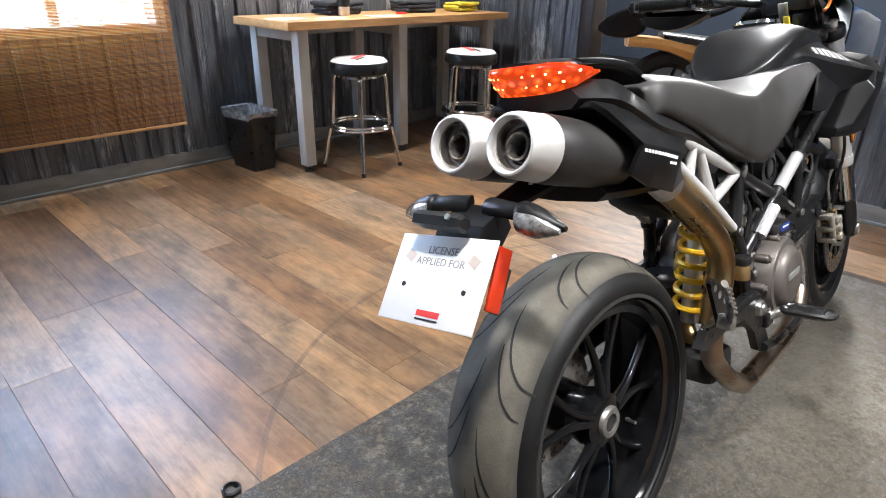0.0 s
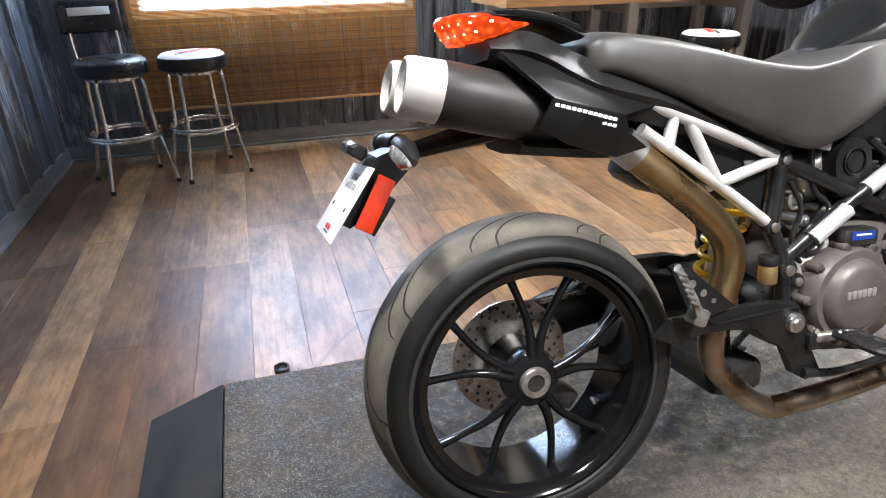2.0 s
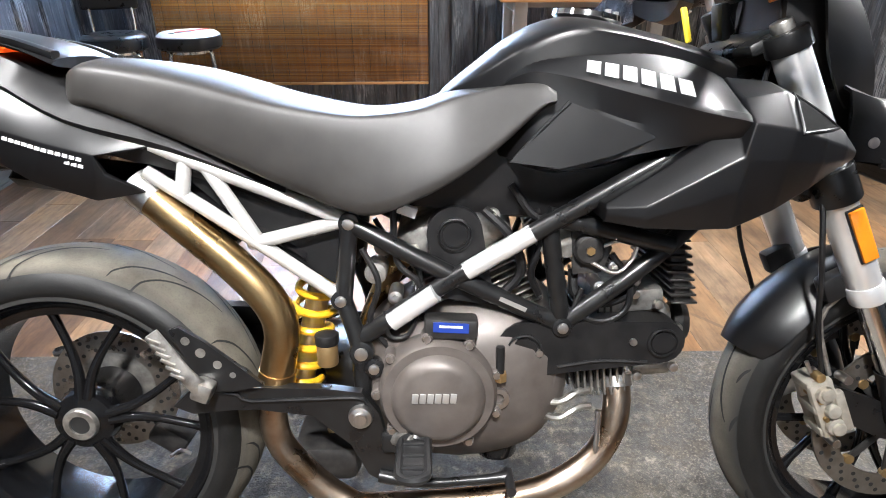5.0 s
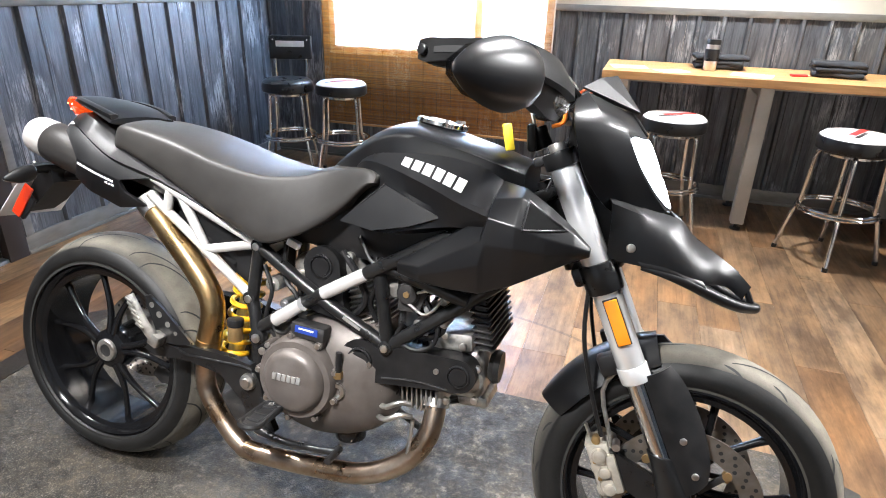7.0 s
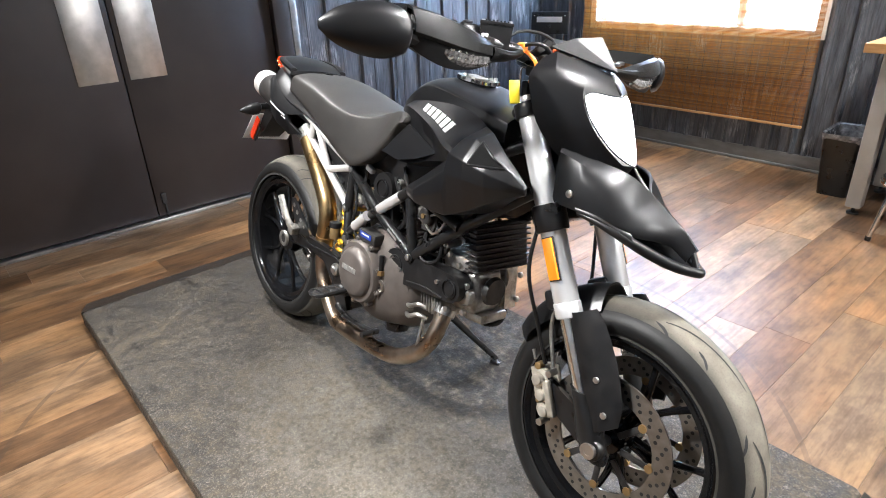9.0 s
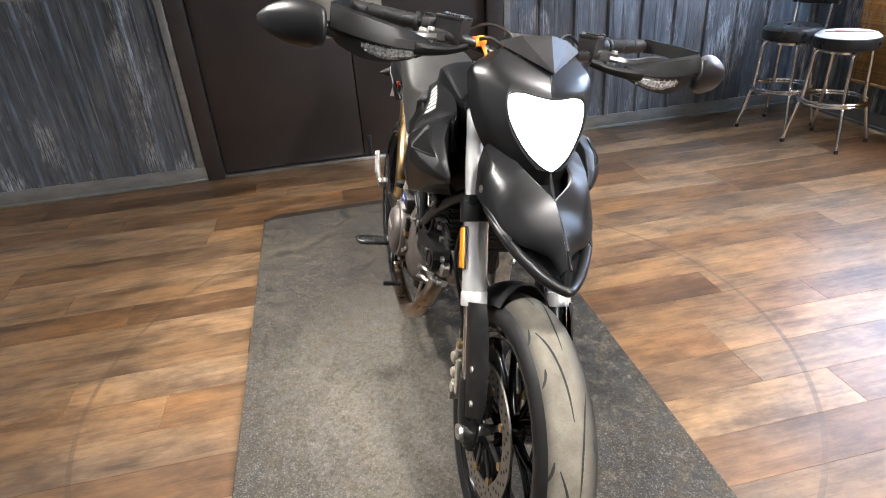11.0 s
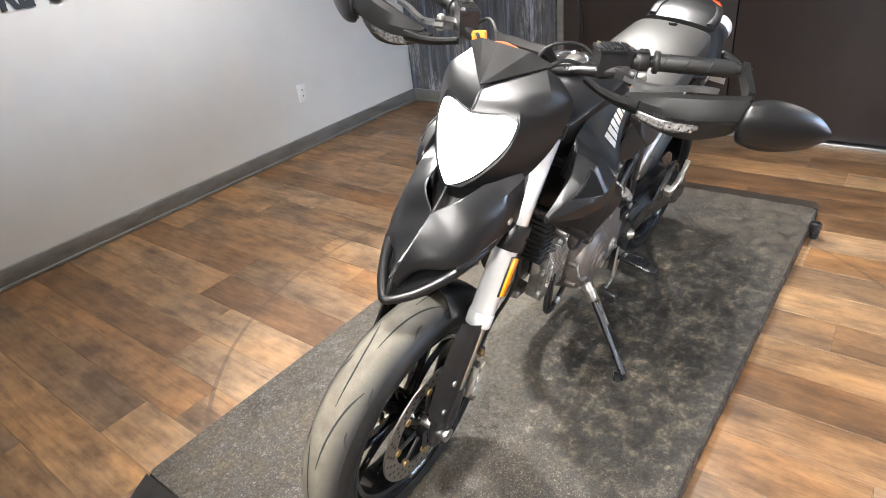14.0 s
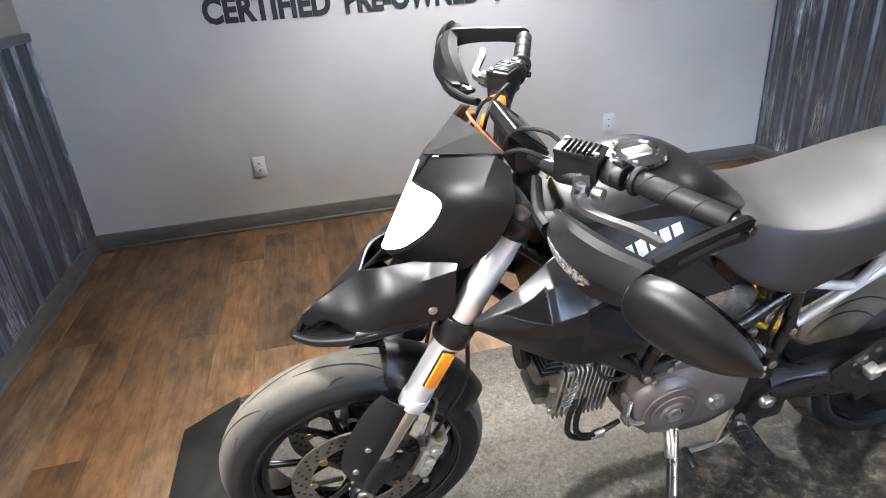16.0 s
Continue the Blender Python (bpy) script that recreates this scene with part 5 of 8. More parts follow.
# beak: inner edge, crest, outer edge and lower edge of one half
HOOD = [((1.215, 0.078, 0.892), (1.232, 0.106, 0.872), (1.236, 0.112, 0.842), (1.237, 0.108, 0.772)),
        ((1.282, 0.058, 0.866), (1.297, 0.098, 0.852), (1.294, 0.111, 0.826), (1.290, 0.107, 0.768)),
        ((1.354, 0.042, 0.851), (1.351, 0.081, 0.827), (1.343, 0.103, 0.797), (1.342, 0.101, 0.762)),
        ((1.387, 0.0005, 0.820), (1.392, 0.055, 0.795), (1.388, 0.092, 0.766), (1.388, 0.091, 0.752)),
        ((1.422, 0.0005, 0.797), (1.424, 0.040, 0.776), (1.420, 0.070, 0.753), (1.420, 0.068, 0.743)),
        ((1.452, 0.0005, 0.778), (1.448, 0.024, 0.762), (1.442, 0.040, 0.748), (1.441, 0.038, 0.740)),
        ((1.480, 0.0005, 0.760), (1.474, 0.010, 0.750), (1.466, 0.017, 0.741), (1.465, 0.015, 0.733)),
        ((1.508, 0.0005, 0.736), (1.502, 0.004, 0.727), (1.497, 0.007, 0.717), (1.496, 0.006, 0.711))]
both("beak", lambda: shell([[(x, -y, z) for x, y, z in row] for row in HOOD], -0.004, 1, 3), SATIN, label="matte black pointed beak mudguard", m=STEER, angle=48)
both("beak_edge", lambda: tube([(x, -y, z) for (x, y, z), *_ in HOOD[1:4]], [0.002, 0.003, 0.003], 8, 4), SATIN, m=STEER)
LIP = [(1.300, 0.106, 0.764), (1.345, 0.102, 0.757), (1.390, 0.091, 0.743), (1.436, 0.069, 0.723), (1.482, 0.040, 0.705), (1.512, 0.015, 0.698), (1.524, 0.0, 0.697)]
part("beak_lip", tube([(x, -y, z) for x, y, z in LIP] + [(x, y, z) for x, y, z in LIP[-2::-1]], [0.005, 0.008, 0.010, 0.011, 0.011, 0.010, 0.010, 0.010, 0.011, 0.011, 0.010, 0.008, 0.005], 10, 4), SATIN, bike, "rounded lower lip of the beak", STEER)
both("beak_flank", lambda: shell([[(h[0], -h[1], h[2]), ((h[0] + q[0]) / 2 + 0.003, -(h[1] + q[1]) / 2 - 0.003, (h[2] + q[2]) / 2), (q[0], -q[1], q[2])] for h, q in (((1.290, 0.108, 0.775), LIP[0]), ((1.342, 0.102, 0.770), LIP[1]), ((1.388, 0.091, 0.756), LIP[2]), ((1.408, 0.080, 0.750), (1.418, 0.085, 0.730)))], -0.003, 2, 3), SATIN, m=STEER, angle=50)
# tray blackened to paint the shade within the beak openings
both("beak_tray", lambda: shell([[(x - 0.012, -y * 0.99, z + 0.002), (x - 0.022, -y * 0.72, z + 0.004), (x - 0.030, -y * 0.3, z + 0.006), (x - 0.032, -0.0005, z + 0.006)] for x, y, z in LIP[1:]], 0.003, 2, 2), HOLLOW, label="black tray painting the shade inside the beak", m=STEER)
part("beak_ridge", tube([(1.386, 0, 0.820), (1.422, 0, 0.797), (1.452, 0, 0.778), (1.482, 0, 0.759)], [0.0015, 0.003, 0.003, 0.004], 8, 3), SATIN, bike, "", STEER)
part("beak_spine", tube([(1.478, 0, 0.757), (1.500, 0, 0.733), (1.516, 0, 0.702)], [0.004, 0.006, 0.006], 8, 3), SATIN, bike, "", STEER)
both("beak_bolt", lambda: rod((1.277, -0.106, 0.798), (1.277, -0.117, 0.798), 0.0085, 14, bevel=0.002), STEEL, label="bare steel bolt", m=STEER)
part("beak_stay", skin([[(x, -w, z0), (x, -w * 0.9, z1), (x, w * 0.9, z1), (x, w, z0)] for x, w, z0, z1 in ((1.18, 0.070, 0.79, 0.90), (1.25, 0.074, 0.78, 0.884), (1.29, 0.062, 0.78, 0.858))], 1, 1), PLASTIC, bike, "", STEER)
part("headlight_shell", skin([[(x, -w, z - h), (x, -w, z + h), (x, w, z + h), (x, w, z - h)] for x, z, w, h in ((1.14, 0.98, 0.06, 0.06), (1.18, 0.965, 0.080, 0.08), (1.23, 0.945, 0.080, 0.07))], 3, 3), PLASTIC, bike, "", STEER)

# --- handlebar, controls, guards and mirrors
bar = part("handlebar", tube([(0.944, -0.372, 1.088), (1.008, -0.225, 1.080), (1.075, -0.12, 1.055), (1.092, -0.05, 1.040), (1.092, 0.05, 1.040), (1.075, 0.12, 1.055), (1.008, 0.225, 1.080), (0.944, 0.372, 1.088)], 0.0115, 12, 5), FRAMEBLACK, bike, "black tapered handlebar", STEER)
part("bar_clamp", box((1.092, 0, 1.035), (0.055, 0.12, 0.05), bevel=0.008), FRAMEBLACK, bar, "", STEER)
for s in (-1, 1):
    a, b = Vector((1.004, 0.235 * s, 1.0805)), Vector((0.948, 0.364 * s, 1.0875))
    grip = part("grip", rod(a, b, 0.0165, 20, bevel=0.002), GRIPRUBBER, bar, "black rubber grip with a spiral groove", STEER)
    d, n1 = (b - a).normalized(), Vector((0, 0, 1))
    n2 = d.cross(n1).normalized()
    part("grip_rib", tube([a + d * (0.010 + 0.0021 * i) + (n1 * math.sin(i * 0.32) + n2 * math.cos(i * 0.32)) * 0.0163 for i in range(58)], 0.0013, 6, 1), GRIPRUBBER, grip, "", STEER)
    part("grip_flange", rod(a - d * 0.006, a + d * 0.003, 0.0215, 20, bevel=0.002), GRIPRUBBER, grip, "", STEER)
    # switch cluster: two clamped halves with a ring each, a rocker and buttons
    c = Vector((1.022, 0.208 * s, 1.080))
    turn = math.degrees(math.atan2(d.y, d.x)) - 90 * s
    block = part("switch_block", rod(c - d * 0.020, c + d * 0.016, 0.0205, 16, bevel=0.004), PLASTIC, bike, "black switch cluster", STEER)
    part("cluster_seam", rod(c - d * 0.003, c - d * 0.0005, 0.0212, 16), BLACKFILL, block, "", STEER)
    part("cluster_ring", rod(c - d * 0.032, c - d * 0.024, 0.0185, 16, bevel=0.002), FRAMEBLACK, block, "", STEER)
    part("rocker", box(c + Vector((-0.018, 0, 0.008)), (0.010, 0.014, 0.008), (0, -25, turn), bevel=0.002), GLOSS, block, "", STEER)
    part("push_button", rod(c + Vector((-0.016, -0.008 * s, -0.006)), c + Vector((-0.026, -0.008 * s, -0.008)), 0.006, 12, bevel=0.001), FRAMEBLACK, block, "", STEER)
    part("upper_button", box(c + Vector((0.002, 0.004 * s, 0.021)), (0.014, 0.018, 0.006), (0, 0, turn), bevel=0.002), FRAMEBLACK, block, "", STEER)
    # reservoir on its master cylinder
    rm = STEER @ pose(1.062, 0.166 * s, 0, 0, 0, 45 * s)
    res = part("fluid_reservoir", skin([[(-h, -w, z), (h, -w, z), (h, w, z), (-h, w, z)] for z, w, h in ((1.050, 0.025, 0.014), (1.056, 0.030, 0.019), (1.101, 0.033, 0.021))], 1, 1), PLASTIC, bike, "black square fluid reservoir with a ribbed lid", rm, angle=20)
    lid = part("reservoir_lid", box((0, 0, 1.1040), (0.045, 0.069, 0.007), bevel=0.0015), FRAMEBLACK, res, "", rm)
    for i in range(7):
        part("lid_rib", box((0, -0.0225 + 0.0075 * i, 1.1090), (0.038, 0.0035, 0.0035), bevel=0.001), FRAMEBLACK, lid, "", rm)
    for dx, dy in ((0.014, 0.027), (-0.014, -0.027)):
        part("lid_screw", rod((dx, dy, 1.106), (dx, dy, 1.1115), 0.0042, 10), STEEL, lid, "", rm)
    part("master_cylinder", tube([(1.096, 0.118 * s, 1.060), (1.082, 0.150 * s, 1.062), (1.064, 0.190 * s, 1.066)], [0.010, 0.0135, 0.0125], 12, 2), FRAMEBLACK, bike, "", STEER)
    part("lever_perch", skin([[(x - 0.012, y * s, 1.060), (x + 0.012, y * s, 1.056), (x + 0.012, y * s, 1.074), (x - 0.012, y * s, 1.078)] for x, y in ((1.066, 0.182), (1.074, 0.202), (1.083, 0.224))], 1, 2), DARKMETAL, bike, "dark cast lever perch with a pivot bolt", STEER, angle=40)
    part("pivot_bolt", rod((1.083, 0.218 * s, 1.050), (1.083, 0.218 * s, 1.081), 0.0075, 12, bevel=0.001), STEEL, bike, "", STEER)
    part("adjuster_wheel", rod((1.064, 0.222 * s, 1.066), (1.056, 0.236 * s, 1.068), 0.009, 14, bevel=0.001), STEEL, bike, "", STEER)
    lev = skin([[(x - w, y * s, z - 0.0035), (x + w, y * s, z - 0.0045), (x + w * 0.8, y * s, z + 0.0035), (x - w * 0.8, y * s, z + 0.0045)] for x, y, z, w in ((1.080, 0.206, 1.066, 0.011), (1.088, 0.232, 1.065, 0.011), (1.090, 0.258, 1.064, 0.008), (1.076, 0.290, 1.066, 0.0075), (1.056, 0.325, 1.070, 0.0075), (1.046, 0.352, 1.072, 0.007), (1.044, 0.366, 1.073, 0.004))], 1, 4)
    part("lever", lev, LEVER, bike, "dark silver control lever", STEER)
    stalk = tube([(1.118, 0.146 * s, 1.053), (1.132, 0.185 * s, 1.045), (1.142, 0.225 * s, 1.042), (1.142, 0.262 * s, 1.042)], [0.010, 0.011, 0.014, 0.018], 10, 4, flat=0.7)
    guard = part("hand_guard", stalk, GUARDBLACK, bike, "matte black hand guard with clear indicator", STEER)
    upper_s = []
    for x, y, top_z, mid_z2, d in ((1.140, 0.232, 1.055, 1.043, 0.018), (1.148, 0.275, 1.068, 1.043, 0.027), (1.150, 0.325, 1.080, 1.046, 0.033), (1.142, 0.375, 1.090, 1.053, 0.035), (1.124, 0.418, 1.097, 1.061, 0.032), (1.119, 0.428, 1.098, 1.062, 0.030)):
        upper_s.append([(x - d - 0.010, y * s, top_z - 0.006), (x - d * 0.5 - 0.008, y * s, top_z + 0.001), (x - 0.012, y * s, top_z - 0.003), (x + 0.001, y * s, mid_z2 + 0.012), (x + 0.003, y * s, mid_z2), (x - 0.004, y * s, mid_z2 - 0.003)])
    part("guard_shell", shell(upper_s, 0.004 * s, 1, 3), GUARDBLACK, guard, "upper guard shell with a folded ledge", STEER, angle=28)
    lower_s = []
    for x, y, top_z, low_z in ((1.138, 0.222, 1.046, 1.034), (1.145, 0.262, 1.045, 1.019), (1.147, 0.310, 1.047, 1.008), (1.140, 0.360, 1.054, 1.008), (1.124, 0.405, 1.061, 1.024), (1.117, 0.420, 1.063, 1.034)):
        lower_s.append([(x - 0.038, y * s, top_z), (x - 0.002, y * s, top_z), (x + 0.001, y * s, top_z - 0.010), (x - 0.010, y * s, low_z), (x - 0.036, y * s, low_z + 0.006)])
    part("indicator_housing", skin(lower_s, 1, 3), PLASTIC, guard, "", STEER, angle=35)
    run = ((1.094, 0.424, 1.084, 0.020), (1.052, 0.412, 1.090, 0.016), (0.992, 0.394, 1.091, 0.0145), (0.948, 0.382, 1.089, 0.0165), (0.934, 0.378, 1.088, 0.012))
    arm_p = part("guard_arm", skin([[(x, (y - 0.005) * s, z - h), (x, (y - 0.005) * s, z + h), (x, (y + 0.005) * s, z + h), (x, (y + 0.005) * s, z - h)] for x, y, z, h in run], 1, 3), GUARDBLACK, guard, "flat black arm from guard to bar end", STEER, angle=30)
    part("arm_slot", skin([[(x, (y + 0.0045) * s, z - h), (x, (y + 0.0045) * s, z + h), (x, (y + 0.0062) * s, z + h), (x, (y + 0.0062) * s, z - h)] for x, y, z, h in ((1.060, 0.4145, 1.089, 0.004), (0.992, 0.394, 1.091, 0.0045), (0.960, 0.3855, 1.0895, 0.004))], 1, 2), BLACKFILL, guard, "", STEER)
    end = Vector((0.945, 0.381 * s, 1.0885))
    part("bar_end_bolt", rod(end, end + Vector((-0.004, 0.012 * s, 0.0005)), 0.0075, 12, bevel=0.0015), FRAMEBLACK, guard, "", STEER)
    part("indicator_lens", skin([[(x - 0.004, y * s, z - h), (x + 0.004, y * s, z - h * 0.5), (x + 0.006, y * s, z + h * 0.5), (x - 0.002, y * s, z + h)] for x, y, z, h in ((1.139, 0.245, 1.034, 0.004), (1.143, 0.272, 1.030, 0.011), (1.143, 0.312, 1.027, 0.014), (1.138, 0.350, 1.031, 0.013), (1.132, 0.368, 1.036, 0.007))], 1, 3), RIBLENS, guard, "clear ribbed indicator lens", STEER)
    for k in range(7):
        for dz in (-0.006, 0.006):
            c = Vector((1.1475 - 0.09 * abs(0.022 * k - 0.062) ** 1.2, (0.262 + 0.0155 * k) * s, 1.030 + dz + 0.0006 * k))
            part("reflector_cell", rod(c - Vector((0.006, 0, 0)), c + Vector((0.001, 0, 0)), 0.0062, 6, r2=0.002), CHROME, guard, "", STEER)
    msec = []
    for t, w, h in ((0.0, 0.016, 0.026), (0.06, 0.024, 0.038), (0.28, 0.028, 0.046), (0.55, 0.026, 0.042), (0.80, 0.019, 0.029), (0.95, 0.009, 0.013), (1.0, 0.003, 0.005)):
        c = Vector((1.108 - 0.066 * t, (0.430 - 0.006 * s + 0.134 * t) * s, 1.056 - 0.004 * t))
        msec.append([(c.x + w * math.cos(a) * (1.0 if math.cos(a) > 0 else 0.45), c.y, c.z + h * math.sin(a)) for a in np.linspace(0, 2 * math.pi, 12, endpoint=False)])
    mir = part("mirror", skin(msec, 1, 4), SATIN, bike, "folded-out matte black teardrop mirror", STEER)
    part("mirror_pivot", rod((1.104, 0.406 * s, 1.048), (1.104, 0.440 * s, 1.056), 0.0145, 10), PLASTIC, mir, "knurled black mirror joint", STEER, smooth=False)
    glass = [(1.0945 - 0.066 * t, (0.430 - 0.006 * s + 0.134 * t) * s, 1.056 - 0.004 * t + h) for t, h in ((0.08, 0.033), (0.4, 0.040), (0.75, 0.028), (0.95, 0.008), (0.95, -0.008), (0.75, -0.028), (0.4, -0.040), (0.08, -0.033))]
    gb = bmesh.new()
    gb.faces.new([gb.verts.new(p) for p in glass])
    bmesh.ops.solidify(gb, geom=gb.faces[:], thickness=0.002)
    part("mirror_glass", gb, MIRROR, mir, "silvered mirror glass", STEER)
    part("control_cable", tube([(1.085, 0.125 * s, 1.065), (1.13, 0.09 * s, 1.075), (1.165, 0.05 * s, 1.02), (1.15, 0.03 * s, 0.92)], 0.004, 8, 5), PLASTIC, bike, "", STEER)
    part("clutch_hose", tube([(1.06, 0.16 * s, 1.06), (1.08, 0.10 * s, 1.10), (1.13, 0.05 * s, 1.08), (1.14, 0.06 * s, 0.98), (1.11, 0.09 * s, 0.88)], 0.0035, 8, 5), PLASTIC, bike, "", STEER)
dash_m = STEER @ pose(1.098, 0, 1.064, 0, -39, 0)
dash = part("instrument_panel", skin([[(-h, -w, z), (h, -w * 0.86, z), (h, w * 0.86, z), (-h, w, z)] for z, w, h in ((-0.016, 0.050, 0.026), (-0.006, 0.066, 0.036), (0.008, 0.067, 0.037), (0.010, 0.064, 0.035))], 1, 1), PLASTIC, bike, "small black instrument panel", dash_m, angle=25)
part("display", box((0.002, 0, 0.0112), (0.050, 0.100, 0.002), bevel=0.001), GLOSS, dash, "", dash_m)
for y in (-0.058, 0.058):
    part("panel_edge", box((0, y, 0.011), (0.066, 0.006, 0.004), bevel=0.001), FRAMEBLACK, dash, "", dash_m)
part("panel_button", rod((-0.031, 0.0, 0.010), (-0.031, 0.0, 0.013), 0.005, 12), FRAMEBLACK, dash, "", dash_m)
part("screen_stripe", tube([(1.148, -0.078, 1.066), (1.166, -0.045, 1.082), (1.180, 0.0, 1.098), (1.166, 0.045, 1.082), (1.148, 0.078, 1.066)], 0.0045, 8, 3, flat=0.6), REDSTRIPE, bike, "orange-red stripe behind the fly screen", STEER)
keysw = part("ignition_switch", rod((1.085, 0, 0.955), (1.065, 0, 0.995), 0.020, 20, bevel=0.003), PLASTIC, bike, "", STEER)
key = part("ignition_key", box((1.055, 0, 1.015), (0.004, 0.024, 0.042), (0, -20, 0), bevel=0.001), STEEL, keysw, "key with a yellow tag", STEER)
part("key_tag", box((1.014, -0.022, 0.972), (0.006, 0.024, 0.054), (8, -12, -38), bevel=0.003), YELLOWTAG, keysw, "bright yellow key tag", STEER)
part("key_fob", box((1.062, -0.035, 0.975), (0.018, 0.028, 0.055), (0, -8, 10), bevel=0.006), PLASTIC, keysw, "", STEER)
ot = box((1.092, -0.112, 1.066), (0.018, 0.030, 0.020), (10, 0, 20), bevel=0.004)
tube([(1.10, -0.105, 1.06), (1.125, -0.100, 1.04), (1.125, -0.090, 1.01), (1.105, -0.085, 1.00)], 0.004, 8, 4, bm=ot)
part("orange_strap", ot, ORANGE, bike, "orange plastic strap looped round the bar", STEER)

# --- tank, shrouds and seat


def tank_section(x, top, w, edge):
    return [(x, -w * 0.85, edge - 0.05), (x, -w, edge), (x, -w * 0.93, edge + (top - edge) * 0.45), (x, -w * 0.6, edge + (top - edge) * 0.85), (x, 0, top), (x, w * 0.6, edge + (top - edge) * 0.85),
            (x, w * 0.93, edge + (top - edge) * 0.45), (x, w, edge), (x, w * 0.85, edge - 0.05)]


tank = part("fuel_tank", skin([tank_section(0.632, 0.872, 0.030, 0.862), tank_section(0.645, 0.885, 0.052, 0.868), tank_section(0.69, 0.921, 0.088, 0.888), tank_section(0.74, 0.957, 0.110, 0.915), tank_section(0.79, 0.980, 0.120, 0.940),
                               tank_section(0.84, 0.984, 0.124, 0.951), tank_section(0.92, 0.968, 0.122, 0.940), tank_section(1.00, 0.948, 0.112, 0.920), tank_section(1.07, 0.926, 0.092, 0.898)], 3, 5), SATIN, bike, "matte black fuel tank")
cap = part("filler_cap", lathe([(0, 0.0), (0.052, 0.0), (0.056, -0.004), (0.054, -0.012), (0.040, -0.014), (0.036, -0.010), (0, -0.010)], 36, pose(0.865, 0, 0.979, 0, 8, 0) @ Matrix.Rotation(radians(-90), 4, "X"), closed=False), CHROME, tank, "polished filler cap ring")
for i in range(6):
    a = 2 * math.pi * i / 6
    part("cap_bolt", rod((0.865 + 0.046 * math.cos(a), 0.046 * math.sin(a), 0.988), (0.865 + 0.046 * math.cos(a), 0.046 * math.sin(a), 0.994), 0.005, 8), STEEL, cap)
part("cap_flap", box((0.865, 0, 0.991), (0.05, 0.026, 0.006), (0, 8, 0), bevel=0.002), STEEL, cap)

COVER = [(0.715, [(0.070, 0.885), (0.088, 0.888), (0.098, 0.880), (0.104, 0.850), (0.105, 0.785), (0.07, 0.78)]),
         (0.757, [(0.101, 0.920), (0.128, 0.907), (0.135, 0.902), (0.136, 0.856), (0.152, 0.778), (0.10, 0.765)]),
         (0.812, [(0.112, 0.942), (0.141, 0.902), (0.147, 0.896), (0.146, 0.864), (0.166, 0.768), (0.10, 0.756)]),
         (0.90, [(0.117, 0.938), (0.165, 0.880), (0.171, 0.873), (0.160, 0.836), (0.168, 0.790), (0.10, 0.770)]),
         (0.98, [(0.117, 0.918), (0.199, 0.859), (0.206, 0.851), (0.196, 0.824), (0.186, 0.806), (0.10, 0.800)]),
         (1.035, [(0.120, 0.895), (0.216, 0.848), (0.224, 0.839), (0.214, 0.818), (0.200, 0.805), (0.10, 0.800)]),
         (1.055, [(0.130, 0.872), (0.196, 0.836), (0.202, 0.830), (0.196, 0.818), (0.186, 0.806), (0.12, 0.802)])]
SCOOP = [(0.862, [(0.12, 0.722), (0.186, 0.725), (0.193, 0.721), (0.194, 0.712), (0.190, 0.700), (0.12, 0.700)]),
         (0.913, [(0.12, 0.752), (0.187, 0.758), (0.214, 0.726), (0.213, 0.708), (0.206, 0.694), (0.12, 0.692)]),
         (0.977, [(0.12, 0.795), (0.192, 0.801), (0.223, 0.764), (0.221, 0.730), (0.210, 0.692), (0.12, 0.690)]),
         (1.028, [(0.12, 0.830), (0.200, 0.834), (0.230, 0.794), (0.227, 0.750), (0.213, 0.694), (0.12, 0.691)]),
         (1.037, [(0.122, 0.896), (0.190, 0.868), (0.229, 0.838), (0.230, 0.790), (0.213, 0.697), (0.12, 0.692)]),
         (1.088, [(0.150, 0.890), (0.199, 0.877), (0.234, 0.830), (0.230, 0.790), (0.207, 0.718), (0.12, 0.708)]),
         (1.140, [(0.168, 0.862), (0.198, 0.849), (0.220, 0.815), (0.216, 0.785), (0.197, 0.747), (0.14, 0.738)]),
         (1.185, [(0.166, 0.828), (0.183, 0.823), (0.195, 0.803), (0.192, 0.785), (0.180, 0.772), (0.155, 0.768)]),
         (1.214, [(0.161, 0.800), (0.166, 0.799), (0.172, 0.795), (0.171, 0.788), (0.167, 0.783), (0.161, 0.782)])]


def creased(sections, offset=0.009):
    """Flat faces through the sections, with softly rounded creases."""
    bm = skin(sections, 1, 1)
    bmesh.ops.recalc_face_normals(bm, faces=bm.faces)
    sharp = [e for e in bm.edges if len(e.link_faces) == 2 and e.calc_face_angle(0) > 0.10]
    bmesh.ops.bevel(bm, geom=sharp, offset=offset, segments=4, affect="EDGES", profile=0.5, clamp_overlap=True)
    return bm


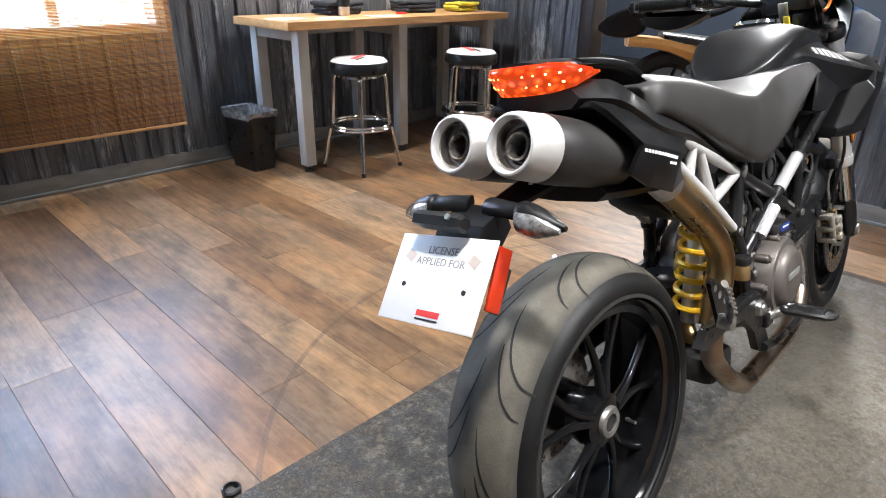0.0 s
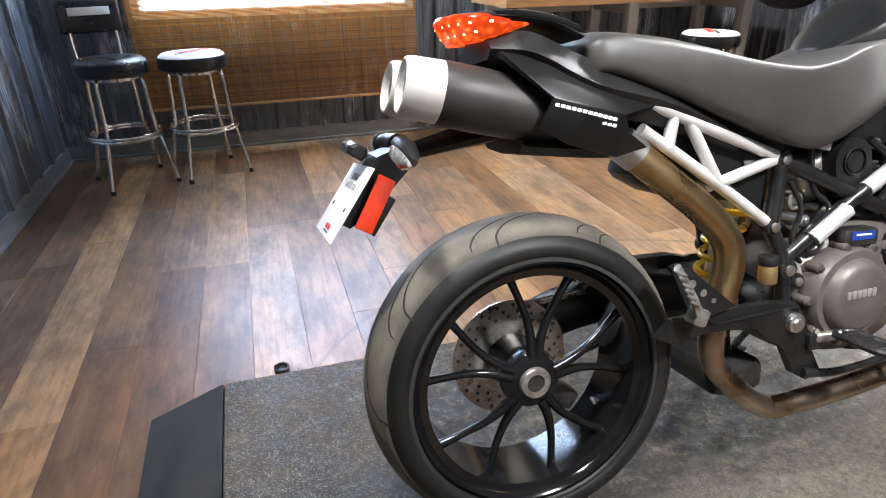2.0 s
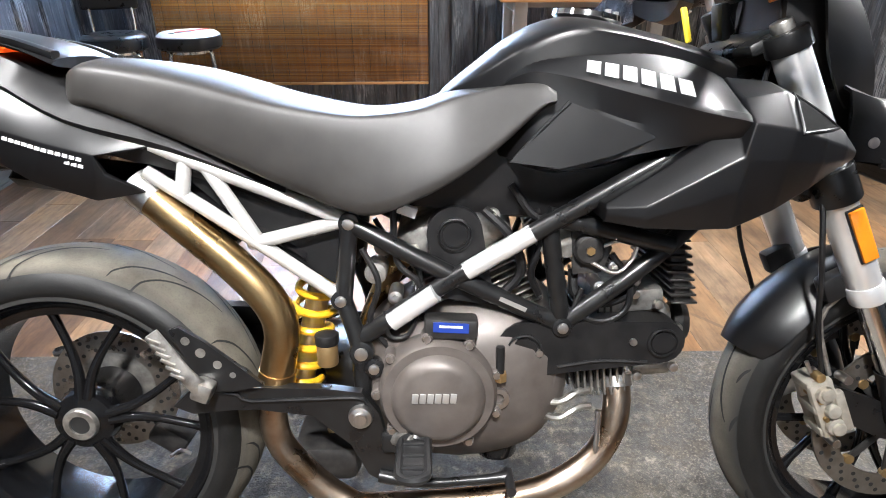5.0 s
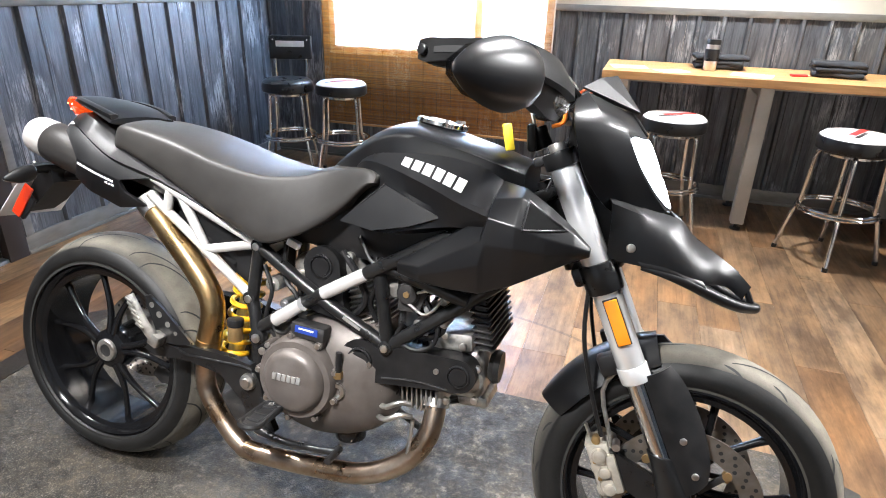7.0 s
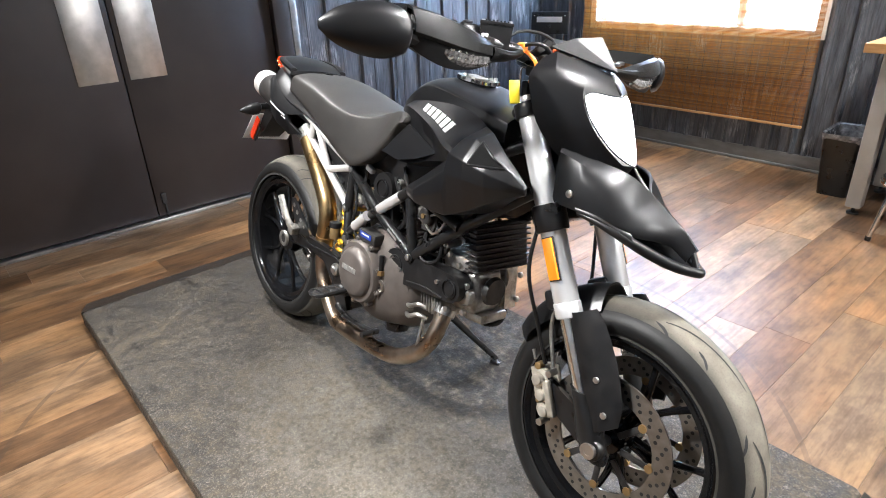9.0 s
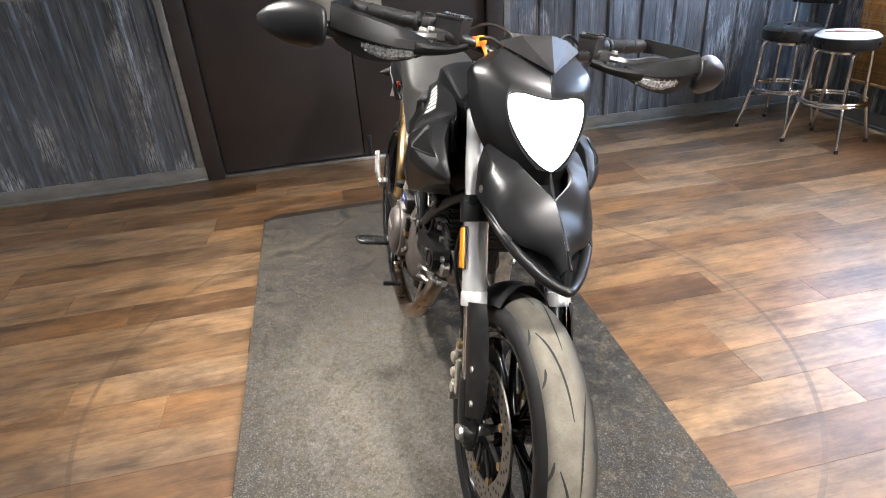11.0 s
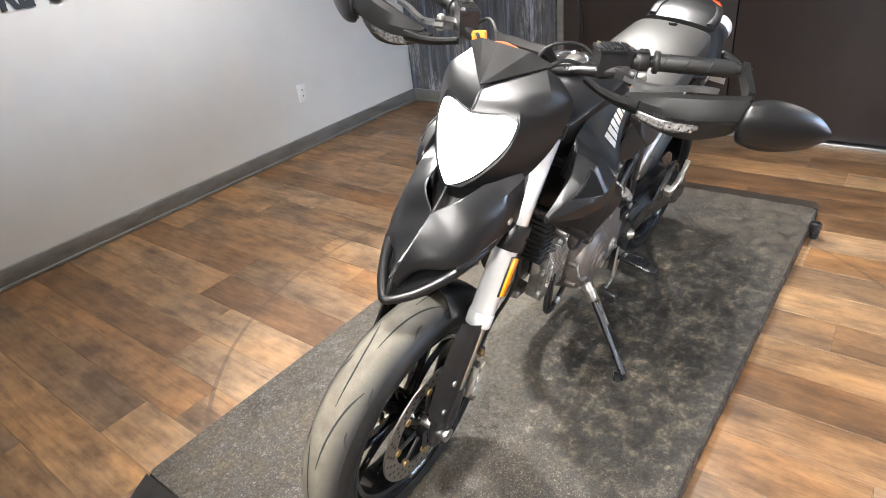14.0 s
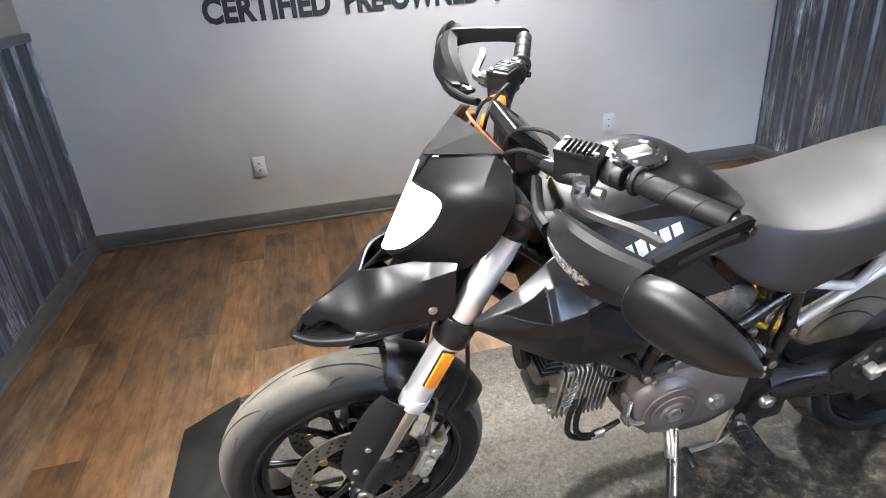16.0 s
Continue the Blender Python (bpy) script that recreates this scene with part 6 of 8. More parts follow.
for s in (-1, 1):
    cover = part("tank_cover", skin([[(x, s * y, z) for y, z in sec] for x, sec in COVER], 1, 5), SATIN, bike, "matte black tank side cover with a white maker mark", angle=22)
    # maker mark as plain slanted white shapes lying on the upper facet
    def facet(x, f):
        xs = [c[0] for c in COVER]
        a, b = [Vector((x, s * float(np.interp(x, xs, [c[1][q][0] for c in COVER])), float(np.interp(x, xs, [c[1][q][1] for c in COVER])))) for q in (0, 1)]
        return a.lerp(b, f)

    out = Vector((0.15, s * 0.62, 0.77)).normalized() * 0.0022
    for i in range(6):
        x = 0.838 + i * 0.0240
        mb = bmesh.new()
        mb.faces.new([mb.verts.new(facet(xx, ff) + out) for xx, ff in ((x - 0.003, 0.88), (x + 0.0155, 0.88), (x + 0.0190, 0.52), (x + 0.0005, 0.52))])
        bmesh.ops.solidify(mb, geom=mb.faces[:], thickness=0.0008)
        part("maker_mark", mb, WHITE, cover)
    inset = plate([(0.812, 0.863), (0.728, 0.782), (0.798, 0.772), (0.869, 0.789), (0.934, 0.815)], -0.003, 0.003, 0.0015)
    part("cover_panel", inset, SATIN, cover, "", Matrix.Translation((0, s * 0.170, 0.81)) @ Matrix.Rotation(radians(12) * s, 4, "X") @ Matrix.Translation((0, 0, -0.81)))
    part("panel_edge", tube([(0.735, s * 0.174, 0.787), (0.770, s * 0.168, 0.823), (0.812, s * 0.160, 0.862)], 0.003, 8, 3), SATIN, cover)
    scoop = part("radiator_shroud", creased([[(x, s * y, z) for y, z in sec] for x, sec in SCOOP]), SATIN, bike, "matte black side shroud with a triangular vent", angle=170)
    tree = BVHTree.FromPolygons([v.co for v in scoop.data.vertices], [p.vertices for p in scoop.data.polygons])

    def onto(x, z, lift):
        hit = tree.ray_cast(Vector((x, s * 0.5, z)), Vector((0, -s, 0)))[0]
        return Vector((x, (hit.y if hit else s * 0.2) + s * lift, z))

    tip, low, top = (1.171, 0.828), (1.100, 0.825), (1.101, 0.873)
    edge = [(p[0] + (q[0] - p[0]) * k / 5, p[1] + (q[1] - p[1]) * k / 5) for p, q in ((tip, low), (low, top), (top, tip)) for k in range(5)]
    part("vent_rim", tube([onto(x, z, 0.0005) for x, z in edge], 0.0026, 8, 1, True), SATIN, scoop)
    # black skin on the shroud paints the shade of the vent hole
    hb = bmesh.new()
    cx, cz = sum(p[0] for p in edge) / len(edge), sum(p[1] for p in edge) / len(edge)
    rows = [[hb.verts.new(onto(cx + (x - cx) * g, cz + (z - cz) * g, 0.0014)) for x, z in edge] for g in (1.0, 0.8, 0.6, 0.4, 0.2)]
    for ra, rb in zip(rows, rows[1:]):
        for i in range(len(edge)):
            j = (i + 1) % len(edge)
            hb.faces.new((ra[i], ra[j], rb[j], rb[i]))
    hb.faces.new(rows[-1])
    part("vent_shade", hb, HOLLOW, scoop, "flat black triangle painting the shade inside the vent")


def seat_section(x, top, we, ze, wl, zl):
    return [(x, 0, zl + 0.006), (x, -wl * 0.8, zl + 0.002), (x, -wl, zl + 0.008), (x, -(wl + we) / 2 - 0.004, (zl + ze) / 2), (x, -we, ze), (x, -we * 0.90, ze + (top - ze) * 0.55), (x, -we * 0.5, top - (top - ze) * 0.08), (x, 0, top),
            (x, we * 0.5, top - (top - ze) * 0.08), (x, we * 0.90, ze + (top - ze) * 0.55), (x, we, ze), (x, (wl + we) / 2 + 0.004, (zl + ze) / 2), (x, wl, zl + 0.008), (x, wl * 0.8, zl + 0.002)]


seat = part("seat", skin([seat_section(0.090, 0.900, 0.085, 0.885, 0.088, 0.862), seat_section(0.100, 0.915, 0.108, 0.897, 0.110, 0.850), seat_section(0.135, 0.927, 0.122, 0.900, 0.122, 0.850), seat_section(0.24, 0.916, 0.130, 0.880, 0.128, 0.811),
                          seat_section(0.32, 0.897, 0.135, 0.864, 0.133, 0.777), seat_section(0.40, 0.873, 0.138, 0.848, 0.139, 0.742), seat_section(0.484, 0.855, 0.136, 0.837, 0.143, 0.708), seat_section(0.535, 0.851, 0.130, 0.836, 0.146, 0.699),
                          seat_section(0.60, 0.860, 0.122, 0.843, 0.150, 0.722), seat_section(0.66, 0.880, 0.118, 0.860, 0.154, 0.755), seat_section(0.72, 0.885, 0.132, 0.880, 0.160, 0.800), seat_section(0.770, 0.885, 0.152, 0.886, 0.167, 0.846),
                          seat_section(0.792, 0.878, 0.160, 0.876, 0.168, 0.856)], 3, 5), SUEDE, bike, "charcoal vinyl two-up seat", angle=75)
part("seat_button", rod((0.150, 0, 0.924), (0.150, 0, 0.930), 0.014, 20, bevel=0.002), GLOSS, seat)

# --- tail, lamp and plate
part("tail_base", skin([[(x, -w, z0), (x, -w, z1), (x, w, z1), (x, w, z0)] for x, w, z0, z1 in ((-0.062, 0.066, 0.892, 0.922), (0.0, 0.094, 0.86, 0.928), (0.10, 0.105, 0.80, 0.88), (0.24, 0.10, 0.76, 0.84), (0.40, 0.09, 0.70, 0.76))], 2, 4), PLASTIC, bike, "", angle=50)
both("grab_handle", lambda: skin([[(x, -y, z - 0.009), (x, -y + 0.012, z - 0.004), (x, -y + 0.016, z + 0.008), (x, -y - 0.006, z + 0.006)] for x, y, z in ((-0.048, 0.074, 0.956), (-0.02, 0.090, 0.954), (0.03, 0.104, 0.944), (0.082, 0.100, 0.926))], 3, 4), SATIN, label="matte black grab handle", angle=60)
part("tail_top", skin([[(x, -w, z - 0.012), (x, -w * 0.9, z), (x, 0, z + 0.006), (x, w * 0.9, z), (x, w, z - 0.012)] for x, w, z in ((-0.100, 0.048, 0.962), (-0.04, 0.076, 0.963), (0.03, 0.096, 0.948), (0.085, 0.098, 0.924))], 3, 4), SATIN, bike, "matte black tail top")
tl, leds = [], []
for i, f in enumerate(np.linspace(-1, 1, 25)):
    a, y = abs(f), 0.090 * f
    x = float(np.interp(a, (0.0, 0.25, 0.5, 0.75, 0.9, 1.0), (-0.128, -0.125, -0.115, -0.094, -0.070, -0.040)))
    z0 = float(np.interp(a, (0.0, 0.3, 0.6, 0.85, 1.0), (0.918, 0.918, 0.919, 0.925, 0.939)))
    z1 = float(np.interp(a, (0.0, 0.6, 0.85, 1.0), (0.964, 0.964, 0.961, 0.950)))
    tl.append([(x + 0.046, y * 0.86, z0 + 0.001), (x + 0.022, y * 0.97, z0), (x + 0.009, y, z0 * 0.6 + z1 * 0.4), (x, y, z1 - 0.009), (x + 0.005, y * 0.98, z1 - 0.001), (x + 0.046, y * 0.86, z1)])
    if i % 2 and 0.1 < a < 0.97:
        leds += [Vector((x + 0.0045, y, z0 * 0.36 + z1 * 0.64))] + ([Vector((x + 0.0130, y * 0.99, z0 * 0.70 + z1 * 0.30))] if a < 0.85 else [])
tail = part("tail_light", skin(tl, 1, 2), TAIL, bike, "lit orange-red tail light lens with bright diodes", angle=60)
for c in leds:
    part("diode", rod(c - Vector((-0.004, 0, 0)), c + Vector((-0.0012, c.y * 0.010, 0)), 0.0026, 10, r2=0.0016), LED, tail, "")


TAIL_TOP = [(-0.054, 0.098, 0.902), (0.020, 0.112, 0.884), (0.086, 0.114, 0.859), (0.174, 0.108, 0.833), (0.238, 0.104, 0.817)]
TAIL_MID = [(-0.044, 0.118, 0.886), (0.014, 0.144, 0.826), (0.075, 0.149, 0.808), (0.140, 0.145, 0.790), (0.228, 0.114, 0.803)]
TAIL_LOW = [(-0.006, 0.131, 0.780), (0.042, 0.134, 0.751), (0.129, 0.131, 0.722), (0.196, 0.120, 0.732)]


def tail_panel():
    """The right panel: an upper facet, a lower facet and the notch for the pipe."""
    bm = bmesh.new()
    t, m, lo = [[bm.verts.new((x, -y, z)) for x, y, z in row] for row in (TAIL_TOP, TAIL_MID, TAIL_LOW)]
    inner = [bm.verts.new((x + 0.004, -y + 0.050, z - 0.004)) for x, y, z in TAIL_TOP]
    notch = bm.verts.new((0.150, -0.137, 0.762))
    for i in range(4):
        bm.faces.new((t[i], t[i + 1], m[i + 1], m[i]))
        bm.faces.new((inner[i], inner[i + 1], t[i + 1], t[i]))
    for q in ((m[1], m[2], lo[1], lo[0]), (m[2], m[3], lo[2], lo[1]), (m[3], notch, lo[3], lo[2])):
        bm.faces.new(q)
    bmesh.ops.recalc_face_normals(bm, faces=bm.faces)
    bmesh.ops.solidify(bm, geom=bm.faces[:], thickness=0.010)
    sharp = [e for e in bm.edges if len(e.link_faces) == 2 and e.calc_face_angle(0) > 0.12]
    bmesh.ops.bevel(bm, geom=sharp, offset=0.0022, segments=2, affect="EDGES", profile=0.5, clamp_overlap=True)
    return bm


for s in (0, 1):
    bm = tail_panel()
    panel = part("tail_panel", mirrored(bm) if s else bm, SATIN, bike, "matte black tail side panel", angle=40)
    sg = 1 if s else -1
    side_tree = BVHTree.FromPolygons([v.co for v in panel.data.vertices], [p.vertices for p in panel.data.polygons])
    for i in range(12):
        x, z = 0.020 + i * 0.0090, 0.815 - i * 0.0027
        for dx, dz, wx in ((0.0, 0.0, 0.0062),) + (((0.0, -0.010, 0.0062),) if i > 8 else ()):
            hit = side_tree.ray_cast(Vector((x + dx, sg * 0.4, z + dz)), Vector((0, -sg, 0)))[0]
            part("model_mark", box((0, 0, 0), (wx + 0.001, 0.0012, 0.0052), (0, 16, 0)), WHITE, panel, "", Matrix.Translation((x + dx, (hit.y if hit else sg * 0.15) + sg * 0.0006, z + dz)))
    # silencer
    y = 0.058 * sg
    a, b = Vector((-0.206, y, 0.862)), Vector((0.06, y * 1.12, 0.792))
    d = (b - a).normalized()
    q = Matrix.Translation(a) @ d.to_track_quat("Y", "Z").to_matrix().to_4x4()
    can = part("muffler", lathe([(0.049, 0.060), (0.0515, 0.064), (0.0525, 0.12), (0.0515, 0.20), (0.046, 0.262), (0.0, 0.264), (0.0, 0.060)], 44, q, closed=False), CAN, bike, "dark grey muffler with blasted silver tip")
    part("muffler_tip", lathe([(0.0365, 0.045), (0.0365, 0.008), (0.0380, 0.0025), (0.0410, 0.0), (0.0440, 0.0010), (0.0462, 0.005), (0.0480, 0.014), (0.0505, 0.060), (0.0500, 0.0665), (0.043, 0.0665), (0.041, 0.05)], 44, q), BLASTED, can, "blasted silver muffler tip")
    part("baffle_ring", lathe([(0.0368, 0.013), (0.0335, 0.012), (0.0325, 0.016), (0.0322, 0.028), (0.0275, 0.029), (0.0270, 0.050), (0.0368, 0.050)], 36, q), DULLSTEEL, can)
    part("inner_pipe", lathe([(0.0165, 0.020), (0.0185, 0.0165), (0.0215, 0.0185), (0.0225, 0.034), (0.0278, 0.036), (0.0278, 0.055), (0.0165, 0.055)], 36, q), DULLSTEEL, can)
    # black disc paints the darkness deep in the pipe
    part("bore", rod((0, 0.050, 0), (0, 0.0505, 0), 0.030, 24), BLACKFILL, can, "", q)
    part("tip_rivet", rod((0, 0.055, -0.0505), (0, 0.055, -0.0535), 0.003, 8), STEEL, can, "", q)
arm = tube([(0.0, 0.01, 0.780), (-0.09, 0.01, 0.768), (-0.16, 0.01, 0.756), (-0.215, 0.01, 0.748)], [0.024, 0.022, 0.018, 0.014], 10, 4, flat=0.7)
holder = part("plate_holder", arm, PLASTIC, bike, "black plate holder arm")
lamp_m = pose(-0.278, 0.022, 0.762, 0, 32, 0)
part("plate_lamp", skin([[(-0.016 * w, y, -0.010 * w), (-0.018 * w, y, 0.004 * w), (-0.008 * w, y, 0.013 * w), (0.012 * w, y, 0.013 * w), (0.018 * w, y, 0.0), (0.012 * w, y, -0.012 * w)] for y, w in ((-0.050, 0.62), (-0.044, 0.95), (0.0, 1.0), (0.044, 0.95), (0.050, 0.62))], 1, 1), PLASTIC, holder, "black plate lamp housing", lamp_m, angle=15)
part("lamp_screw", rod((-0.017, -0.030, 0.004), (-0.021, -0.030, 0.004), 0.0045, 12), STEEL, holder, "", lamp_m)
part("holder_back", plate([(-0.20, 0.768), (-0.25, 0.752), (-0.318, 0.648), (-0.305, 0.640), (-0.255, 0.672), (-0.19, 0.735)], -0.035, 0.055, 0.006), PLASTIC, holder)
PLATE_M = pose(-0.306, 0.019, 0.680, 0, 37, 0) @ pose(0, 0, 0, -3, 0, 0)
part("plate_card", box((0, 0, 0), (0.0025, 0.196, 0.138), bevel=0.001), PLATEW, holder, "white temporary plate card", PLATE_M)
TXT = PLATE_M @ pose(-0.0016, 0, 0) @ Matrix(((0, 0, -1, 0), (-1, 0, 0, 0), (0, 1, 0, 0), (0, 0, 0, 1)))
lettering("plate_lettering", "LICENSE", 0.017, GREYINK, holder, TXT @ Matrix.Translation((0, 0.040, 0)), 0.0004, 1.0, align="CENTER")
lettering("plate_lettering", "APPLIED FOR", 0.017, GREYINK, holder, TXT @ Matrix.Translation((0, 0.022, 0)), 0.0004, 1.0, align="CENTER")
part("plate_mark", box((-0.0016, -0.006, -0.051), (0.001, 0.046, 0.009)), REDINK, holder, "red dealer mark", PLATE_M)
part("plate_mark", box((-0.0016, -0.006, -0.060), (0.001, 0.046, 0.0028)), BLACKFILL, holder, "", PLATE_M)
for y in (-0.062, 0.062):
    part("plate_screw", rod((-0.001, y, -0.012), (-0.0025, y, -0.012), 0.004, 10), BLACKFILL, holder, "", PLATE_M)
    part("plate_crest", box((-0.0016, y * 1.05, 0.034), (0.0008, 0.018, 0.016), (30, 0, 0)), CREST, holder, "", PLATE_M)
part("side_reflector", box((0.032, -0.088, 0.021), (0.030, 0.006, 0.094), (0, -6, 0), bevel=0.002), RED, holder, "red plastic reflector", PLATE_M)
part("reflector_bracket", box((0.046, -0.080, 0.010), (0.026, 0.010, 0.070), bevel=0.002), PLASTIC, holder, "", PLATE_M)
for s in (-1, 1):
    st = part("indicator_stalk", tube([(-0.205, 0.01 + 0.02 * s, 0.768), (-0.214, 0.01 + 0.05 * s, 0.771), (-0.216, 0.01 + 0.085 * s, 0.768)], [0.017, 0.014, 0.014], 10, 3, flat=0.8), PLASTIC, holder)
    part("indicator", skin([[(-0.214 + w * math.cos(a) * 0.9, 0.01 + y * s * 0.86, 0.764 + w * math.sin(a) - (y - 0.095) * 0.14) for a in np.linspace(0, 2 * math.pi, 10, endpoint=False)] for y, w in ((0.095, 0.014), (0.105, 0.022), (0.135, 0.021), (0.165, 0.013), (0.188, 0.004))], 1, 3), PLASTIC, st, "black indicator body")
    part("indicator_glass", skin([[(-0.221 + w * math.cos(a) * 0.9, 0.01 + y * s * 0.86, 0.760 + w * math.sin(a) - (y - 0.095) * 0.14) for a in np.linspace(0, 2 * math.pi, 10, endpoint=False)] for y, w in ((0.105, 0.019), (0.135, 0.0195), (0.162, 0.012), (0.182, 0.004))], 1, 3), PALELENS, st, "clear indicator lens")
    part("bulb", box((-0.231, 0.01 + 0.112 * s, 0.757), (0.010, 0.016, 0.012), bevel=0.004), AMBER, st)

# --- subframe and trellis
def bars(name, runs, r, mat, parent, label="", n=12):
    """Each run of points is one tube; mirrored to the left."""
    for pts in runs:
        for s in (1, -1):
            part(name, tube([(x, y * s, z) for x, y, z in pts], r, n, 3), mat, parent, label)


sub = part("rear_subframe", rod((0.34, -0.10, 0.646), (0.34, 0.10, 0.646), 0.009, 12), SILVER, bike, "silver painted tubular rear subframe")
bars("subframe_tube", [[(0.208, -0.110, 0.802), (0.34, -0.107, 0.746), (0.490, -0.100, 0.684)], [(0.192, -0.104, 0.762), (0.34, -0.104, 0.658), (0.476, -0.102, 0.557)], [(0.353, -0.104, 0.652), (0.487, -0.100, 0.684)],
                       [(0.282, -0.107, 0.772), (0.352, -0.104, 0.652)], [(0.254, -0.108, 0.782), (0.244, -0.106, 0.726)]], 0.0110, SILVER, sub)
bars("subframe_lug", [[(0.262, -0.108, 0.782), (0.262, -0.108, 0.802)], [(0.290, -0.108, 0.770), (0.290, -0.108, 0.790)]], 0.0055, SILVER, sub, n=8)
both("side_infill", lambda: plate([(0.22, 0.772), (0.30, 0.752), (0.48, 0.682), (0.472, 0.570), (0.40, 0.615), (0.33, 0.668)], -0.084, -0.078, 0.002), PLASTIC)
trel = part("trellis_frame", rod((0.655, -0.12, 0.597), (0.655, 0.12, 0.597), 0.014, 12), FRAMEBLACK, bike, "black tubular trellis frame")
bars("frame_tube", [[(0.492, -0.100, 0.680), (0.655, -0.118, 0.597), (0.824, -0.118, 0.516)], [(0.500, -0.108, 0.488), (0.655, -0.122, 0.597), (0.985, -0.150, 0.800)], [(0.824, -0.118, 0.516), (0.975, -0.112, 0.632), (1.14, -0.05, 0.765)],
                    [(0.824, -0.118, 0.520), (0.795, -0.125, 0.695)], [(0.475, -0.100, 0.560), (0.500, -0.112, 0.480), (0.505, -0.115, 0.38)], [(0.492, -0.100, 0.682), (0.478, -0.102, 0.556)], [(0.985, -0.13, 0.800), (1.13, -0.03, 0.88)],
                    [(0.795, -0.125, 0.695), (0.99, -0.118, 0.645)]], 0.0145, FRAMEBLACK, trel)
for s in (-1, 1):
    for (x0, z0), (x1, z1) in (((0.672, 0.608), (0.772, 0.670)), ((0.555, 0.525), (0.625, 0.576))):
        part("silver_sleeve", rod((x0, s * 0.1255, z0), (x1, s * 0.1325, z1), 0.0152, 14), FORKALU, trel, "bright silver wrap on the tube")
    part("frame_label", box((0.745, s * 0.1335, 0.556), (0.046, 0.001, 0.007), (0, 25.5, 0)), LOGO, trel)
    for x, y, z, r in ((0.492, 0.112, 0.681, 0.017), (0.475, 0.114, 0.556, 0.017), (0.824, 0.134, 0.516, 0.016), (0.505, 0.125, 0.47, 0.020), (0.525, 0.128, 0.445, 0.016)):
        part("frame_boss", rod((x, s * (y - 0.02), z), (x, s * y, z), r, 18, bevel=0.003), FRAMEBLACK, trel)
        part("frame_bolt", rod((x, s * y, z), (x, s * (y + 0.005), z), r * 0.55, 12, bevel=0.001), STEEL, trel)

# --- engine
part("airbox", skin([[(x, -w, z0), (x, -w, z1), (x, w, z1), (x, w, z0)] for x, w, z0, z1 in ((0.42, 0.075, 0.62, 0.72), (0.55, 0.085, 0.70, 0.82), (0.72, 0.09, 0.69, 0.86), (0.95, 0.09, 0.68, 0.88), (1.06, 0.07, 0.70, 0.87))], 2, 3), PLASTIC, bike)
engine = part("engine", skin([[(x, -w, z0), (x, -w, z1), (x, w, z1), (x, w, z0)] for x, w, z0, z1 in ((0.50, 0.08, 0.34, 0.46), (0.55, 0.105, 0.30, 0.50), (0.66, 0.115, 0.275, 0.53), (0.78, 0.11, 0.30, 0.53), (0.84, 0.085, 0.36, 0.50))], 3, 3), ENGINE, bike, "bronze-grey V-twin engine", angle=60)
CL = pose(0.628, 0, 0.410)
clutch = part("clutch_cover", lathe([(0.0, -0.166), (0.088, -0.160), (0.094, -0.150), (0.096, -0.110), (0.0, -0.110)], 48, CL, closed=False), ENGINE, engine, "round bronze-grey clutch cover")
part("cover_disc", lathe([(0.0, -0.182), (0.056, -0.181), (0.064, -0.178), (0.074, -0.166), (0.075, -0.158), (0.0, -0.158)], 40, CL, closed=False), ENGINE, clutch)
for i in range(6):
    part("maker_relief", box((0.592 + 0.0118 * i, -0.1820, 0.421), (0.0095, 0.003, 0.016), (0, 6, 0), bevel=0.0008), LOGO, clutch)
for i in range(9):
    a = radians(20 + 40 * i)
    p = (0.628 + 0.098 * math.cos(a), 0, 0.410 + 0.098 * math.sin(a))
    part("cover_bolt", rod((p[0], -0.12, p[2]), (p[0], -0.150, p[2]), 0.0095, 12, bevel=0.002), ENGINE, clutch)
    part("bolt_head", rod((p[0], -0.150, p[2]), (p[0], -0.155, p[2]), 0.006, 8), STEEL, clutch)
part("case_side", plate([(0.70, 0.50), (0.79, 0.505), (0.825, 0.45), (0.815, 0.39), (0.77, 0.325), (0.69, 0.30), (0.60, 0.295), (0.56, 0.33), (0.60, 0.42)], -0.118, -0.095, 0.010), ENGINE, engine, "", angle=50)
for x, z in ((0.735, 0.405), (0.66, 0.318), (0.58, 0.325), (0.775, 0.38), (0.79, 0.47)):
    part("case_bolt", rod((x, -0.112, z), (x, -0.126, z), 0.011, 12, bevel=0.002), ENGINE, engine)
    part("bolt_head", rod((x, -0.126, z), (x, -0.131, z), 0.006, 8), STEEL, engine)
part("blue_label", box((0.648, -0.151, 0.525), (0.055, 0.0015, 0.016), (0, 3, 0)), BLUEINK, engine, "blue printed engine label")
part("label_print", box((0.648, -0.1522, 0.527), (0.036, 0.0008, 0.0035), (0, 3, 0)), WHITE, engine)
part("label_mount", box((0.648, -0.130, 0.520), (0.085, 0.040, 0.035), (0, 3, 0), bevel=0.008), DARKMETAL, engine)
GEN = pose(0.748, 0, 0.404)
gen = part("generator_cover", lathe([(0.0, 0.152), (0.021, 0.152), (0.023, 0.158), (0.031, 0.158), (0.034, 0.1525), (0.049, 0.151), (0.051, 0.1485), (0.055, 0.1485), (0.057, 0.149), (0.068, 0.146), (0.070, 0.143), (0.074, 0.143), (0.076, 0.142), (0.086, 0.134), (0.092, 0.124), (0.094, 0.106), (0.094, 0.085), (0.0, 0.085)], 56, GEN, closed=False), ENGINE, engine, "bronze-grey generator cover with turned rings")
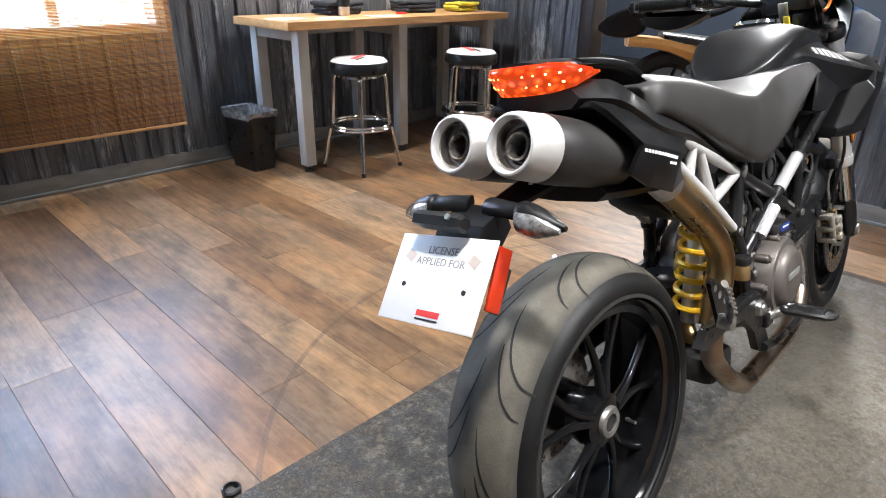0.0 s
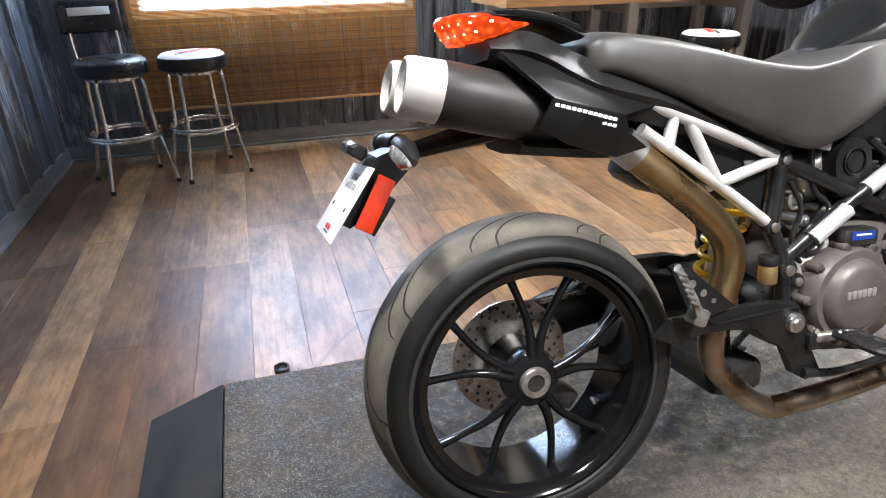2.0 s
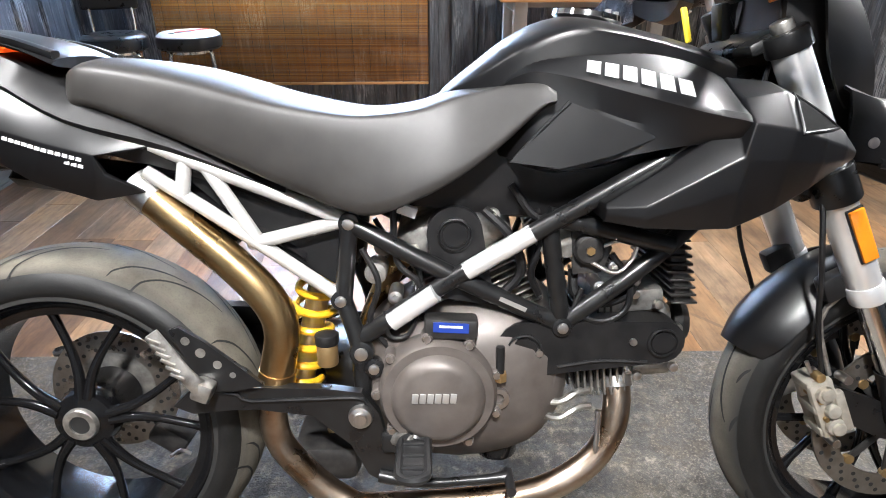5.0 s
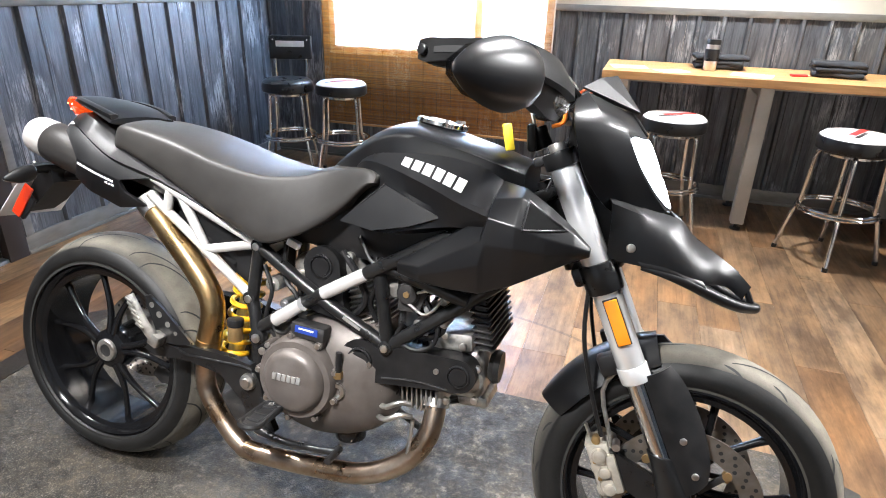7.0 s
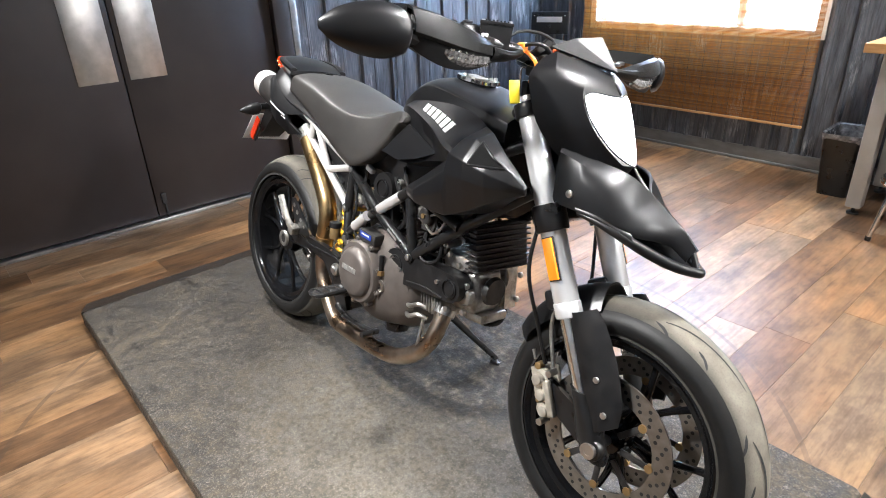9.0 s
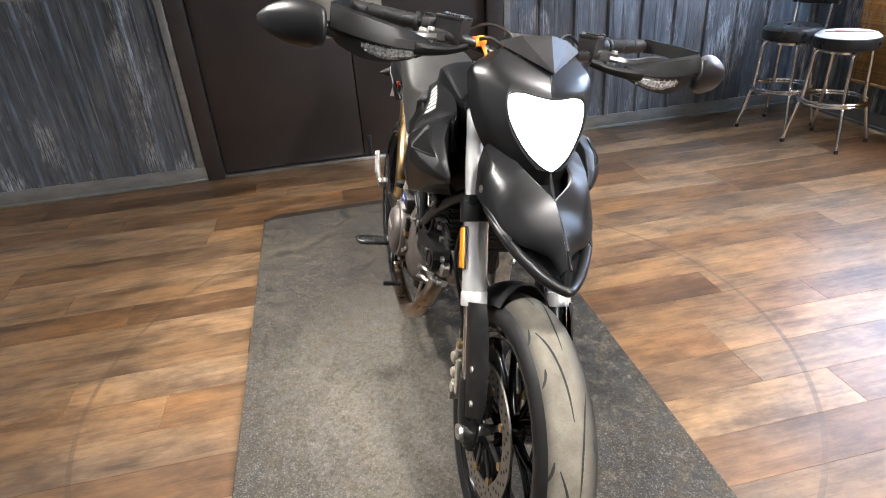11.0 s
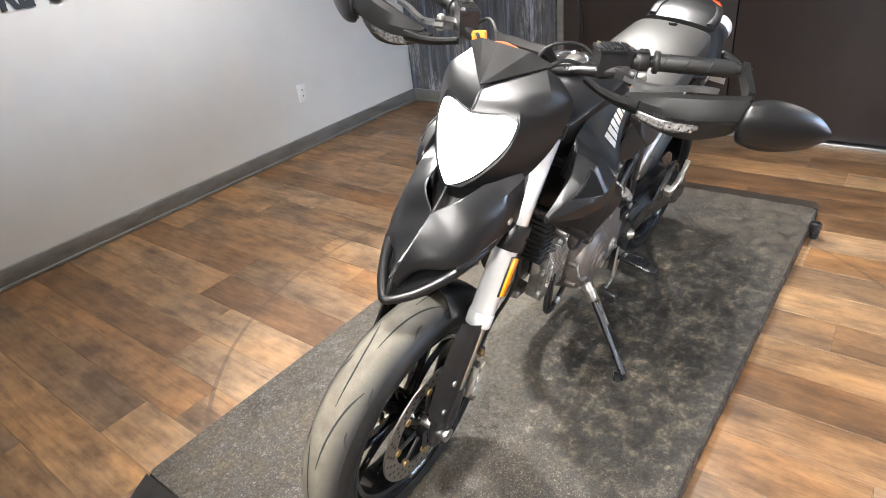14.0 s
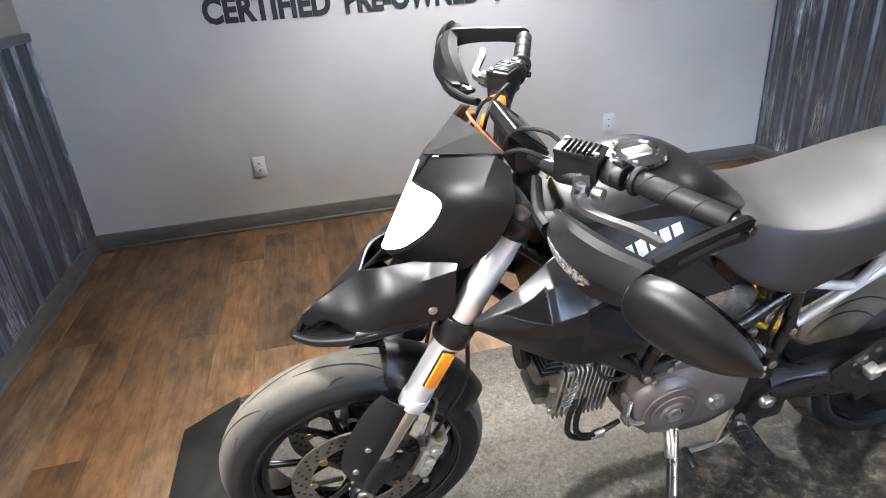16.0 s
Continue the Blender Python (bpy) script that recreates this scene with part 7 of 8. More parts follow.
part("inspection_plug", lathe([(0.008, 0.156), (0.014, 0.157), (0.018, 0.154), (0.018, 0.148), (0.008, 0.148)], 24, GEN), CASTALU, gen, "bare inspection plug ring")
for i in range(8):
    a = radians(15 + 45 * i)
    p = (0.748 + 0.098 * math.cos(a), 0.404 + 0.098 * math.sin(a))
    part("cover_bolt", rod((p[0], 0.095, p[1]), (p[0], 0.120, p[1]), 0.0095, 12, bevel=0.002), ENGINE, gen)
    part("bolt_head", rod((p[0], 0.120, p[1]), (p[0], 0.126, p[1]), 0.0055, 8), STEEL, gen)
part("gear_case", plate([(0.655, 0.520), (0.70, 0.545), (0.775, 0.535), (0.80, 0.505), (0.70, 0.480), (0.660, 0.490)], 0.085, 0.122, 0.008), ENGINE, engine, "", angle=50)
for x, z in ((0.672, 0.512), (0.715, 0.532), (0.768, 0.522)):
    part("case_bolt", rod((x, 0.118, z), (x, 0.129, z), 0.0085, 12, bevel=0.002), STEEL, engine)
part("case_web", tube([(0.655, 0.112, 0.470), (0.640, 0.118, 0.435), (0.645, 0.116, 0.345), (0.690, 0.112, 0.305)], 0.008, 8, 4), ENGINE, engine)
part("hook_lever", tube([(0.835, 0.120, 0.430), (0.850, 0.135, 0.405), (0.836, 0.142, 0.385), (0.812, 0.146, 0.384)], [0.006, 0.008, 0.007, 0.004], 8, 4, flat=0.6), CASTALU, engine, "bare cast bracket")
part("case_side", plate([(0.56, 0.47), (0.66, 0.50), (0.80, 0.49), (0.835, 0.42), (0.815, 0.34), (0.76, 0.295), (0.66, 0.29), (0.58, 0.33)], 0.085, 0.106, 0.010), ENGINE, engine, "", angle=50)
slave = part("clutch_slave", lathe([(0.0, 0.150), (0.020, 0.149), (0.024, 0.142), (0.024, 0.10), (0.0, 0.10)], 24, pose(0.638, 0, 0.400), closed=False), CASTALU, engine, "bare clutch slave cylinder")
part("slave_bolt", rod((0.638, 0.148, 0.400), (0.638, 0.156, 0.400), 0.007, 6), STEEL, slave)
part("sprocket_cover", plate([(0.50, 0.46), (0.57, 0.48), (0.61, 0.44), (0.60, 0.36), (0.53, 0.34), (0.49, 0.38)], 0.095, 0.13, 0.012), PLASTIC, engine)


def cylinder_block(a, b, half_w, half_h, fins, mat, name, fin_mat):
    a, b = Vector(a), Vector(b)
    d = (b - a).normalized()
    q = Matrix.Translation(a) @ d.to_track_quat("X", "Z").to_matrix().to_4x4()
    ln = (b - a).length
    blk = part(name, box((ln / 2, 0, 0), (ln, half_w * 1.5, half_h * 1.5), bevel=0.012), mat, engine, "finned air-cooled cylinder", q)
    for i in range(fins):
        part("fin", box((ln * (0.08 + 0.84 * i / (fins - 1)), 0, 0), (0.0035, half_w * 2, half_h * 2), bevel=0.0012, seg=1), fin_mat, blk, "", q)
    return blk


cylinder_block((0.80, -0.01, 0.455), (0.93, -0.01, 0.468), 0.078, 0.068, 11, DARKMETAL, "cylinder", DARKMETAL)
cylinder_block((0.722, 0.005, 0.50), (0.664, 0.005, 0.620), 0.088, 0.092, 11, CASTALU, "cylinder", CASTALU)
CAP_M = pose(0.955, 0.080, 0.486, 0, -12, 14)
cap_l = part("head_cap", lathe([(0.0, 0.012), (0.046, 0.010), (0.051, 0.004), (0.052, -0.03), (0.0, -0.03)], 32, CAP_M, closed=False), CASTALU, engine, "finned round cap on the cylinder head")
for i in range(8):
    z = -0.042 + 0.0115 * i
    ln = 0.9 * math.sqrt(max(0.052 ** 2 - (z + 0.006) ** 2, 0.0004))
    for sx in (-1, 1):
        part("cap_fin", box((sx * ln * 0.46, 0.014, z - 0.010 * ln / 0.052), (ln, 0.012, 0.0042), (0, sx * 24, 0), bevel=0.0012, seg=1), CASTALU, cap_l, "", CAP_M)
hd = part("cylinder_head", box((0.980, -0.024, 0.470), (0.095, 0.102, 0.115), (0, -4, 0), bevel=0.020, seg=3), CASTALU, engine, "bare cast cylinder head", angle=60)
part("cylinder_head", box((0.655, 0.005, 0.655), (0.18, 0.170, 0.095), (0, -26, 0), bevel=0.024, seg=3), CASTALU, engine, "bare cast cylinder head", angle=60)
part("valve_cover", box((0.945, 0.0, 0.540), (0.115, 0.17, 0.042), (0, -4, 0), bevel=0.012), CASTALU, hd)
for i in range(8):
    part("fin", box((0.862 + 0.011 * i, -0.045, 0.405), (0.0045, 0.12, 0.050), (0, -6, 0), bevel=0.0015, seg=1), CASTALU, hd)
for x, z in ((0.905, 0.548), (0.985, 0.542), (0.945, 0.560), (1.02, 0.50), (1.02, 0.43), (0.96, 0.415)):
    part("head_bolt", rod((x, -0.095, z), (x, -0.106, z), 0.008, 10, bevel=0.0015), STEEL, hd)
    part("head_bolt", rod((x, 0.095, z), (x, 0.104, z), 0.008, 10, bevel=0.0015), STEEL, hd)
part("rocker_cap", lathe([(0.0, -0.105), (0.022, -0.104), (0.027, -0.098), (0.027, -0.080), (0.0, -0.080)], 24, pose(1.008, 0, 0.470), closed=False), CASTALU, hd)
part("valve_cover", box((1.005, 0.0, 0.400), (0.070, 0.10, 0.028), (0, -4, 0), bevel=0.010), CASTALU, hd)
cap_pts = []
for a in range(90, 271, 20):
    cap_pts.append((0.766 + 0.047 * math.cos(radians(a)), 0.474 + 0.047 * math.sin(radians(a))))
for a in range(-90, 91, 20):
    cap_pts.append((0.988 + 0.036 * math.cos(radians(a)), 0.486 + 0.036 * math.sin(radians(a))))
belt = part("belt_cover", plate(cap_pts, -0.126, -0.080, 0.006), PLASTIC, engine, "dark grey timing belt cover", angle=30)
vp = []
for a in range(0, 181, 20):
    vp.append((0.655 + 0.044 * math.cos(radians(a)), 0.662 + 0.044 * math.sin(radians(a))))
vp += [(0.63, 0.56), (0.72, 0.545)]
part("belt_cover", plate(vp, -0.110, -0.075, 0.006), PLASTIC, engine, "dark grey timing belt cover", angle=30)
for x, y, z, r in ((0.766, -0.126, 0.474, 0.029), (0.988, -0.126, 0.486, 0.025), (0.655, -0.110, 0.662, 0.027)):
    part("cover_boss", lathe([(0.0, y - 0.003), (r * 0.72, y - 0.003), (r * 0.76, y + 0.001), (r * 0.86, y + 0.001), (r * 0.9, y - 0.005), (r, y - 0.004), (r, y + 0.002), (0.0, y + 0.002)], 32, pose(x, 0, z), closed=False), PLASTIC, belt)
part("belt_rib", tube([(0.82, -0.1265, 0.445), (0.89, -0.1265, 0.455), (0.965, -0.1265, 0.452)], 0.003, 8, 3), PLASTIC, belt)
part("belt_bolt", rod((0.94, -0.124, 0.488), (0.94, -0.131, 0.488), 0.006, 10), STEEL, belt)
cool = part("oil_cooler", box((1.018, 0, 0.595), (0.026, 0.185, 0.115), (0, -12, 0), bevel=0.004), DARKMETAL, bike, "black finned oil cooler")
for i in range(9):
    z = 0.543 + i * 0.013
    part("fin", box((1.030 - (z - 0.590) * 0.21 - 0.012, 0, z), (0.042, 0.200, 0.004), bevel=0.001, seg=1), DARKMETAL, cool)
# throttle bodies, shock reservoir and hoses between the frame tubes
tb = rod((0.80, -0.085, 0.635), (0.86, -0.085, 0.655), 0.026, 18)
rod((0.83, -0.07, 0.64), (0.83, -0.11, 0.64), 0.016, 14, bm=tb)
part("throttle_body", tb, CASTALU, bike, "bare throttle body")
part("intake_boot", tube([(0.80, 0.0, 0.62), (0.84, 0.0, 0.66), (0.85, 0.0, 0.72)], 0.038, 14, 3), PLASTIC, bike)
part("hose", tube([(0.89, -0.10, 0.62), (0.94, -0.105, 0.575), (0.90, -0.10, 0.545), (0.85, -0.10, 0.56), (0.845, -0.09, 0.60)], 0.008, 8, 5), PLASTIC, bike)
part("hose", tube([(0.70, -0.10, 0.70), (0.74, -0.11, 0.66), (0.76, -0.10, 0.60), (0.72, -0.10, 0.55)], 0.008, 8, 5), PLASTIC, bike)
part("hose", tube([(0.74, -0.105, 0.74), (0.78, -0.115, 0.69), (0.83, -0.11, 0.70), (0.87, -0.10, 0.735)], 0.006, 8, 5), PLASTIC, bike)
for dx in (0.0, 0.020):
    part("hose", tube([(0.945 + dx, 0.100, 0.455), (0.958 + dx, 0.108, 0.385), (0.945 + dx, 0.108, 0.335), (0.90 + dx * 0.5, 0.104, 0.318 - dx * 0.4), (0.84, 0.095, 0.335)], 0.007, 8, 5), PLASTIC, bike)
    part("hose_end", rod((0.905 + dx * 0.4, 0.104, 0.319 - dx * 0.4), (0.880, 0.102, 0.322 - dx * 0.3), 0.010, 10), CASTALU, bike)
for i in range(12):
    part("fin", box((0.890 + 0.0105 * i, 0.082, 0.475), (0.0045, 0.045, 0.145), (0, -6, 0), bevel=0.0015, seg=1), CASTALU, hd)
part("wiring", tube([(0.55, -0.09, 0.66), (0.60, -0.10, 0.60), (0.585, -0.10, 0.54), (0.62, -0.105, 0.515)], 0.006, 8, 5), PLASTIC, bike)
part("coil", box((0.905, -0.06, 0.655), (0.06, 0.05, 0.04), (0, -20, 0), bevel=0.008), DARKMETAL, bike)
part("horn", lathe([(0, -0.01), (0.034, -0.012), (0.038, 0.0), (0.030, 0.012), (0, 0.014)], 28, pose(1.045, -0.03, 0.485, 0, 0, 90), closed=False), DARKMETAL, bike)
for z in (0.345, 0.375):
    part("oil_line", tube([(0.80, -0.10, z), (0.83, -0.115, z), (0.86, -0.11, z + 0.015), (0.885, -0.095, z + 0.01)], 0.0065, 8, 3), CASTALU, bike, "bare metal oil line")
part("oil_filter", rod((0.73, -0.07, 0.255), (0.73, -0.07, 0.30), 0.036, 24, bevel=0.005), GLOSS, bike, "black oil filter")

# small fittings between the frame tubes: link, switch, plugs, cables
pul = part("throttle_pulley", lathe([(0.0, -0.128), (0.020, -0.126), (0.024, -0.122), (0.024, -0.112), (0.0, -0.112)], 24, pose(0.862, 0, 0.640), closed=False), DARKMETAL, bike, "dark throttle pulley with brass centre")
part("pulley_nut", rod((0.862, -0.126, 0.640), (0.862, -0.132, 0.640), 0.007, 6), GOLD, pul)
part("throttle_bracket", plate([(0.835, 0.665), (0.88, 0.668), (0.90, 0.64), (0.885, 0.60), (0.84, 0.598)], -0.112, -0.106, 0.002), DARKMETAL, bike)
part("oil_switch", rod((0.726, -0.145, 0.440), (0.726, -0.145, 0.490), 0.007, 12), PLASTIC, bike)
part("switch_nut", rod((0.726, -0.145, 0.432), (0.726, -0.145, 0.446), 0.011, 6), GOLD, bike, "brass switch nut")
part("case_ring", lathe([(0.010, -0.146), (0.018, -0.146), (0.018, -0.130), (0.010, -0.130)], 24, pose(0.724, 0, 0.398)), STEEL, bike)
for s in (-1, 1):
    for x, y, z, r, mat in ((0.530, 0.104, 0.598, 0.018, CASTALU), (0.560, 0.100, 0.555, 0.012, STEEL), (0.590, 0.098, 0.630, 0.010, CASTALU), (0.715, 0.104, 0.690, 0.011, CASTALU), (0.905, 0.112, 0.610, 0.009, STEEL),
                            (0.940, 0.112, 0.585, 0.010, CASTALU), (0.885, 0.110, 0.575, 0.010, STEEL), (0.795, 0.118, 0.640, 0.009, CASTALU), (0.600, 0.112, 0.575, 0.008, STEEL)):
        fit_ob = part("engine_fitting", rod((x, s * (y - 0.05), z), (x, s * y, z), r, 14, bevel=0.002), mat, bike)
        part("bolt_head", rod((x, s * y, z), (x, s * (y + 0.005), z), r * 0.5, 6), STEEL, fit_ob)
    for r, mat, pts in ((0.0045, PLASTIC, ((0.86, 0.118, 0.655), (0.89, 0.128, 0.70), (0.95, 0.115, 0.735), (1.04, 0.06, 0.80))), (0.0032, STEEL, ((0.862, 0.122, 0.622), (0.905, 0.128, 0.605), (0.935, 0.120, 0.640), (0.93, 0.110, 0.69))),
                        (0.0055, PLASTIC, ((0.56, 0.100, 0.70), (0.565, 0.108, 0.62), (0.60, 0.112, 0.58), (0.575, 0.108, 0.52))), (0.0050, PLASTIC, ((0.51, 0.105, 0.64), (0.535, 0.112, 0.585), (0.52, 0.110, 0.52), (0.55, 0.108, 0.47))),
                        (0.0050, PLASTIC, ((0.855, 0.116, 0.575), (0.845, 0.120, 0.540), (0.885, 0.124, 0.522), (0.925, 0.120, 0.540), (0.93, 0.116, 0.585), (0.90, 0.11, 0.63))), (0.0060, PLASTIC, ((0.78, 0.104, 0.70), (0.79, 0.112, 0.655), (0.775, 0.108, 0.60), (0.79, 0.10, 0.56))),
                        (0.0030, STEEL, ((0.87, 0.120, 0.64), (0.91, 0.124, 0.655), (0.96, 0.118, 0.650))), (0.0040, PLASTIC, ((0.60, 0.112, 0.545), (0.58, 0.118, 0.50), (0.55, 0.120, 0.50), (0.545, 0.118, 0.54)))):
        part("cable", tube([(x, s * y, z) for x, y, z in pts], r, 8, 5), mat, bike)
    part("connector", box((0.582, 0.104 * s, 0.700), (0.030, 0.016, 0.016), (0, 20, 0), bevel=0.002), WHITE if s < 0 else PLASTIC, bike)
    part("relay", box((0.965, 0.090 * s, 0.665), (0.040, 0.030, 0.045), (0, 12, 0), bevel=0.004), DARKMETAL, bike)

# --- exhaust
header = part("exhaust_pipe", tube([(0.930, -0.075, 0.400), (0.934, -0.090, 0.365), (0.922, -0.105, 0.310), (0.880, -0.118, 0.255), (0.805, -0.125, 0.212), (0.70, -0.125, 0.192), (0.51, -0.122, 0.180), (0.465, -0.118, 0.190), (0.415, -0.112, 0.228), (0.362, -0.105, 0.290),
                                    (0.350, -0.105, 0.345), (0.358, -0.108, 0.40)], 0.0235, 18, 5), HEADER, bike, "browned steel exhaust header")
part("pipe_clamp", rod((0.930, -0.073, 0.402), (0.931, -0.081, 0.385), 0.030, 20), STEEL, header)
part("pipe_spring", rod((0.895, -0.118, 0.36), (0.893, -0.130, 0.27), 0.005, 8), STEEL, header)
upper = part("exhaust_pipe", tube([(0.354, -0.106, 0.385), (0.366, -0.110, 0.44), (0.378, -0.112, 0.500), (0.368, -0.112, 0.548), (0.325, -0.108, 0.602), (0.25, -0.098, 0.668), (0.168, -0.085, 0.738)], 0.0285, 18, 5), PIPE, bike, "heat-tinted bronze collector pipe")
part("pipe_joint", rod((0.360, -0.108, 0.405), (0.366, -0.110, 0.437), 0.0305, 22), PIPE, upper)
part("pipe_collar", rod((0.195, -0.089, 0.715), (0.165, -0.084, 0.741), 0.031, 22), STEEL, upper, "bare steel clamp collar")
part("collector_box", box((0.43, 0.0, 0.245), (0.12, 0.20, 0.07), bevel=0.020), DARKMETAL, bike)
part("exhaust_pipe", tube([(0.63, 0.02, 0.60), (0.56, 0.03, 0.58), (0.50, 0.03, 0.45), (0.46, 0.0, 0.30), (0.42, -0.08, 0.24)], 0.021, 14, 5), PIPE, bike, "heat-tinted rear cylinder header")

# --- shock
spr = []
for i in range(7 * 16 + 1):
    a, t = 2 * math.pi * i / 16, i / (7 * 16)
    c = Vector((0.438, -0.040, 0.605)).lerp(Vector((0.388, -0.040, 0.385)), t)
    spr.append((c.x + 0.034 * math.cos(a), c.y + 0.034 * math.sin(a), c.z))
part("shock_spring", tube(spr, 0.0068, 8, 1), YELLOW, bike, "bright yellow coil spring")
part("shock_body", rod((0.445, -0.040, 0.63), (0.384, -0.040, 0.36), 0.020, 16), STEEL, bike, "bare shock absorber body")
rsv = part("brake_reservoir", rod((0.452, -0.128, 0.455), (0.452, -0.128, 0.490), 0.017, 20, bevel=0.002), GOLD, bike, "amber rear brake fluid reservoir")
part("reservoir_lid", rod((0.452, -0.128, 0.490), (0.452, -0.128, 0.508), 0.019, 20, bevel=0.003), PLASTIC, rsv)

# --- swingarm, chain, pegs and stand
arm_secs = [(0.50, 0.03, 0.385, 0.10, 0.045), (0.42, 0.06, 0.385, 0.075, 0.045), (0.30, 0.115, 0.385, 0.035, 0.045), (0.15, 0.128, 0.365, 0.030, 0.042), (0.05, 0.125, 0.33, 0.032, 0.048), (-0.02, 0.118, 0.312, 0.035, 0.050), (-0.06, 0.118, 0.310, 0.025, 0.030)]
part("swingarm", skin([[(x, y - w, z - h), (x, y - w, z + h), (x, y + w, z + h), (x, y + w, z - h)] for x, y, z, w, h in arm_secs], 3, 4), FRAMEBLACK, bike, "black single-sided swingarm", angle=50)
chain_pts = []
for i in range(13):
    a = radians(90 + 15 * i)
    chain_pts.append((0.088 * math.cos(a), 0.313 + 0.088 * math.sin(a)))
for i in range(1, 16):
    chain_pts.append((0.55 * i / 16, 0.225 + (0.370 - 0.225) * i / 16))
for i in range(9):
    a = radians(-80 + 20 * i)
    chain_pts.append((0.555 + 0.032 * math.cos(a), 0.402 + 0.032 * math.sin(a)))
for i in range(1, 16):
    chain_pts.append((0.55 * (1 - i / 16), 0.434 + (0.401 - 0.434) * i / 16))
chain = part("chain_run", tube([(x, 0.097, z) for x, z in chain_pts], 0.004, 6, 1, True), DARKMETAL, bike, "dark roller chain")
links = bmesh.new()
dense = curve_points([(x, 0, z) for x, z in chain_pts], 3, True)
for i in range(0, len(dense), 1):
    a, b = dense[i], dense[(i + 1) % len(dense)]
    ang = math.degrees(math.atan2(b[2] - a[2], b[0] - a[0]))
    yy = 0.0055 if i % 2 else 0.0075
    for sy in (-yy, yy):
        box((a[0], 0.097 + sy, a[2]), (0.014, 0.0018, 0.009), (0, -ang, 0), bm=links)
tagged(part("chain_link", links, DISC, chain, "bare steel chain side plates"), kind="stuff")
# added bright plate paints the window's reflection on the swingarm face
part("arm_glint", plate([(0.188, 0.346), (0.200, 0.368), (0.470, 0.446), (0.512, 0.446), (0.505, 0.424)], 0.121, 0.129, 0.002), LEVER, bike, "silver plate standing in for window reflection on the swingarm")
part("chain_guard", plate([(0.15, 0.448), (0.19, 0.474), (0.40, 0.464), (0.44, 0.452), (0.40, 0.438), (0.18, 0.430)], 0.088, 0.118, 0.006), PLASTIC, bike)
hang = [(0.205, 0.392), (0.235, 0.420), (0.30, 0.424), (0.45, 0.420), (0.505, 0.412), (0.532, 0.375), (0.545, 0.32), (0.575, 0.262), (0.545, 0.242), (0.512, 0.262), (0.485, 0.318), (0.425, 0.372), (0.34, 0.384), (0.30, 0.384), (0.235, 0.378)]
for s in (-1, 1):
    hanger = part("peg_hanger", plate(hang, 0.128 * s, 0.146 * s, 0.005), FRAMEBLACK, bike, "black cast footpeg hanger")
    part("hanger_edge", tube([(0.235, 0.146 * s, 0.424), (0.31, 0.147 * s, 0.412), (0.33, 0.147 * s, 0.400), (0.49, 0.147 * s, 0.405), (0.512, 0.147 * s, 0.395)], 0.0035, 8, 2), SATIN, hanger)
    piv = part("pivot_bolt", lathe([(0.0, 0.162 * s), (0.010, 0.162 * s), (0.012, 0.158 * s), (0.018, 0.156 * s), (0.020, 0.15 * s), (0.020, 0.14 * s), (0.0, 0.14 * s)], 24, pose(0.503, 0, 0.372), closed=False), STEEL, hanger, "large bare pivot bolt")
    loop = [(0.590 + 0.021 * math.cos(a), ((0.262 if math.sin(a) > 0 else 0.186) + 0.016 * math.sin(a)) * s, 0.346) for a in np.linspace(0.12, 2 * math.pi + 0.12, 20, endpoint=False)]
    peg = part("rider_peg", tube(loop, 0.0078, 8, 1, True, flat=0.9), BLACKVINYL, bike, "flat oval rubber rider footpeg")
    part("peg_tread", box((0.590, 0.226 * s, 0.345), (0.036, 0.092, 0.009), bevel=0.003), BLACKVINYL, peg)
    for i in range(3):
        part("peg_rib", box((0.590, (0.194 + 0.030 * i) * s, 0.347), (0.034, 0.009, 0.012), bevel=0.003), BLACKVINYL, peg)
    part("peg_shank", tube([(0.556, 0.146 * s, 0.330), (0.572, 0.164 * s, 0.338), (0.588, 0.178 * s, 0.344)], [0.012, 0.011, 0.010], 10, 2), CASTALU, peg)
    part("peg_mount", box((0.555, 0.142 * s, 0.325), (0.04, 0.03, 0.035), bevel=0.006), FRAMEBLACK, hanger)
    brk = part("passenger_bracket", plate([(0.264, 0.424), (0.310, 0.424), (0.356, 0.434), (0.322, 0.464), (0.270, 0.508), (0.234, 0.532), (0.218, 0.528), (0.240, 0.478)], 0.150 * s, 0.158 * s, 0.002), FRAMEBLACK, bike, "drilled black passenger peg bracket")
    for x, z, r in ((0.242, 0.510, 0.007), (0.263, 0.490, 0.008), (0.287, 0.470, 0.007), (0.309, 0.452, 0.005)):
        part("hole_dot", rod((x, 0.1495 * s, z), (x, 0.1585 * s, z), r, 12), CASTALU, brk)
    pp = part("passenger_peg", tube([(0.264, 0.176 * s, 0.440), (0.247, 0.186 * s, 0.470), (0.208, 0.189 * s, 0.537)], [0.013, 0.011, 0.010], 10, 2, flat=0.6), CASTALU, brk, "bare aluminium folded passenger peg")
    for i in range(6):
        part("peg_tooth", box((0.241 - 0.0058 * i, 0.195 * s, 0.470 + 0.0115 * i), (0.022, 0.006, 0.005), (0, 28, 0), bevel=0.001), CASTALU, brk)
    part("peg_knuckle", box((0.266, 0.170 * s, 0.434), (0.030, 0.030, 0.032), (0, 24, 0), bevel=0.006), CASTALU, brk)
ped = part("brake_pedal", tube([(0.53, -0.150, 0.262), (0.60, -0.160, 0.255), (0.68, -0.165, 0.262), (0.74, -0.165, 0.268)], [0.011, 0.008, 0.007, 0.009], 10, 4), FRAMEBLACK, bike, "black rear brake pedal")
part("pedal_tip", rod((0.742, -0.150, 0.268), (0.742, -0.205, 0.268), 0.008, 12), BLACKVINYL, ped)
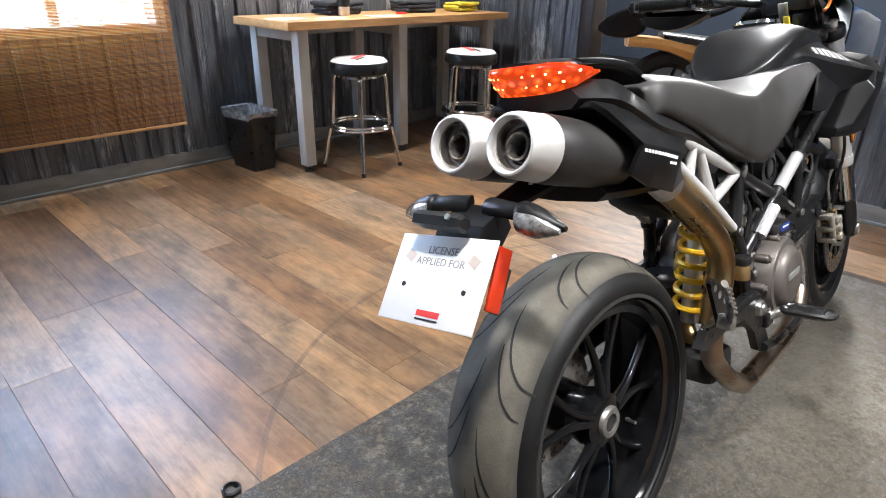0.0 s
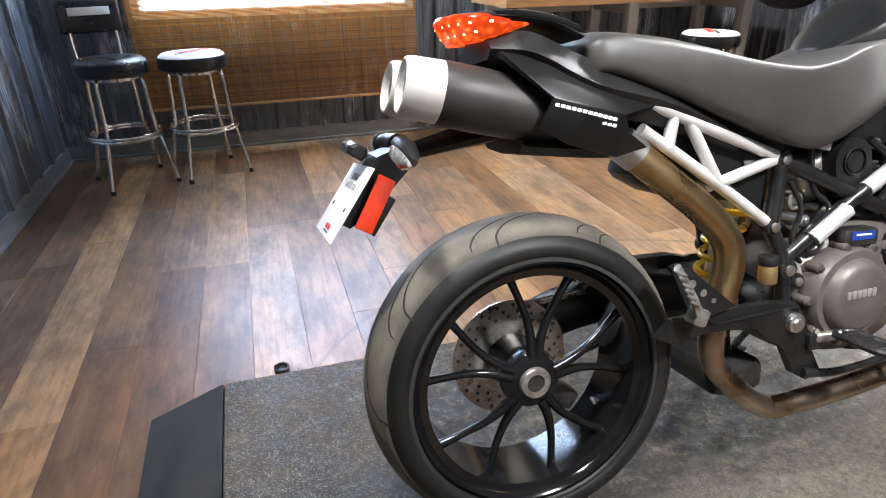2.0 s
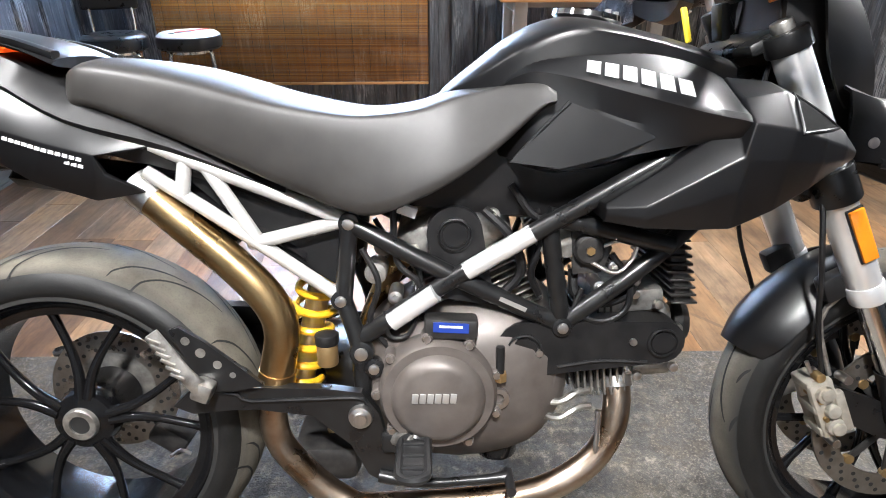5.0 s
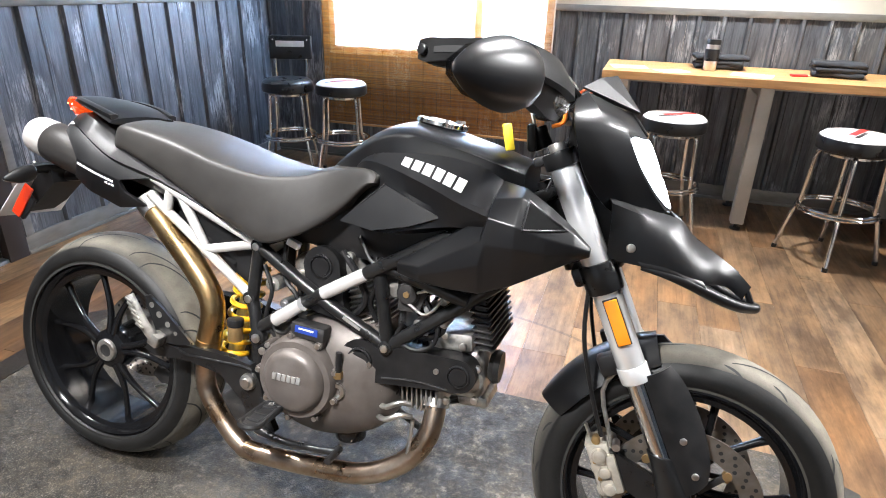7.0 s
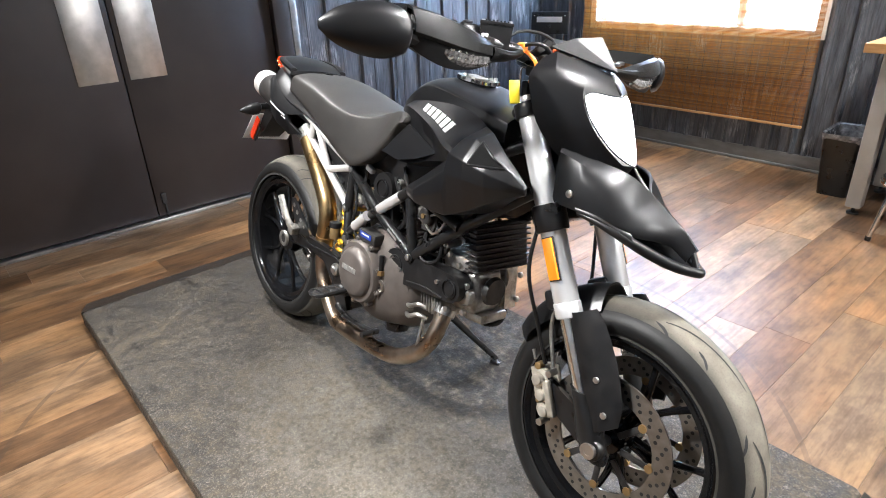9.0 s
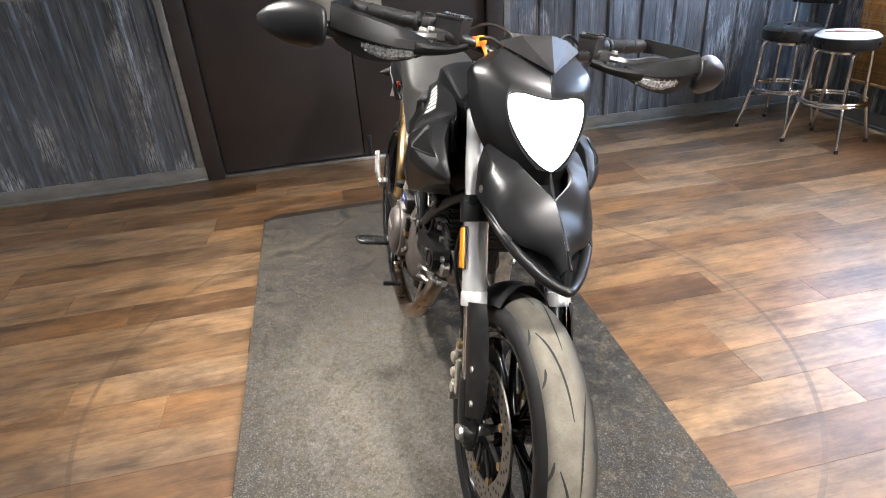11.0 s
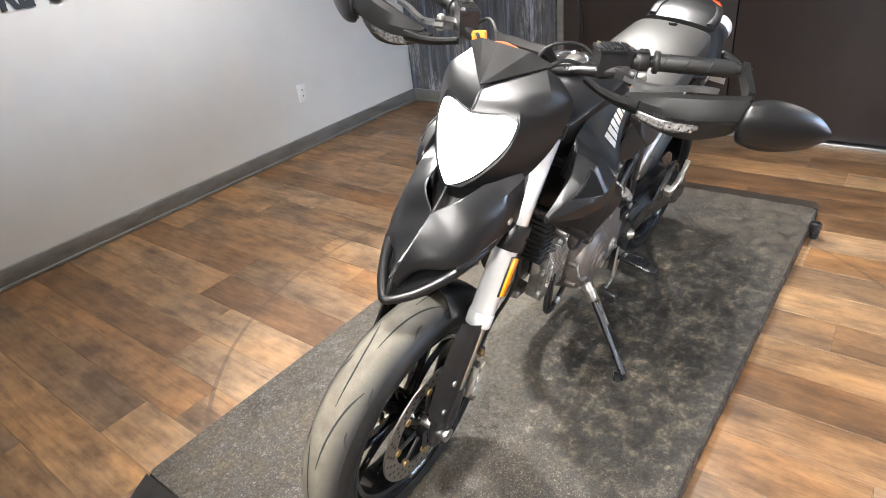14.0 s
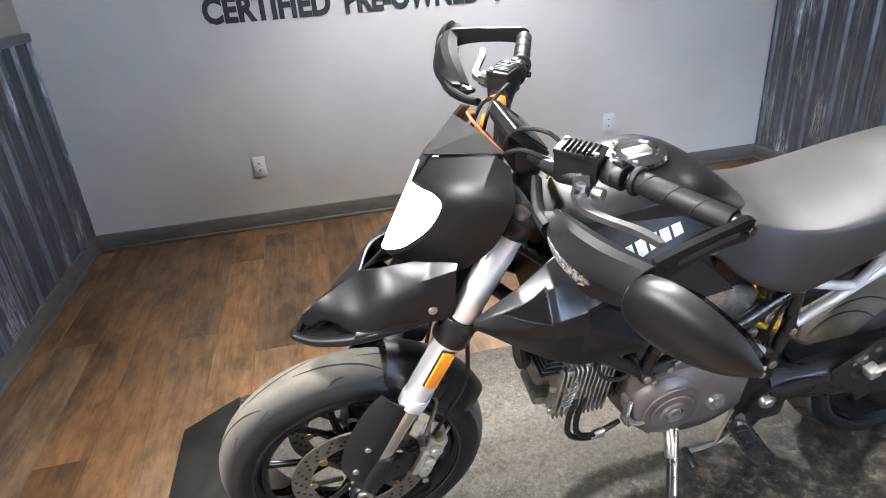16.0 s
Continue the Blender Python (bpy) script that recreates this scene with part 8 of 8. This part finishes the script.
shift = part("shift_lever", tube([(0.56, 0.150, 0.30), (0.62, 0.165, 0.275), (0.70, 0.172, 0.275)], 0.006, 8, 4), CASTALU, bike, "bare shift lever with rubber tip")
part("shift_tip", rod((0.70, 0.165, 0.275), (0.70, 0.215, 0.272), 0.010, 12, bevel=0.002), BLACKVINYL, shift)
part("shift_rod", rod((0.59, 0.150, 0.37), (0.62, 0.165, 0.278), 0.004, 8), STEEL, shift)
stand = part("side_stand", tube([(0.705, 0.095, 0.290), (0.712, 0.135, 0.262), (0.750, 0.235, 0.165), (0.790, 0.325, 0.080)], [0.014, 0.013, 0.010, 0.010], 10, 4), FRAMEBLACK, bike, "black side stand with a flat foot")
part("stand_foot", box((0.793, 0.338, 0.066), (0.034, 0.075, 0.010), (-10.7, 0, 20), bevel=0.003), FRAMEBLACK, stand)
part("stand_spring", rod((0.696, 0.115, 0.30), (0.738, 0.225, 0.19), 0.005, 8), DISC, stand)
part("stand_knuckle", rod((0.706, 0.100, 0.292), (0.722, 0.160, 0.240), 0.0150, 14, bevel=0.003), CASTALU, stand, "bare stand knuckle")
part("stand_mount", box((0.710, 0.090, 0.300), (0.05, 0.05, 0.05), bevel=0.008), CASTALU, bike)
part("regulator", box((0.27, 0.0, 0.675), (0.10, 0.12, 0.07), (0, 30, 0), bevel=0.02), PLASTIC, bike)
part("undertray", skin([[(x, -0.075, z - 0.015), (x, -0.075, z + 0.015), (x, 0.075, z + 0.015), (x, 0.075, z - 0.015)] for x, z in ((-0.02, 0.752), (0.10, 0.735), (0.22, 0.720), (0.34, 0.670), (0.42, 0.62))], 2, 3), PLASTIC, bike)

# ---- the motorcycle in the next showroom ----
other = thing("motorcycle", "orange-tan and blue motorcycle parked in the next showroom", "motorcycle", pose(4.53, 2.22, 0, 0, 0, -46))
for x in (0.0, 1.40):
    w = part("wheel", lathe([(0.24, -0.05), (0.30, -0.055), (0.325, 0), (0.30, 0.055), (0.24, 0.05)], 32, pose(x, 0, 0.325)), TYRE, other)
    part("rim", lathe([(0.21, -0.05), (0.24, -0.055), (0.24, 0.055), (0.21, 0.05)], 32, pose(x, 0, 0.325)), GLOSS, w)
    part("hub", rod((x, -0.06, 0.325), (x, 0.06, 0.325), 0.05, 16), DARKMETAL, w)
    for i in range(5):
        a = 2 * math.pi * i / 5
        part("spoke", rod((x, 0, 0.325), (x + 0.22 * math.cos(a), 0, 0.325 + 0.22 * math.sin(a)), 0.014, 6), GLOSS, w)
part("engine", box((0.70, 0, 0.42), (0.42, 0.34, 0.34), bevel=0.05), DARKMETAL, other)
part("tank", skin([[(x, -w, z - 0.12), (x, -w, z - 0.03), (x, 0, z), (x, w, z - 0.03), (x, w, z - 0.12)] for x, w, z in ((0.55, 0.08, 0.82), (0.70, 0.14, 0.90), (0.90, 0.16, 0.94), (1.08, 0.10, 0.90))]), BLUEPAINT, other)
part("seat", skin([[(x, -w, z - 0.07), (x, -w, z - 0.02), (x, 0, z), (x, w, z - 0.02), (x, w, z - 0.07)] for x, w, z in ((-0.08, 0.07, 0.775), (0.10, 0.12, 0.765), (0.35, 0.13, 0.75), (0.60, 0.09, 0.82))]), BLACKVINYL, other)
part("tail", skin([[(x, -w, z - 0.07 - 0.3 * max(x, 0)), (x, -w, z), (x, w, z), (x, w, z - 0.07 - 0.3 * max(x, 0))] for x, w, z in ((-0.32, 0.05, 0.745), (-0.12, 0.10, 0.735), (0.10, 0.13, 0.70), (0.42, 0.12, 0.64))], ku=2), TANPAINT, other, "orange-tan tail bodywork")
part("front_fairing", skin([[(x, -w, z - 0.30), (x, -w, z - 0.05), (x, 0, z), (x, w, z - 0.05), (x, w, z - 0.30)] for x, w, z in ((1.0, 0.19, 0.92), (1.20, 0.16, 0.98), (1.42, 0.07, 0.90))]), BLUEPAINT, other)
part("handlebar", tube([(0.98, -0.36, 1.02), (1.08, -0.15, 1.03), (1.08, 0.15, 1.03), (0.98, 0.36, 1.02)], 0.013), FRAMEBLACK, other)
for s in (-1, 1):
    part("fork_leg", rod((1.40, 0.09 * s, 0.33), (1.13, 0.09 * s, 0.95), 0.026, 12), CHROME, other)
    part("swingarm", rod((0.0, 0.10 * s, 0.325), (0.52, 0.11 * s, 0.40), 0.03, 10), DARKMETAL, other)
part("side_stand", rod((0.62, 0.14, 0.28), (0.68, 0.30, 0.0), 0.012, 8), DARKMETAL, other)

# ---- floor planks ----


def plank_mesh(w, ln):
    b = 0.0007
    bm = rings_to_faces(bmesh.new(), [[(0, 0, -0.008), (w, 0, -0.008), (w, ln, -0.008), (0, ln, -0.008)], [(0, 0, -b), (w, 0, -b), (w, ln, -b), (0, ln, -b)], [(b, b, 0), (w - b, b, 0), (w - b, ln - b, 0), (b, ln - b, 0)]])
    bmesh.ops.recalc_face_normals(bm, faces=bm.faces)
    me = bpy.data.meshes.new("plank")
    bm.to_mesh(me)
    bm.free()
    me.materials.append(PLANK)
    return me


PITCH, LONG, GAP = 0.1668, 1.22, 0.0007
rnd = random.Random(21)
full = plank_mesh(PITCH - GAP, LONG - GAP)
k = -5
while 0.086 + k * PITCH < 5.6:
    x = 0.086 + k * PITCH
    y = Y0 - LONG * rnd.random()
    end = Y1 if x < X2 else 5.3
    while y < end:
        a, b = max(y, Y0), min(y + LONG, end)
        if b - a > 0.02:
            ob = new("plank", full if b - a > LONG - 0.001 else plank_mesh(PITCH - GAP, b - a - GAP))
            ob.location = (x, a, 0.0)
            ob.parent = floor
        y += LONG
    k += 1
